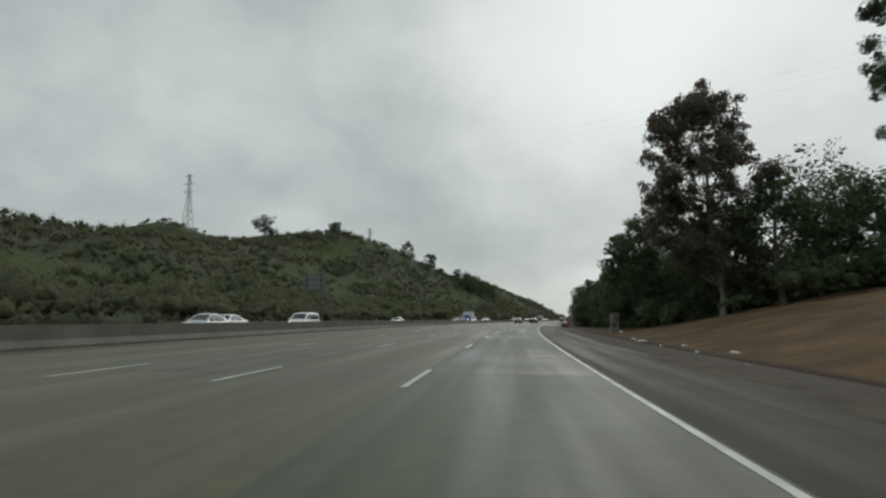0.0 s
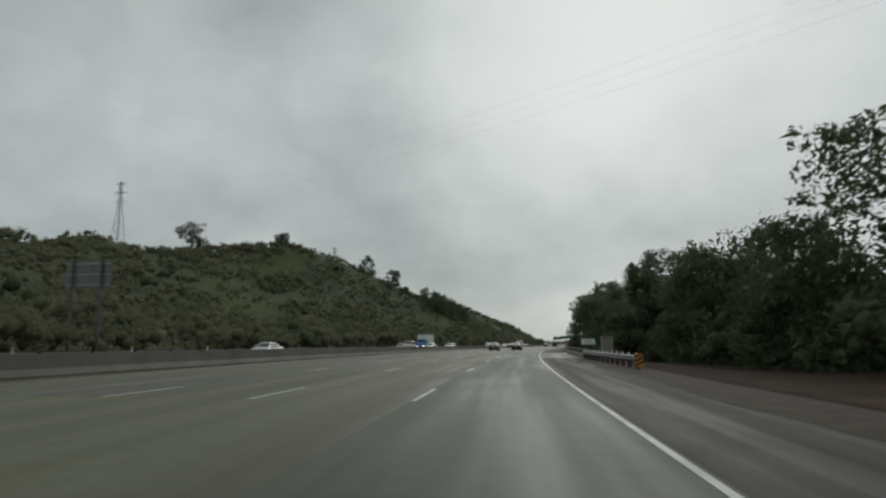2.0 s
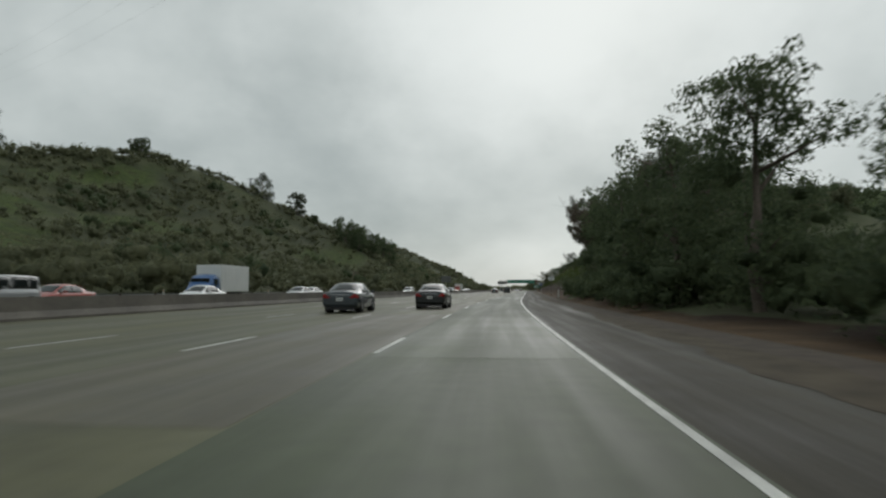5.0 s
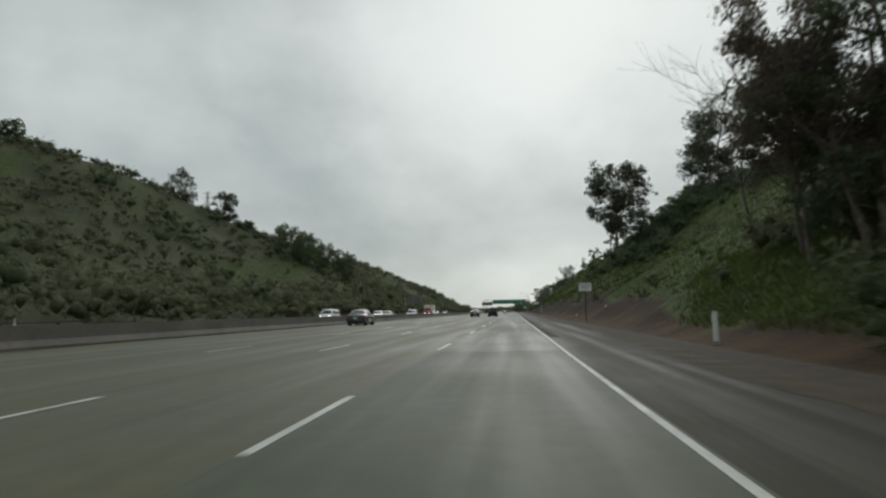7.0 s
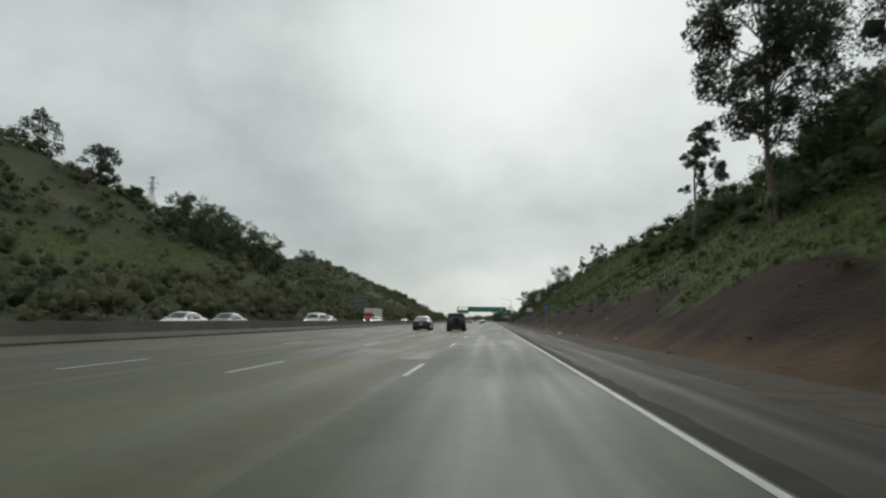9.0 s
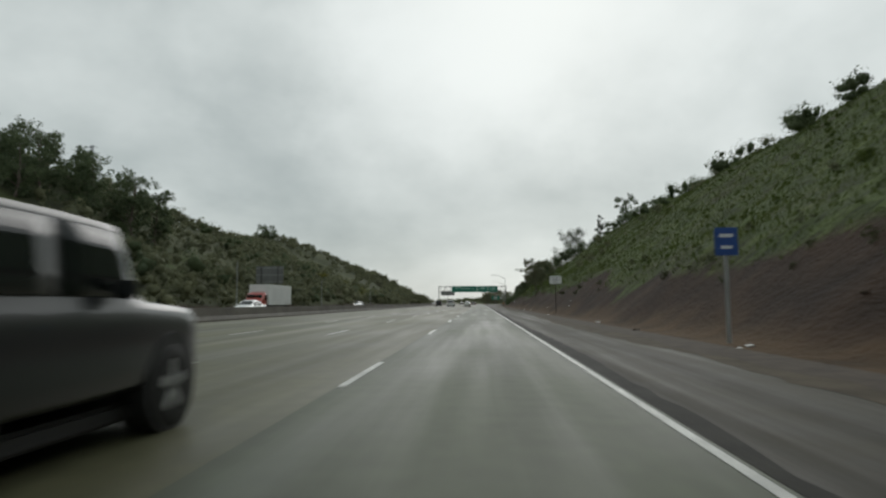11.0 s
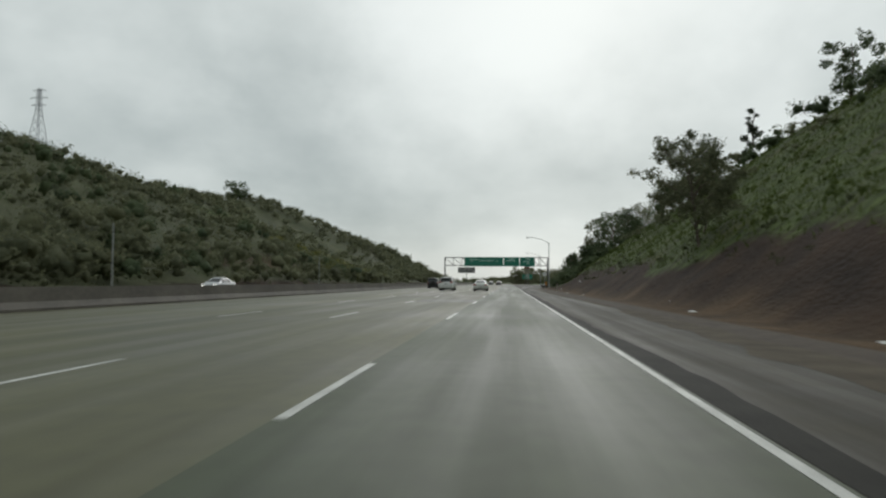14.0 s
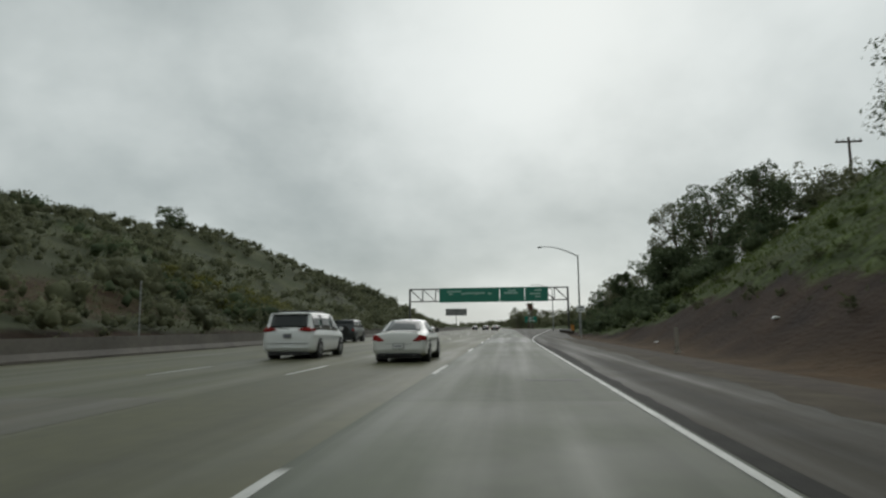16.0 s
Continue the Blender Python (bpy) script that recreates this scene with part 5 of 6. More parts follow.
for k, (y, lat, h, w, leaf) in enumerate(first_row):
    many, size = (19000, 0.235) if 100 < y < 130 and lat < 18 else (11500, 0.185) if lat < 10.5 or 200 < y < 225 else ((8500, 0.24) if y < 60 else (5200, 0.28))
    tree("broadleaf_tree", *on(y, lat), h, w, "dense dark green roadside tree leafy to the ground", leaf, "bark", 34, many, size, 0.06, 20 + k, gap=0.1, limbs=6, group="trees beside the freeway")

for k, (y, lat, h, w) in enumerate(((66, 7.3, 9.0, 1.7), (63.4, 9.2, 9.9, 1.9), (62, 12.8, 7.8, 2.2))):
    tree("pepper_tree", *on(y, lat), h, w, "tall dense pepper tree with hanging dark foliage beside the cabinet", "leaf_dark", "bark", 70, 20000, 0.17, 0.06, 320 + k, gap=0.0, limbs=8, group="pepper trees", shell=0.35)

# trees on the right slope
slope_trees = ((221, 11, 10, 4.0, "leaf_dark", 0.2), (226, 14.8, 11.8, 4.0, "leaf_rust", 0.25), (231, 11, 8.2, 3.4, "leaf_dark", 0.25), (229, 18, 14.3, 4.6, "leaf_rust", 0.25), (236, 14.5, 10.2, 3.8, "leaf_rust", 0.3), (237, 21, 10.4, 4.0, "leaf_euc", 0.3),
               (243, 26, 7.2, 3.4, "leaf_rust", 0.35), (318, 23, 3.5, 2.8, "leaf_dark", 0.0), (322, 27, 3.8, 3.2, "leaf_dark", 0.0), (326, 32, 4.8, 3.8, "leaf_dark", 0.0), (315, 29, 4.2, 3.6, "leaf_dark", 0.0), (334, 33, 5.2, 4.0, "leaf_dark", 0.0), (320, 35, 5.2, 4.0, "leaf_dark", 0.0), (250, 36, 3.4, 3.2, "leaf_dark", 0.1), (258, 37, 3.2, 3.0, "leaf_euc", 0.2), (310, 25, 3.6, 3.0, "leaf_dark", 0.0), (311, 18.6, 3.6, 2.2, "leaf_dark", 0.0), (307, 21.5, 4.4, 2.8, "leaf_dark", 0.0), (314, 21.5, 4.4, 2.8, "leaf_dark", 0.0), (262, 30, 3.2, 2.8, "leaf_euc", 0.2), (270, 36, 3.4, 3, "leaf_dark", 0.2), (252, 28, 3.2, 2.8, "leaf_dark", 0.1))
for k, (y, lat, h, w, leaf, gp) in enumerate(slope_trees):
    many, size = (11000, 0.183) if lat < 24 else (4500, 0.29)
    tree("slope_tree", *on(y, lat), h, w, "ragged dark tree with reddish foliage on the slope", leaf, "bark", 28, many, size, 0.1, 60 + k, gap=gp, limbs=10, group="trees on the slope")
for k, (y, lat, h, w) in enumerate(((236, 10.6, 9, 2.8), (239.5, 12.4, 8.5, 3.0), (233, 9.6, 9, 2.8), (230, 9.8, 10, 3.0))):
    tree("slope_tree", *on(y, lat), h, w, "tall ragged tree with reddish crown high above the grass", "leaf_rust", "bark", 32, 6500, 0.17, 0.45, 270 + k, gap=0.45, limbs=18, group="trees on the slope", stout=0.5, lean=(-0.8, 0))
bare_tree("bare_tree", *on(241, 12.4), 12.8, 6, "bare grey tree with fine hanging twigs", 71)
bare_tree("bare_tree", *on(243.5, 11.5), 9.8, 6, "leafless pale tree with tangled branches", 72)
tree("eucalyptus_tree", *on(313, 15.6), 17.2, 5.7, "tall gum tree with open rounded crown on a bare trunk", "leaf_euc", "bark", 50, 34000, 0.23, 0.40, 80, gap=0.3, limbs=20, group="gum trees", stout=0.55)
tree("eucalyptus_tree", *on(334, 17.2), 12, 3.2, "small slender gum tree with thin crown", "leaf_euc", "pale_bark", 20, 8000, 0.2, 0.45, 81, gap=0.5, limbs=8, group="gum trees", stout=0.55)
tree("eucalyptus_tree", *on(326, 35.4), 19, 7.0, "big dense gum tree at the top of the slope", "leaf_euc", "bark", 44, 24000, 0.27, 0.05, 82, gap=0.1, limbs=12, group="gum trees", stout=0.55)
tree("eucalyptus_tree", *on(318, 32), 15, 4.5, "dense gum tree at the top of the slope", "leaf_euc", "bark", 32, 14000, 0.27, 0.05, 83, gap=0.15, limbs=10, group="gum trees", stout=0.55)
tree("eucalyptus_tree", *on(285, 32), 14, 4.2, "tall dark gum tree on the upper slope", "leaf_euc", "bark", 26, 5500, 0.36, 0.2, 84, gap=0.4, limbs=10, group="gum trees", stout=0.55)
tree("slope_tree", *on(464.6, 9.3), 6.5, 2.9, "leafy tree with open crown on the soil bank", "leaf_scrub", "bark", 30, 10000, 0.16, 0.28, 85, gap=0.5, limbs=18, stout=0.5, lean=(-0.6, 0), group="trees on the slope")
tree("slope_tree", *on(468, 10.8), 5.2, 2.2, "leafy tree with open crown on the grass slope", "leaf_scrub", "bark", 22, 5500, 0.16, 0.3, 86, gap=0.5, stout=0.5, lean=(0.8, 0), limbs=10, group="trees on the slope")
bare_tree("sparse_tree", *on(523, 23.2), 12.2, 6.5, "sparse tree with few leaves against the sky", 87, "leaf_euc", 2600)
tree("slope_tree", *on(519.5, 32.7), 7.5, 1.9, "narrow upright tree at the top of the slope", "leaf_euc", "bark", 14, 2600, 0.3, 0.1, 88, gap=0.2, limbs=6, group="trees on the slope")
tree("slope_tree", *on(498, 35), 7.0, 3.0, "bushy dark tree at the top of the slope", "leaf_dark", "bark", 16, 3200, 0.32, 0.05, 89, gap=0.1, limbs=6, group="trees on the slope")
gantry_trees = ((546, 13.5, 4, 2.4), (556, 16, 10, 3.0), (563, 11.5, 5.5, 1.6), (572, 18, 7, 3.4), (580, 14, 6.5, 3.0), (590, 19, 8, 3.6), (600, 15, 6, 3.0), (552, 23, 9, 4.0), (612, 20, 6, 3.2), (541, 19, 7.2, 3.2), (545, 26, 4.5, 3.6), (560, 22, 9.0, 4.0), (550, 18.5, 9.4, 3.2), (576, 25, 8.5, 4.2))
for k, (y, lat, h, w) in enumerate(gantry_trees):
    tree("broadleaf_tree", *on(y, lat), h, w, "dense dark green tree below the slope near the gantry", ("leaf_dark", "leaf_scrub")[k % 3 == 1], "bark", 34, 7500, 0.24, 0.0, 100 + k, gap=0.1, limbs=6, group="trees near the gantry")

for k, (y, lat, h, w) in enumerate(((845, 7, 9, 5), (852, 14, 11, 6), (860, 22, 10, 6), (870, 30, 9, 6), (850, 38, 10, 6), (880, 10, 12, 6), (835, 46, 9, 6), (890, 18, 11, 6), (760, 34, 8, 5), (740, 42, 9, 5), (735, -41, 5, 4.5), (750, -43, 5.5, 4.5), (770, -41, 6, 5))):
    tree("broadleaf_tree", *on(y, lat), h, w, "rounded dark tree far ahead beyond the gantry", "leaf_scrub", "bark", 24, 3200, 0.6, 0.02, 180 + k, gap=0.0, limbs=5, group="trees beyond the gantry")

# ridge trees on the left hill
ridge_trees = ((-172.3, 325.8, 14.0, 7.5, "leaf_euc", 0.0, 0.32), (-160.1, 394.3, 6.5, 4.2, "leaf_dark", 0.1, 0.05), (-121.0, 429.5, 13.5, 5.6, "leaf_euc", 0.1, 0.15), (-105.9, 433.5, 10.5, 5.4, "leaf_euc", 0.1, 0.15), (-135.7, 729.4, 9.0, 6.0, "leaf_dark", 0.1, 0.05),
               (-101, 440, 3.5, 3.0, "leaf_dark", 0.1, 0.05), (-150, 760, 6.0, 6.0, "leaf_dark", 0.1, 0.05))
for k, (x, y, h, w, leaf, gp, ft) in enumerate(ridge_trees):
    tree("ridge_tree", x, y, h, w, "dark rounded tree that stands out on the ridge", leaf, "bark", 26, 4500, 0.5, ft, 130 + k, gap=gp, limbs=8, group="trees on the ridge")
for k, (x, y, h, w) in enumerate(((-68, 462, 11.5, 4.2), (-70, 455, 12, 4.6), (-74, 461, 12, 4.6), (-73, 447, 12, 4.6), (-80, 457, 11, 4.8), (-78, 440, 12, 4.8), (-84, 448, 11, 5.0), (-86, 462, 9, 4.6), (-92, 452, 9, 4.6), (-82, 430, 11, 4.8), (-76, 432, 10, 4.4))):
    tree("broadleaf_tree", x, y, h, w, "tall dense dark tree in a clump on the hillside", "leaf_dark", "bark", 22, 4200, 0.4, 0.08, 160 + k, gap=0.1, limbs=6, group="clump of trees on the hillside")
bare_tree("bare_tree", -59.4, 707.8, 13, 8, "bare tree on the falling end of the hill", 140)

# palms
for k, (y, lat, h) in enumerate(((765, 7.9, 10.6), (772, 9.9, 10.2))):
    r = np.random.default_rng(150 + k)
    p = thing("palm_tree", "tall palm with a dry reddish skirt of fronds", "palm tree", "palms", Matrix.Translation(spot(y, lat)))
    v, f = tube([(0.02 * z * z * (-1) ** k * 0.3, 0, z) for z in np.linspace(-0.5, h, 9)], np.linspace(0.28, 0.2, 9), 8)
    piece("trunk", raw_mesh("trunk", v, f, M["bark"], True), p)
    tip = np.array([0.006 * h * h * (-1) ** k, 0, h])
    for j in range(34):
        a, el = r.random() * 6.28, r.uniform(-1.1, 0.9)
        d = np.array([math.cos(a) * math.cos(el), math.sin(a) * math.cos(el), math.sin(el)])
        ts_ = np.linspace(0, 1, 6)
        mid_ = tip + d * ts_[:, None] * 1.9 + np.array([0, 0, -0.9]) * (ts_ ** 2)[:, None]
        side = np.cross(d, [0, 0, 1])
        side /= np.linalg.norm(side)
        w = 0.42 * np.sin(np.clip(ts_, 0.05, 0.98) * math.pi)[:, None]
        v = np.concatenate([mid_ - side * w, mid_, mid_ + side * w])
        v[6:12, 2] += 0.08
        i = np.arange(5)
        f = np.concatenate([np.stack([i, i + 6, i + 7, i + 1], -1), np.stack([i + 6, i + 12, i + 13, i + 7], -1)])
        piece("frond", raw_mesh("frond", v, f, M["dry_frond"] if el < 0.15 else M["leaf_dark"]), p)


# ---- scrub, far woods and grass ----
def scrub(name, spots, heights, label, leaf, per, size, seed, category="shrubs", heart=0.52):
    r = np.random.default_rng(seed)
    cen, rad = [], []
    for (x, y, z), h in zip(spots, heights):
        n = 3
        w = h * r.uniform(0.45, 0.75)
        o = r.normal(0, 0.4, (n, 3)) * w
        cen.append(np.array([x, y, z]) + np.stack([o[:, 0], o[:, 1], h * r.uniform(0.3, 0.7, n)], -1))
        rad.append(np.stack([np.full(n, w * 0.75), np.full(n, w * 0.75), np.full(n, h * 0.42)], -1) * r.uniform(0.6, 1.15, (n, 1)))
    cen, rad = np.concatenate(cen), np.concatenate(rad)
    # sprays that break the outline of each clump
    k = np.repeat(np.arange(len(cen)), 3)
    d = r.normal(size=(len(k), 3))
    d[:, 2] = np.abs(d[:, 2]) * 0.8 - 0.1
    d /= np.linalg.norm(d, axis=1)[:, None]
    cen2 = np.concatenate([cen, cen[k] + d * rad[k] * r.uniform(0.65, 1.1, (len(k), 1))])
    rad2 = np.concatenate([rad * 0.9, rad[k] * r.uniform(0.25, 0.5, (len(k), 1))])
    v, f = leaf_tris(r, cen2, rad2, per * len(spots), size * 0.9, 0.45)
    if heart:
        hv, hf = hearts(r, cen, rad, heart * 0.9)
        v, f = np.concatenate([v, hv]), np.concatenate([f, hf + len(v)])
    return tagged(new(name, raw_mesh(name, v, [], M[leaf], True, tris=f)), label, category, kind="stuff")


def scatter(seed, n, y0, y1, lat0, lat1, keep=None):
    r = np.random.default_rng(seed)
    y, lat = r.uniform(y0, y1, n), r.uniform(lat0, lat1, n)
    if keep is not None:
        k = keep(y, lat)
        y, lat = y[k], lat[k]
    return np.stack([bend(y) + lat, y, land(y, lat) - 0.1], -1), r


def hill_face(y, lat):
    x = bend(y) + lat
    return (x > np.interp(y, RIDGE_T[:, 0], RIDGE_T[:, 1]) - 12) & (lat < LEFT_TOE - 1)


def thick(y, lat):
    bare = np.maximum(patch_at(y, lat, OPEN_GRASS), patch_at(y, lat, DRY_GRASS))
    return hill_face(y, lat) & (rough_noise((bend(y) + lat) * 0.8, y * 0.8, 4.0) > -0.75) & (np.random.default_rng(17).random(len(y)) > 0.88 * bare)


pts, r_ = scatter(201, 4900, 0, 620, -178, -38, thick)
scrub("hillside_scrub", pts, 1.2 + 3.4 * r_.random(len(pts)) ** 1.5, "dark green scrub over the hillside", "leaf_scrub", 50, 0.58, 202)
pts, r_ = scatter(203, 1500, 620, 1250, -175, -38, hill_face)
scrub("hillside_scrub", pts, r_.uniform(2.0, 5.0, len(pts)), "dark green scrub over the far hillside", "leaf_scrub", 46, 1.1, 204)
pts, r_ = scatter(205, 520, -40, 640, -62, -39)
scrub("roadside_thicket", pts, r_.uniform(2.2, 6.0, len(pts)), "dense dark thicket along the far side of the freeway", "leaf_scrub", 165, 0.46, 206)
pts, r_ = scatter(247, 520, 20, 640, -135, -42, lambda y, lat: (rough_noise(y * 1.1, lat * 1.4, 3.0) > 0.05) & (patch_at(y, lat, OPEN_GRASS) < 0.3))
scrub("hillside_bushes", pts, r_.uniform(3.0, 7.0, len(pts)), "rounded dark bushes in groups on the lower hillside", "leaf_dark", 160, 0.42, 248)
# shrubs along the ridge line
r_ = np.random.default_rng(207)
yy = r_.uniform(-40, 1150, 620)
xx = np.interp(yy, RIDGE_T[:, 0], RIDGE_T[:, 1]) + r_.normal(0, 7, 620)
pts = np.stack([xx, yy, land(yy, xx - bend(yy)) - 0.2], -1)
scrub("ridge_scrub", pts, r_.uniform(1.8, 5.2, 620), "uneven dark shrubs along the ridge", "leaf_scrub", 84, 0.55, 208)
yy = r_.uniform(290, 450, 260)
xx = np.interp(yy, RIDGE_T[:, 0], RIDGE_T[:, 1]) + r_.normal(2, 8, 260)
pts = np.stack([xx, yy, land(yy, xx - bend(yy)) - 0.2], -1)
scrub("ridge_scrub", pts, r_.uniform(1.6, 4.2, 260), "low dark shrubs on the highest part of the ridge", "leaf_scrub", 90, 0.5, 228)
mound = [(-310 + 34 * a, 442 + 34 * b) for a, b in r_.normal(0, 1, (320, 2))] + [(-293 + 34 * a, 793 + 34 * b) for a, b in r_.normal(0, 1, (240, 2))]
pts = np.array([(x, y, float(land(y, x - float(bend(y)))) - 0.3) for x, y in mound])
scrub("ridge_scrub", pts, r_.uniform(2.0, 5.0, len(pts)), "dark shrubs on the far hilltop", "leaf_scrub", 70, 0.8, 229)
pts, r_ = scatter(209, 95, 602, 648, -69, -45)
scrub("yellow_scrub", pts, r_.uniform(2.2, 4.6, len(pts)), "yellow-green flowering scrub at the foot of the hill", "leaf_yellow", 150, 0.34, 210)
# right slope
pts, r_ = scatter(211, 130, 213, 241, 8, 34)
scrub("slope_scrub", pts, r_.uniform(1.0, 3.0, len(pts)), "dark tangled scrub under the slope trees", "leaf_scrub", 190, 0.34, 212)
pts, r_ = scatter(241, 170, 176, 221, 4.9, 13)
scrub("bank_undergrowth", pts, r_.uniform(0.8, 2.6, len(pts)), "dark tangled undergrowth down to the shoulder", "leaf_dark", 330, 0.2, 242)
pts, r_ = scatter(243, 90, 292, 350, 15, 30)
scrub("slope_scrub", pts, r_.uniform(1.2, 3.4, len(pts)), "dense dark bushes round the gum trees", "leaf_dark", 330, 0.24, 244)
pts, r_ = scatter(245, 300, 215, 300, 27, 60)
scrub("crest_scrub", pts, r_.uniform(1.0, 2.6, len(pts)), "dark shrubs along the skyline of the spur", "leaf_dark", 80, 0.42, 246)
r_ = np.random.default_rng(251)
pts = [spot(521 + a, b, -0.4) for a, b in ((0, 20.6), (1, 22.2), (-1, 24.0), (1.5, 25.6), (-0.5, 27.4), (2, 29), (2.5, 21.5), (3, 23), (-2, 22.8), (3.5, 25), (-2.5, 25.8), (4, 27.5))]
scrub("slope_bush", pts, r_.uniform(3.6, 5.6, len(pts)), "dense dark bush below the sparse tree", "leaf_dark", 900, 0.26, 252, "shrubs", 0.35)
pts, r_ = scatter(255, 90, 528, 592, 7.5, 15, lambda y, lat: lat > 5.5 + ramp_shift(y))
scrub("bank_undergrowth", pts, r_.uniform(0.8, 2.8, len(pts)), "dark undergrowth on the bank before the gantry", "leaf_dark", 220, 0.22, 256)
pts, r_ = scatter(213, 210, 262, 540, 29, 44)
scrub("crest_scrub", pts, r_.uniform(1.2, 3.2, len(pts)), "dark shrubs along the top of the slope", "leaf_dark", 230, 0.26, 214)
pts, r_ = scatter(215, 200, 255, 545, 12, 33, lambda y, lat: rough_noise(y * 1.2, lat * 1.6, 1.0) > 0.12)
scrub("slope_scrub", pts, 0.5 + 1.5 * r_.random(len(pts)) ** 2, "scattered green shrubs on the grass slope", "leaf_scrub", 130, 0.22, 216, "shrubs", 0.3)
pts, r_ = scatter(261, 420, 240, 552, 9.2, 34, lambda y, lat: rough_noise(y * 3.1, lat * 4, 6.0) > -0.1)
scrub("slope_tussocks", pts, 0.25 + 0.6 * r_.random(len(pts)) ** 1.5, "low rounded tussocks of wet grass and weeds", "grass", 60, 0.22, 262, "grass", 0)
pts, r_ = scatter(263, 260, 246, 540, 7.6, 10.6)
scrub("bank_weeds", pts, 0.2 + 0.5 * r_.random(len(pts)) ** 2, "small weeds on the bare soil bank", "olive", 50, 0.13, 264, "weeds", 0)
pts, r_ = scatter(217, 420, 40, 225, 7.5, 26)
scrub("thicket_undergrowth", pts, r_.uniform(1.2, 3.4, len(pts)), "dark undergrowth below the roadside trees", "leaf_dark", 120, 0.34, 218)
# far trees on both sides ahead
pts, r_ = scatter(219, 520, 640, 1500, 18, 130)
scrub("far_woods", pts, r_.uniform(3.5, 9.0, len(pts)), "far trees beyond the gantry", "leaf_scrub", 60, 1.25, 220, "trees")
pts, r_ = scatter(221, 260, 760, 1700, -90, -40)
scrub("far_woods", pts, r_.uniform(3.0, 7.0, len(pts)), "far trees beside the freeway", "leaf_scrub", 80, 1.1, 222, "trees")
pts, r_ = scatter(223, 500, 1500, 2600, -500, 500, lambda y, lat: (lat < -45) | (lat > 20))
scrub("far_woods", pts, r_.uniform(5, 11.0, len(pts)), "distant trees on the horizon", "leaf_scrub", 50, 2.4, 224, "trees")


def grass_tufts(name, label, seed, n, y0, y1, lat0, lat1, tall, keep=None, leaf="grass"):
    pts_, r = scatter(seed, n, y0, y1, lat0, lat1, keep)
    n = len(pts_)
    a = r.random(n) * 6.283
    side = np.stack([np.cos(a), np.sin(a), 0 * a], -1)
    tip = np.stack([r.normal(0, 0.12, n), r.normal(0, 0.12, n), tall * r.uniform(0.4, 1.2, n)], -1)
    w = 0.16 * tall * r.uniform(0.4, 1.2, n)[:, None]
    v = np.stack([pts_ - side * w, pts_ + side * w, pts_ + tip], 1).reshape(-1, 3)
    return tagged(new(name, raw_mesh(name, v, [], M[leaf], tris=np.arange(3 * n).reshape(-1, 3))), label, "grass", kind="stuff")


grass_tufts("slope_grass", "wet green grass on the cut slope", 231, 135000, 235, 560, 8.2, 37, 0.36, lambda y, lat: lat > 9.0 - lumps(y, lat * 2, 9.0) * 2.6 + np.random.default_rng(8).normal(0, 0.7, len(y)))
grass_tufts("slope_grass", "bright wet grass at the foot of the bank", 235, 24000, 216, 252, 5.8, 13, 0.34, lambda y, lat: lat > 5.8 + np.clip(y - 236, 0, 20) * 0.32 + np.random.default_rng(9).normal(0, 0.6, len(y)))
pts, r_ = scatter(253, 1500, 240, 556, 9.4, 34)
scrub("slope_grass", pts, r_.uniform(0.14, 0.34, len(pts)), "soft clumps of wet grass on the cut slope", "grass", 44, 0.15, 254, "grass", 0)
grass_tufts("hill_grass", "green and straw coloured grass on the left hillside", 233, 25000, 0, 700, -165, -40, 0.65, hill_face, "olive")


# ---- vehicles ----
def loft(stations, mat, name, parent, profile):
    """A body shell: stations of (y, half width, low z, top z), each with the given half profile of (width share, height share)."""
    prof = np.array(profile)
    full = np.concatenate([prof, prof[-2:0:-1] * [-1, 1]])
    rings = []
    for y, w, z0, z1 in stations:
        rings.append(np.stack([full[:, 0] * w, np.full(len(full), y), z0 + full[:, 1] * (z1 - z0)], -1))
    k = len(full)
    v = np.concatenate(rings)
    i, j = np.meshgrid(np.arange(len(stations) - 1), np.arange(k), indexing="ij")
    a, b = i * k + j, i * k + (j + 1) % k
    f = np.stack([a, b, b + k, a + k], -1).reshape(-1, 4)
    bm = bmesh.new()
    vs = [bm.verts.new(p) for p in v]
    for q in f:
        bm.faces.new([vs[n] for n in q])
    bm.faces.new(vs[:k][::-1])
    bm.faces.new(vs[-k:])
    bmesh.ops.recalc_face_normals(bm, faces=bm.faces)
    return part(name, bm, mat, parent, smooth=True)


SHELL = [(0.0, 0.0), (0.80, 0.0), (0.93, 0.10), (0.985, 0.30), (1.0, 0.52), (0.99, 0.72), (0.955, 0.88), (0.88, 0.97), (0.6, 1.0), (0.0, 1.02)]


def wrapped_lamp(parent, sx, shape, ys, outline, mat, name="tail_lamp", label=""):
    """A lamp that wraps round a body corner: a rear outline of (x, z), carried along the side while its outer edge follows the body."""
    bm = bmesh.new()
    rings = []
    for k, (y, shrink) in enumerate(ys):
        lim = float(np.interp(y, [p[0] for p in outline], [p[1] for p in outline])) + 0.014
        zc = sum(z for _, z in shape) / len(shape)
        rings.append([bm.verts.new((sx * min(x, lim), y, zc + (z - zc) * shrink)) for x, z in shape])
    n = len(shape)
    for a, b in zip(rings, rings[1:]):
        for i in range(n):
            bm.faces.new((a[i], a[(i + 1) % n], b[(i + 1) % n], b[i]))
    bm.faces.new(rings[0])
    bm.faces.new(rings[-1][::-1])
    bmesh.ops.recalc_face_normals(bm, faces=bm.faces)
    return part(name, bm, mat, parent, label)


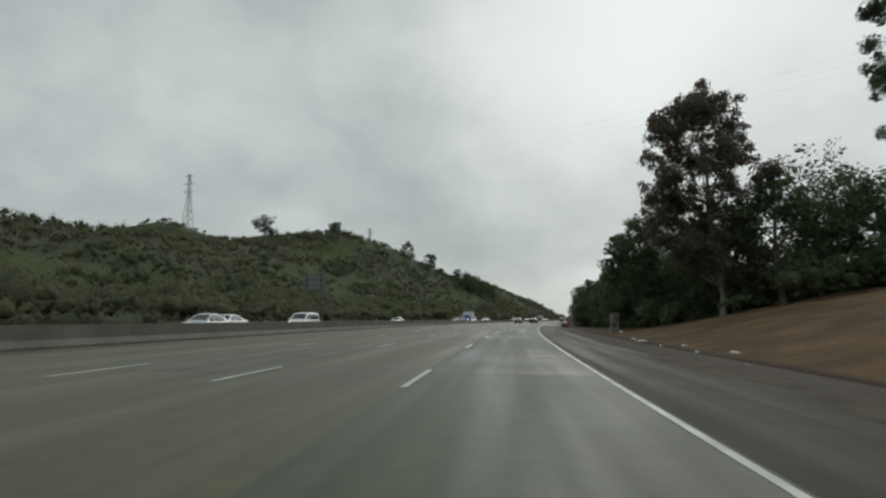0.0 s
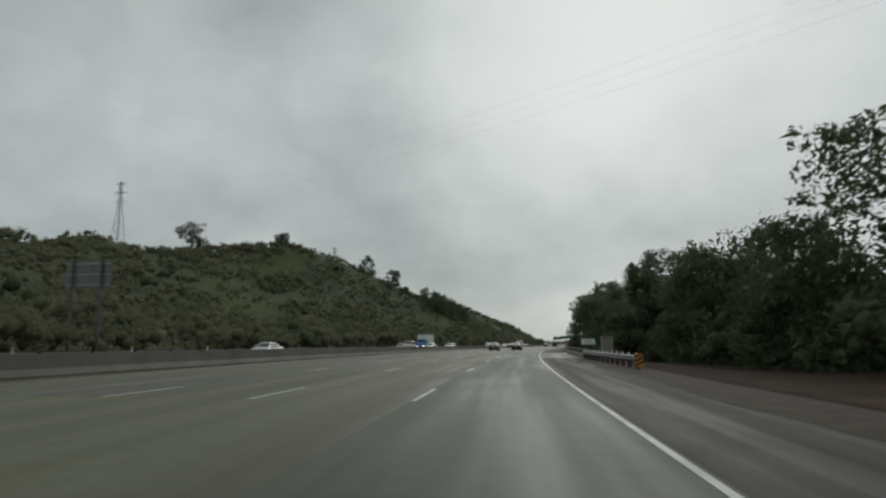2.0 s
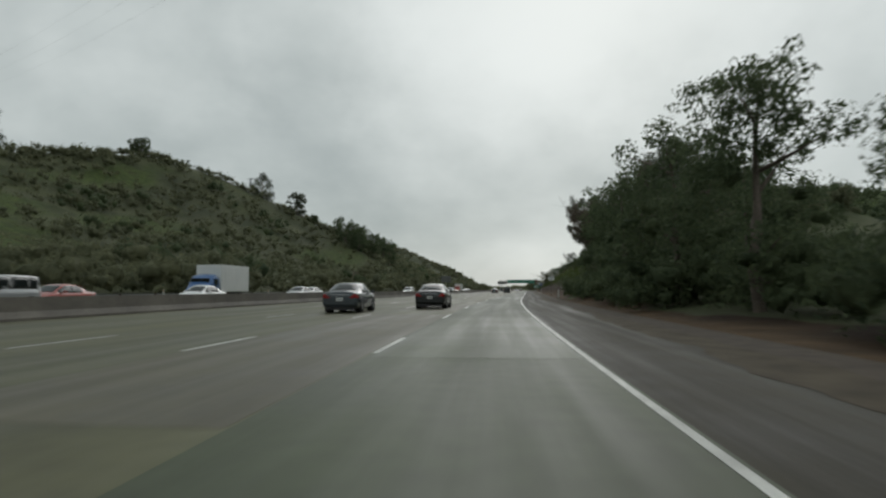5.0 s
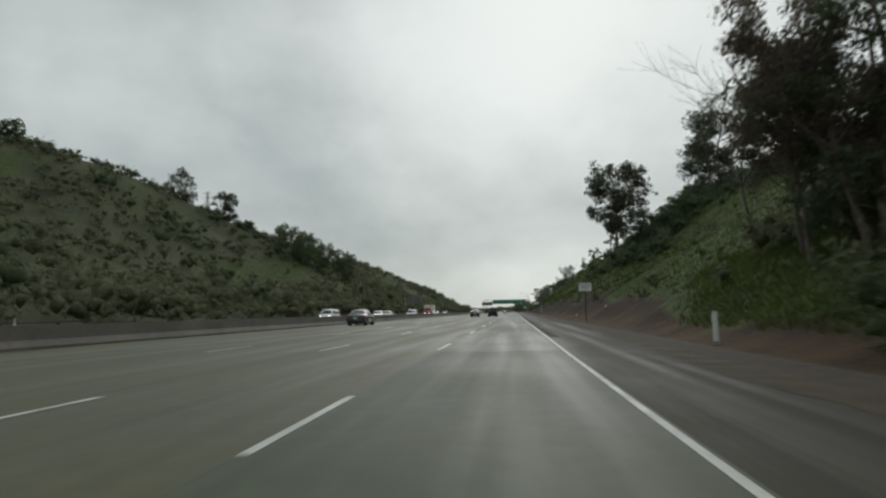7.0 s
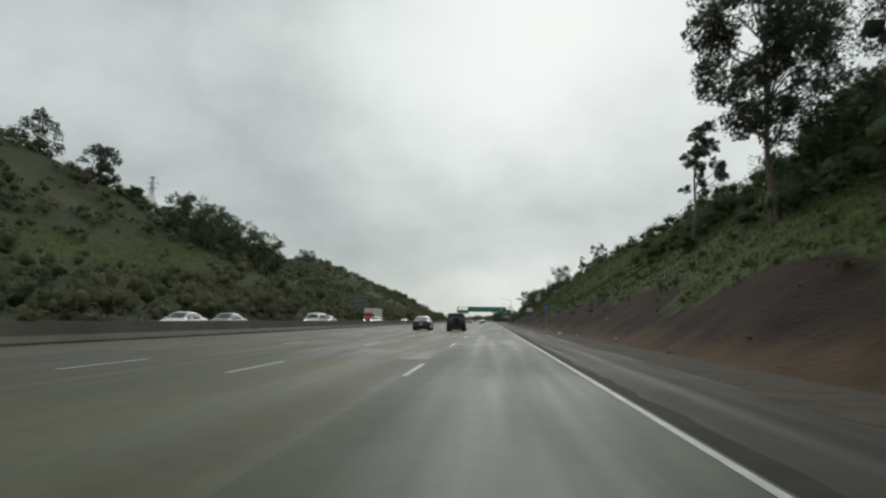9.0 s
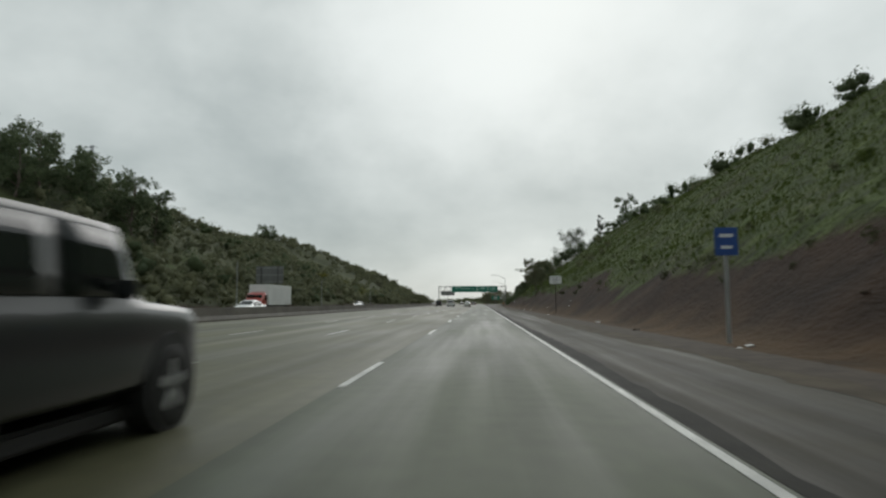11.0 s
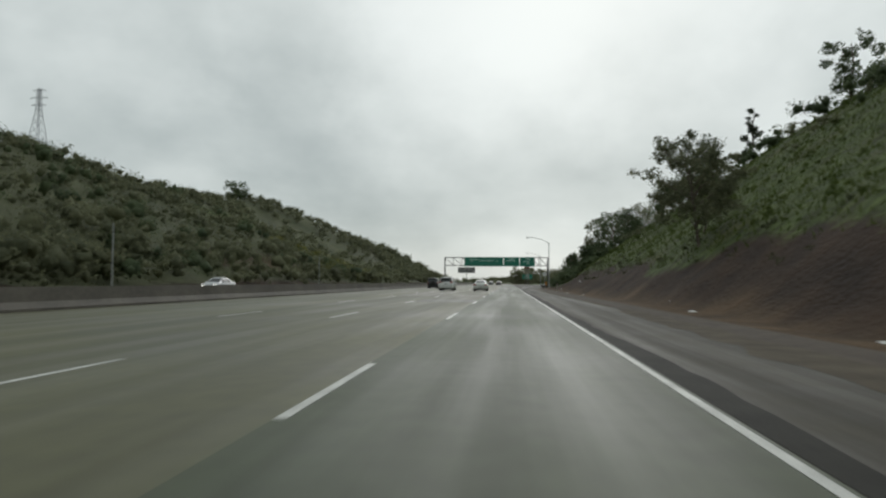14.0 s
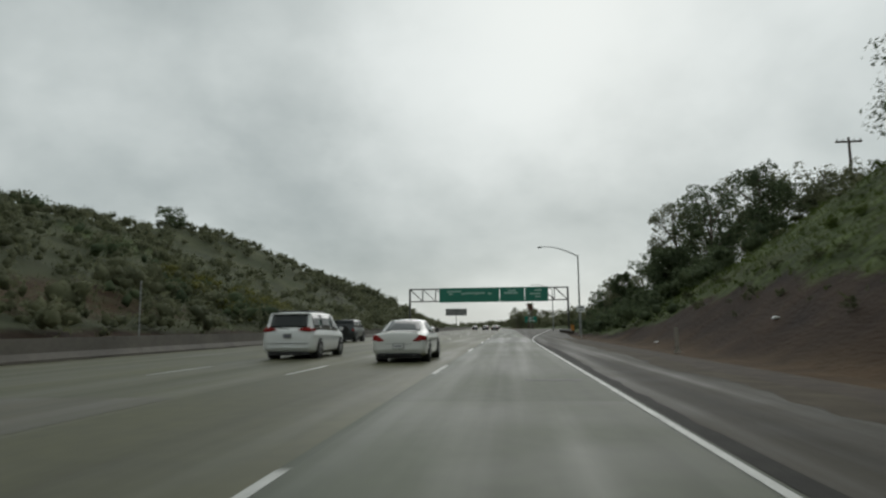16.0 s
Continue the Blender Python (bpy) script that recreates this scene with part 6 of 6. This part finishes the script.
def wheel(parent, x, y, r, w):
    side = 1 if x > 0 else -1
    hub = new("wheel")
    hub.parent = parent
    hub.location = (x, y, r)
    t = np.linspace(0, 2 * math.pi, 21)[:-1]
    rings = [(r * 0.62, 0.0), (r * 0.92, 0.0), (r, 0.03), (r, w - 0.03), (r * 0.92, w), (r * 0.62, w)]
    v = np.concatenate([np.stack([np.full(20, -side * off), q * np.cos(t), q * np.sin(t)], -1) for q, off in rings])
    i, j = np.meshgrid(np.arange(5), np.arange(20), indexing="ij")
    a, b = i * 20 + j, i * 20 + (j + 1) % 20
    piece("tyre", raw_mesh("tyre", v, np.stack([a, b, b + 20, a + 20], -1).reshape(-1, 4), M["tyre"], True), hub)
    bm = bmesh.new()
    bmesh.ops.create_cone(bm, cap_ends=True, segments=20, radius1=r * 0.62, radius2=r * 0.62, depth=0.02, matrix=Matrix.Translation((-side * 0.04, 0, 0)) @ Euler((0, radians(90), 0)).to_matrix().to_4x4())
    for k in range(5):
        m = Euler((k * 2 * math.pi / 5, 0, 0)).to_matrix().to_4x4() @ Matrix.Translation((-side * 0.02, 0, r * 0.32)) @ Matrix.Diagonal((0.03, 0.09, r * 0.58, 1))
        bmesh.ops.create_cube(bm, size=1.0, matrix=m)
    part("rim", bm, M["alloy"], hub)


# body tables: along, half width, sill, shoulder height, half width of the roof, height of the roof (or of the bonnet and boot)
BODY = {
    "van": ((-2.52, 0.78, 0.46, 0.84, 0.60, 0.92), (-2.50, 0.88, 0.38, 0.95, 0.74, 1.02), (-2.46, 0.93, 0.32, 1.00, 0.80, 1.07), (-2.40, 0.955, 0.28, 1.03, 0.83, 1.14), (-2.28, 0.97, 0.25, 1.04, 0.82, 1.45),
            (-2.16, 0.975, 0.23, 1.04, 0.79, 1.68), (-1.95, 0.98, 0.22, 1.04, 0.775, 1.735), (-1.0, 0.985, 0.20, 1.03, 0.78, 1.76), (0.2, 0.985, 0.20, 1.01, 0.78, 1.745), (0.75, 0.98, 0.20, 1.00, 0.77, 1.66),
            (1.3, 0.975, 0.20, 0.99, 0.78, 1.36), (1.75, 0.965, 0.20, 0.97, 0.80, 1.08), (2.1, 0.92, 0.22, 0.88, 0.74, 0.95), (2.42, 0.78, 0.30, 0.70, 0.55, 0.75), (2.5, 0.64, 0.36, 0.58, 0.45, 0.62)),
    "coupe": ((-2.45, 0.72, 0.42, 0.80, 0.55, 0.86), (-2.42, 0.81, 0.34, 0.87, 0.64, 0.93), (-2.32, 0.865, 0.26, 0.90, 0.68, 0.965), (-2.0, 0.89, 0.21, 0.915, 0.70, 0.985), (-1.62, 0.895, 0.19, 0.92, 0.70, 1.00),
              (-1.2, 0.895, 0.18, 0.915, 0.64, 1.20), (-0.78, 0.895, 0.18, 0.91, 0.59, 1.355), (-0.2, 0.895, 0.18, 0.905, 0.575, 1.40), (0.25, 0.89, 0.18, 0.90, 0.59, 1.365), (0.7, 0.89, 0.18, 0.90, 0.64, 1.17),
              (1.1, 0.885, 0.18, 0.895, 0.70, 0.985), (1.6, 0.865, 0.19, 0.86, 0.68, 0.92), (2.1, 0.80, 0.21, 0.75, 0.58, 0.80), (2.38, 0.68, 0.28, 0.64, 0.48, 0.67), (2.45, 0.56, 0.34, 0.55, 0.40, 0.58)),
    "sedan": ((-2.36, 0.72, 0.44, 0.86, 0.56, 0.92), (-2.33, 0.82, 0.36, 0.93, 0.64, 0.99), (-2.24, 0.875, 0.28, 0.965, 0.68, 1.03), (-1.95, 0.90, 0.21, 0.97, 0.70, 1.05), (-1.7, 0.91, 0.19, 0.965, 0.70, 1.07),
              (-1.2, 0.915, 0.18, 0.955, 0.66, 1.29), (-0.75, 0.915, 0.18, 0.95, 0.61, 1.43), (-0.1, 0.915, 0.18, 0.94, 0.60, 1.475), (0.4, 0.91, 0.18, 0.94, 0.61, 1.43), (0.9, 0.905, 0.18, 0.935, 0.66, 1.20),
              (1.35, 0.90, 0.18, 0.92, 0.72, 1.00), (1.8, 0.87, 0.20, 0.85, 0.66, 0.91), (2.15, 0.80, 0.22, 0.75, 0.58, 0.79), (2.3, 0.68, 0.30, 0.64, 0.48, 0.67), (2.36, 0.56, 0.36, 0.56, 0.40, 0.59)),
    "suv": ((-2.03, 0.84, 0.52, 1.05, 0.72, 1.12), (-2.0, 0.89, 0.44, 1.13, 0.80, 1.22), (-1.96, 0.905, 0.42, 1.15, 0.82, 1.45), (-1.92, 0.91, 0.40, 1.15, 0.81, 1.72), (-1.8, 0.915, 0.39, 1.15, 0.80, 1.79),
            (-0.8, 0.92, 0.38, 1.15, 0.80, 1.82), (0.3, 0.92, 0.38, 1.15, 0.80, 1.80), (0.55, 0.92, 0.38, 1.15, 0.80, 1.72), (0.85, 0.915, 0.38, 1.14, 0.80, 1.22), (1.2, 0.90, 0.38, 1.12, 0.78, 1.17),
            (1.8, 0.87, 0.40, 1.08, 0.74, 1.12), (2.0, 0.82, 0.46, 1.00, 0.68, 1.04), (2.05, 0.76, 0.52, 0.94, 0.62, 0.98)),
}
# where the glass lies, by row of the table: rear window, windscreen, side windows
GLASS = {"van": ((3.05, 5.15), (9.2, 10.95), ((5.45, 6.85), (6.9, 8.05), (8.1, 10.1))), "coupe": ((4.1, 6.0), (8.2, 9.95), ((5.75, 6.45), (6.5, 9.2))),
         "sedan": ((4.15, 5.95), (8.25, 9.95), ((5.35, 5.8), (5.85, 7.0), (7.05, 9.2))), "suv": ((2.1, 3.3), (7.05, 7.95), ((3.95, 4.5), (4.55, 5.4), (5.45, 7.4)))}
CAR_SIZE = {"van": (0.985, 1.02, 0.345, (-1.55, 1.48), 1.62), "coupe": (0.895, 0.92, 0.32, (-1.36, 1.36), 0.92), "sedan": (0.915, 0.94, 0.325, (-1.36, 1.34), 1.1), "suv": (0.92, 1.15, 0.39, (-1.35, 1.3), 0.72)}


def table_row(tab, u):
    """A smooth reading between the rows of a body table."""
    tab = np.asarray(tab)
    k = int(min(max(math.floor(u), 0), len(tab) - 2))
    t = u - k
    p0, p1, p2, p3 = tab[max(k - 1, 0)], tab[k], tab[k + 1], tab[min(k + 2, len(tab) - 1)]
    return 0.5 * (2 * p1 + (p2 - p0) * t + (2 * p0 - 5 * p1 + 4 * p2 - p3) * t * t + (3 * p1 - p0 - 3 * p2 + p3) * t ** 3)


def side_point(row, q):
    """A place on the right side between the shoulder (q 0) and the roof's edge (q 1)."""
    y, w, zs, zb, wt, zt = row
    return Vector((0.94 * w + (wt - 0.94 * w) * q, y, zb + (zt - 0.035 - zb) * q + 0.0))


def top_point(row, s):
    """A place on the roof, bonnet or boot; s from -1 to 1 across."""
    y, w, zs, zb, wt, zt = row
    return Vector((s * wt, y, zt + 0.02 - 0.055 * abs(s) ** 3.5))


def body_ring(row):
    y, w, zs, zb, wt, zt = row
    h = zb - zs
    half = [(0.0, zs), (0.8 * w, zs), (0.925 * w, zs + 0.03), (0.975 * w, zs + 0.12 * h), (0.995 * w, zs + 0.34 * h), (w, zs + 0.55 * h), (0.992 * w, zs + 0.76 * h), (0.97 * w, zs + 0.92 * h)]
    half += [tuple(side_point(row, q).xz) for q in (0.0, 0.3, 0.6, 0.9, 1.0)]
    half += [tuple(top_point(row, v).xz) for v in (0.94, 0.8, 0.5)]
    return [(x, y, z) for x, z in half] + [(0.0, y, zt + 0.02)] + [(-x, y, z) for x, z in half[:0:-1]]


def skin(name, grid, mat, parent, proud=0.007):
    """A thin curved panel over a grid of places, a little proud of the body."""
    bm = bmesh.new()
    n, m = len(grid), len(grid[0])
    vs = [[bm.verts.new(p) for p in line] for line in grid]
    for a in range(n - 1):
        for b in range(m - 1):
            bm.faces.new((vs[a][b], vs[a + 1][b], vs[a + 1][b + 1], vs[a][b + 1]))
    bm.normal_update()
    mid_p = sum((v.co for v in bm.verts), Vector()) / len(bm.verts)
    out = Vector((mid_p.x * 1.6, 0, mid_p.z - 0.7)) + Vector((0, mid_p.y * 0.3, 0))
    if sum(f.normal.dot(out) for f in bm.faces) < 0:
        bmesh.ops.reverse_faces(bm, faces=bm.faces)
        bm.normal_update()
    for v in bm.verts:
        v.co += v.normal * proud
    bmesh.ops.solidify(bm, geom=bm.faces[:], thickness=0.012)
    return part(name, bm, mat, parent, smooth=True)


def car(name, label, paint, y, lat, kind="sedan", away=True, group="cars on the freeway", lit=True, detail=True):
    """A car on its wheels; it faces ahead along the road, or back along it."""
    turn = heading(y) + (0 if away else 180)
    c = thing(name, label, "car", group, pose(*at(y, lat, 0.008), 0, 0, turn))
    P = M[paint]
    st = BODY[kind]
    hw, belt, wr, axles, y_mirror = CAR_SIZE[kind]
    step = 4 if detail else 2
    rings = [body_ring(table_row(st, u)) for u in np.linspace(0, len(st) - 1, (len(st) - 1) * step + 1)]
    k = len(rings[0])
    bm = bmesh.new()
    vs = [[bm.verts.new(p) for p in ring] for ring in rings]
    for a, b in zip(vs, vs[1:]):
        for n in range(k):
            bm.faces.new((a[n], a[(n + 1) % k], b[(n + 1) % k], b[n]))
    bm.faces.new(vs[0][::-1])
    bm.faces.new(vs[-1])
    bmesh.ops.recalc_face_normals(bm, faces=bm.faces)
    part("body", bm, P, c, smooth=True)
    g = M["car_glass"]
    rear, front, sides = GLASS[kind]
    across = np.linspace(-0.86, 0.86, 7)
    skin("rear_window", [[top_point(table_row(st, u), v) for v in across] for u in np.linspace(*rear, 7)], M["sky_pale_glass"] if kind == "coupe" else g, c)
    skin("windscreen", [[top_point(table_row(st, u), v) for v in across] for u in np.linspace(*front, 7)], g, c)
    grid = [[side_point(table_row(st, u), q) for q in (0.05, 0.35, 0.65, 0.91)] for u in np.linspace(sides[0][0] - 0.06, sides[-1][1] + 0.06, 16)]
    skin("window_trim", grid, M["trim_black"], c, 0.003)
    skin("window_trim", [[Vector((-p.x, p.y, p.z)) for p in line] for line in grid], M["trim_black"], c, 0.003)
    for u0, u1 in sides:
        grid = [[side_point(table_row(st, u), q) for q in (0.06, 0.35, 0.65, 0.9)] for u in np.linspace(u0, u1, 8)]
        skin("side_window", grid, g, c)
        skin("side_window", [[Vector((-p.x, p.y, p.z)) for p in line] for line in grid], g, c)
    for sx in (-1, 1):
        for ya in axles:
            bm = bmesh.new()
            bmesh.ops.create_cone(bm, cap_ends=True, segments=24, radius1=wr + 0.06, radius2=wr + 0.06, depth=0.3, matrix=Matrix.Translation((sx * (hw - 0.152), ya, wr + 0.03)) @ Euler((0, radians(90), 0)).to_matrix().to_4x4())
            part("wheel_arch", bm, M["trim_black"], c)
            wheel(c, sx * (hw + 0.012), ya, wr, 0.21)
        # lamps, mirrors, handles
        yb = st[1][0]
        if kind == "van":
            wrapped_lamp(c, sx, [(0.40, 1.09), (0.62, 1.03), (0.99, 1.02), (0.99, 1.12), (0.80, 1.19), (0.60, 1.17)], [(-2.54, 0.85), (-2.52, 1.0), (-2.49, 1.0), (-2.41, 1.0), (-2.2, 0.75), (-1.95, 0.3)], [(p[0], p[1]) for p in st], M["tail_red"], label="red tail lamp")
        elif kind == "suv":
            box_part("tail_lamp", sx * 0.80 - 0.07, -2.07, 0.86, sx * 0.80 + 0.07, -1.98, 1.08, M["tail_red"], c, 0.02)
        else:
            zc = belt - 0.13
            wrapped_lamp(c, sx, [(0.46, zc - 0.10), (0.70, zc - 0.11), (0.93, zc - 0.085), (0.93, zc + 0.05), (0.80, zc + 0.10), (0.66, zc + 0.085)], [(st[0][0] - 0.02, 0.85), (st[0][0], 1.0), (st[1][0], 1.0), (st[2][0], 1.0), (st[2][0] + 0.16, 0.5)], [(p[0], p[1]) for p in st], M["tail_red"])
        yf = st[-2][0]
        box_part("headlamp", min(sx * 0.45, sx * 0.74), yf - 0.22, belt - 0.32, max(sx * 0.45, sx * 0.74), yf + 0.03, belt - 0.2, M["lamp_on"] if lit and not away else M["lens"], c, 0.03)
        wide = 0.11 if kind == "coupe" else 0.16
        box_part("mirror", min(sx * (hw - 0.04), sx * (hw + wide)), y_mirror - 0.42, belt + 0.02, max(sx * (hw - 0.04), sx * (hw + wide)), y_mirror - 0.30, belt + 0.16, P if kind != "coupe" else M["trim_black"], c, 0.03)
        if detail:
            for yh in (0.15, -0.85) if kind != "coupe" else (-0.1,):
                box_part("door_handle", sx * (hw - 0.005) - 0.015, yh - 0.09, belt - 0.18, sx * (hw - 0.005) + 0.015, yh + 0.09, belt - 0.15, P, c, 0.006)
    y0 = st[0][0]
    box_part("rear_bumper", -hw * 0.86, y0 - 0.035, 0.31, hw * 0.86, y0 + 0.32, 0.60, P, c, 0.11)
    box_part("underbody", -hw * 0.8, y0 + 0.12, 0.14, hw * 0.8, -y0 - 0.25, 0.30, M["trim_black"], c, 0.03)
    zp = 0.66 if kind in ("coupe", "sedan") else 0.86
    yp = y0 - (0.045 if kind in ("coupe", "sedan") else 0.03)
    if kind == "coupe":
        zp = 0.53
    pl = box_part("number_plate", -0.16, yp - 0.012, zp - 0.08, 0.16, yp + 0.05, zp + 0.08, M["plate_dark"] if kind == "van" else M["plate"], c, 0.008)
    box_part("bar_of_writing", -0.11, yp - 0.016, zp - 0.02, 0.11, yp - 0.0125, zp + 0.015, M["plate_ink"], pl)
    if kind == "coupe":
        box_part("plate_frame", -0.19, yp - 0.006, zp - 0.105, 0.19, yp + 0.05, zp + 0.10, M["steel_grey"], c, 0.01)
        box_part("boot_spoiler", -0.62, -2.30, 0.985, 0.62, -2.16, 1.01, P, c, 0.012)
        for sx in (-1, 1):
            box_part("spoiler_foot", sx * 0.5 - 0.04, -2.26, 0.94, sx * 0.5 + 0.04, -2.18, 0.99, P, c, 0.01)
            bm = bmesh.new()
            bar(bm, (sx * 0.5, y0 - 0.06, 0.27), (sx * 0.5, y0 + 0.3, 0.27), 0.05, 10)
            part("exhaust", bm, M["steel_dark"], c)
        box_part("bumper_underside", -0.7, y0 - 0.01, 0.24, 0.7, y0 + 0.25, 0.30, M["trim_black"], c, 0.02)
        box_part("boot_seam", -0.5, y0 - 0.006, 0.60, 0.5, y0 + 0.02, 0.606, M["trim_black"], c)
    if kind == "sedan":
        box_part("chrome_strip", -0.46, y0 - 0.012, 0.87, 0.46, y0 + 0.02, 0.895, M["alloy"], c, 0.006)
    if kind == "van":
        for sx in (-1, 1):
            bm = bmesh.new()
            bar(bm, (sx * 0.62, -1.9, 1.80), (sx * 0.62, 0.2, 1.80), 0.022, 8)
            for yy in (-1.9, -0.9, 0.2):
                bar(bm, (sx * 0.62, yy, 1.70), (sx * 0.62, yy, 1.80), 0.02, 6)
            part("roof_rail", bm, M["trim_black"], c)
        for yy in (-1.5, -0.5):
            part("cross_bar", bar(bmesh.new(), (-0.62, yy, 1.80), (0.62, yy, 1.80), 0.02, 8), M["trim_black"], c)
        box_part("rear_spoiler", -0.72, -2.28, 1.66, 0.72, -2.02, 1.72, P, c, 0.02)
        box_part("bumper_seam", -0.8, y0 - 0.039, 0.575, 0.8, y0 - 0.02, 0.59, M["trim_black"], c)
        bm = bmesh.new()
        bar(bm, (0.05, -2.435, 1.10), (-0.4, -2.41, 1.16), 0.012, 6)
        part("rear_wiper", bm, M["trim_black"], c)
    if kind == "suv":
        bm = bmesh.new()
        bmesh.ops.create_cone(bm, cap_ends=True, segments=24, radius1=0.36, radius2=0.36, depth=0.22, matrix=Matrix.Translation((0.1, -2.18, 0.98)) @ Euler((radians(90), 0, 0)).to_matrix().to_4x4())
        part("spare_wheel", bm, M["tyre"], c)
    return c


def box_truck(y, lat, label, cab, away=False, length=6.0):
    t = thing("box_truck", label, "truck", "traffic beyond the median", pose(*at(y, lat, 0.008), 0, 0, heading(y) + (0 if away else 180)))
    box_part("cargo_box", -1.2, -length / 2 - 1, 0.95, 1.2, length / 2 - 1, 3.4, M["box_white"], t, 0.04)
    for k in range(9):
        yy = -length / 2 - 0.9 + k * (length - 0.2) / 8
        for sx in (-1, 1):
            box_part("box_rib", sx * 1.205 - 0.012, yy - 0.03, 1.0, sx * 1.205 + 0.012, yy + 0.03, 3.35, M["box_white"], t)
    loft([(length / 2 - 0.95, 1.05, 0.5, 2.3), (length / 2 - 0.4, 1.1, 0.45, 2.5), (length / 2 + 0.2, 1.08, 0.45, 2.3), (length / 2 + 0.9, 1.02, 0.45, 1.5), (length / 2 + 1.3, 0.95, 0.5, 1.35), (length / 2 + 1.4, 0.85, 0.55, 1.2)], M[cab], "cab", t, SHELL)
    box_part("windscreen", -0.85, length / 2 + 0.45, 1.55, 0.85, length / 2 + 0.62, 2.15, M["car_glass"], t, 0.03)
    for sx in (-1, 1):
        box_part("side_window", sx * 1.06 - 0.04, length / 2 - 0.5, 1.5, sx * 1.06 + 0.04, length / 2 + 0.1, 2.1, M["car_glass"], t, 0.02)
        box_part("headlamp", sx * 0.68 - 0.14, length / 2 + 1.3, 0.8, sx * 0.68 + 0.14, length / 2 + 1.42, 0.98, M["lamp_on"], t, 0.02)
        for ya in (-length / 2 + 0.6, length / 2 + 0.35):
            wheel(t, sx * 1.14, ya, 0.46, 0.28)
    box_part("chassis", -0.5, -length / 2 - 0.9, 0.55, 0.5, length / 2 + 0.6, 0.94, M["trim_black"], t, 0.02)


# the pair just ahead and the dark off-roader
car("minivan", "white minivan with wide red tail lamps and roof rails", "pear_white", 512.4, -10.0, "van")
car("coupe", "white two-door coupe with small boot spoiler and wet paint", "cream_white", 509.6, -5.35, "coupe")
car("off_roader", "black boxy off-roader with a spare wheel", "black_car", 540.0, -15.1, "suv")
car("sedan", "dark grey four-door sedan with wet paint", "grey_car", 269.6, -16.0, "sedan")
# cars farther ahead
for y, lat, paint, kind in ((186, -5.6, "black_car", "sedan"), (179, -9.2, "grey_car", "sedan"),
                            (339, -5.5, "black_car", "suv"), (341, -9.2, "grey_car", "sedan"),
                            (690, -8.8, "black_car", "sedan"), (664, -5.4, "black_car", "sedan"), (745, -5.4, "grey_car", "sedan"), (700, -12.6, "grey_car", "sedan"), (880, -9, "silver_car", "sedan")):
    car("car", {"black_car": "black car on the wet carriageway", "grey_car": "dark grey car on the wet carriageway", "silver_car": "silver car on the wet carriageway"}[paint], paint, y, lat, kind, True, "cars far ahead", detail=False)
# traffic the other way
for y, lat, paint, kind in ((43, -23.5, "silver_car", "sedan"), (53, -27, "pear_white", "sedan"), (64, -24, "pear_white", "van"), (119, -27, "silver_car", "sedan"), (172, -24, "silver_car", "suv"), (181, -27.5, "red_car", "sedan"), (192, -24, "pear_white", "sedan"),
                            (214, -24, "silver_car", "sedan"), (228, -27.5, "pear_white", "sedan"), (318, -24.5, "pear_white", "sedan"), (326, -24.5, "grey_car", "sedan"), (300, -28, "pear_white", "van"), (352, -24, "pear_white", "van"), (372, -27.5, "silver_car", "sedan"),
                            (395, -23.8, "pear_white", "sedan"), (488, -31, "silver_car", "sedan"), (640, -24, "grey_car", "sedan"), (700, -27, "pear_white", "sedan")):
    car("car", {"silver_car": "silver car with lit headlamps beyond the barrier", "pear_white": "white car with lit headlamps beyond the barrier", "red_car": "red car with lit headlamps beyond the barrier", "grey_car": "dark grey car beyond the barrier"}[paint], paint, y, lat, kind, False, "traffic beyond the median", detail=False)
box_truck(203, -28, "box truck with blue cab and white cargo box", "blue_cab")
box_truck(413, -28, "box truck with red cab and long white cargo box", "red_car", False, 9.0)

# ---- utility pole, litter ----
up = thing("utility_pole", "wooden utility pole with one cross-arm on the slope", "utility pole", at=Matrix.Translation(spot(549, 30.6)))
ph = 18.5 - float(land(549, 30.6))
v, f = tube([(0, 0, z) for z in np.linspace(-0.8, ph, 6)], np.linspace(0.16, 0.11, 6), 8)
piece("pole", raw_mesh("pole", v, f, M["rust_post"], True), up)
box_part("cross_arm", -1.2, -0.07, ph - 0.5, 1.2, 0.07, ph - 0.34, M["rust_post"], up, 0.01)
for x in (-1.05, -0.5, 0.5, 1.05):
    box_part("insulator", x - 0.05, -0.05, ph - 0.34, x + 0.05, 0.05, ph - 0.12, M["steel_grey"], up, 0.02)

r_ = np.random.default_rng(301)
for k in range(46):
    y = r_.uniform(15, 75) if k < 14 else r_.uniform(262, 530)
    lat = r_.uniform(3.9, 7.5)
    s = r_.uniform(0.08, 0.3)
    bm = bmesh.new()
    bmesh.ops.create_icosphere(bm, subdivisions=2, radius=0.5)
    for vv in bm.verts:
        vv.co += Vector(noise.noise_vector(vv.co * 2.5 + Vector((k * 3.1, 0, 0)))) * 0.25
    bmesh.ops.scale(bm, verts=bm.verts, vec=(s * r_.uniform(0.8, 1.8), s, s * r_.uniform(0.25, 0.5)))
    me = bpy.data.meshes.new("litter")
    bm.to_mesh(me)
    bm.free()
    pale = k % 3 != 2
    me.materials.append(M["litter"] if pale else M["soil"])
    ob = new("litter" if pale else "soil_clod", me)
    ob.matrix_basis = Matrix.Translation(spot(y, lat, s * 0.1)) @ Euler((0, 0, r_.random() * 6)).to_matrix().to_4x4()
    tagged(ob, "crumpled pale litter on the soil verge" if pale else "clod of brown soil on the verge", "litter" if pale else "clod", "litter on the verge" if pale else "clods on the verge")
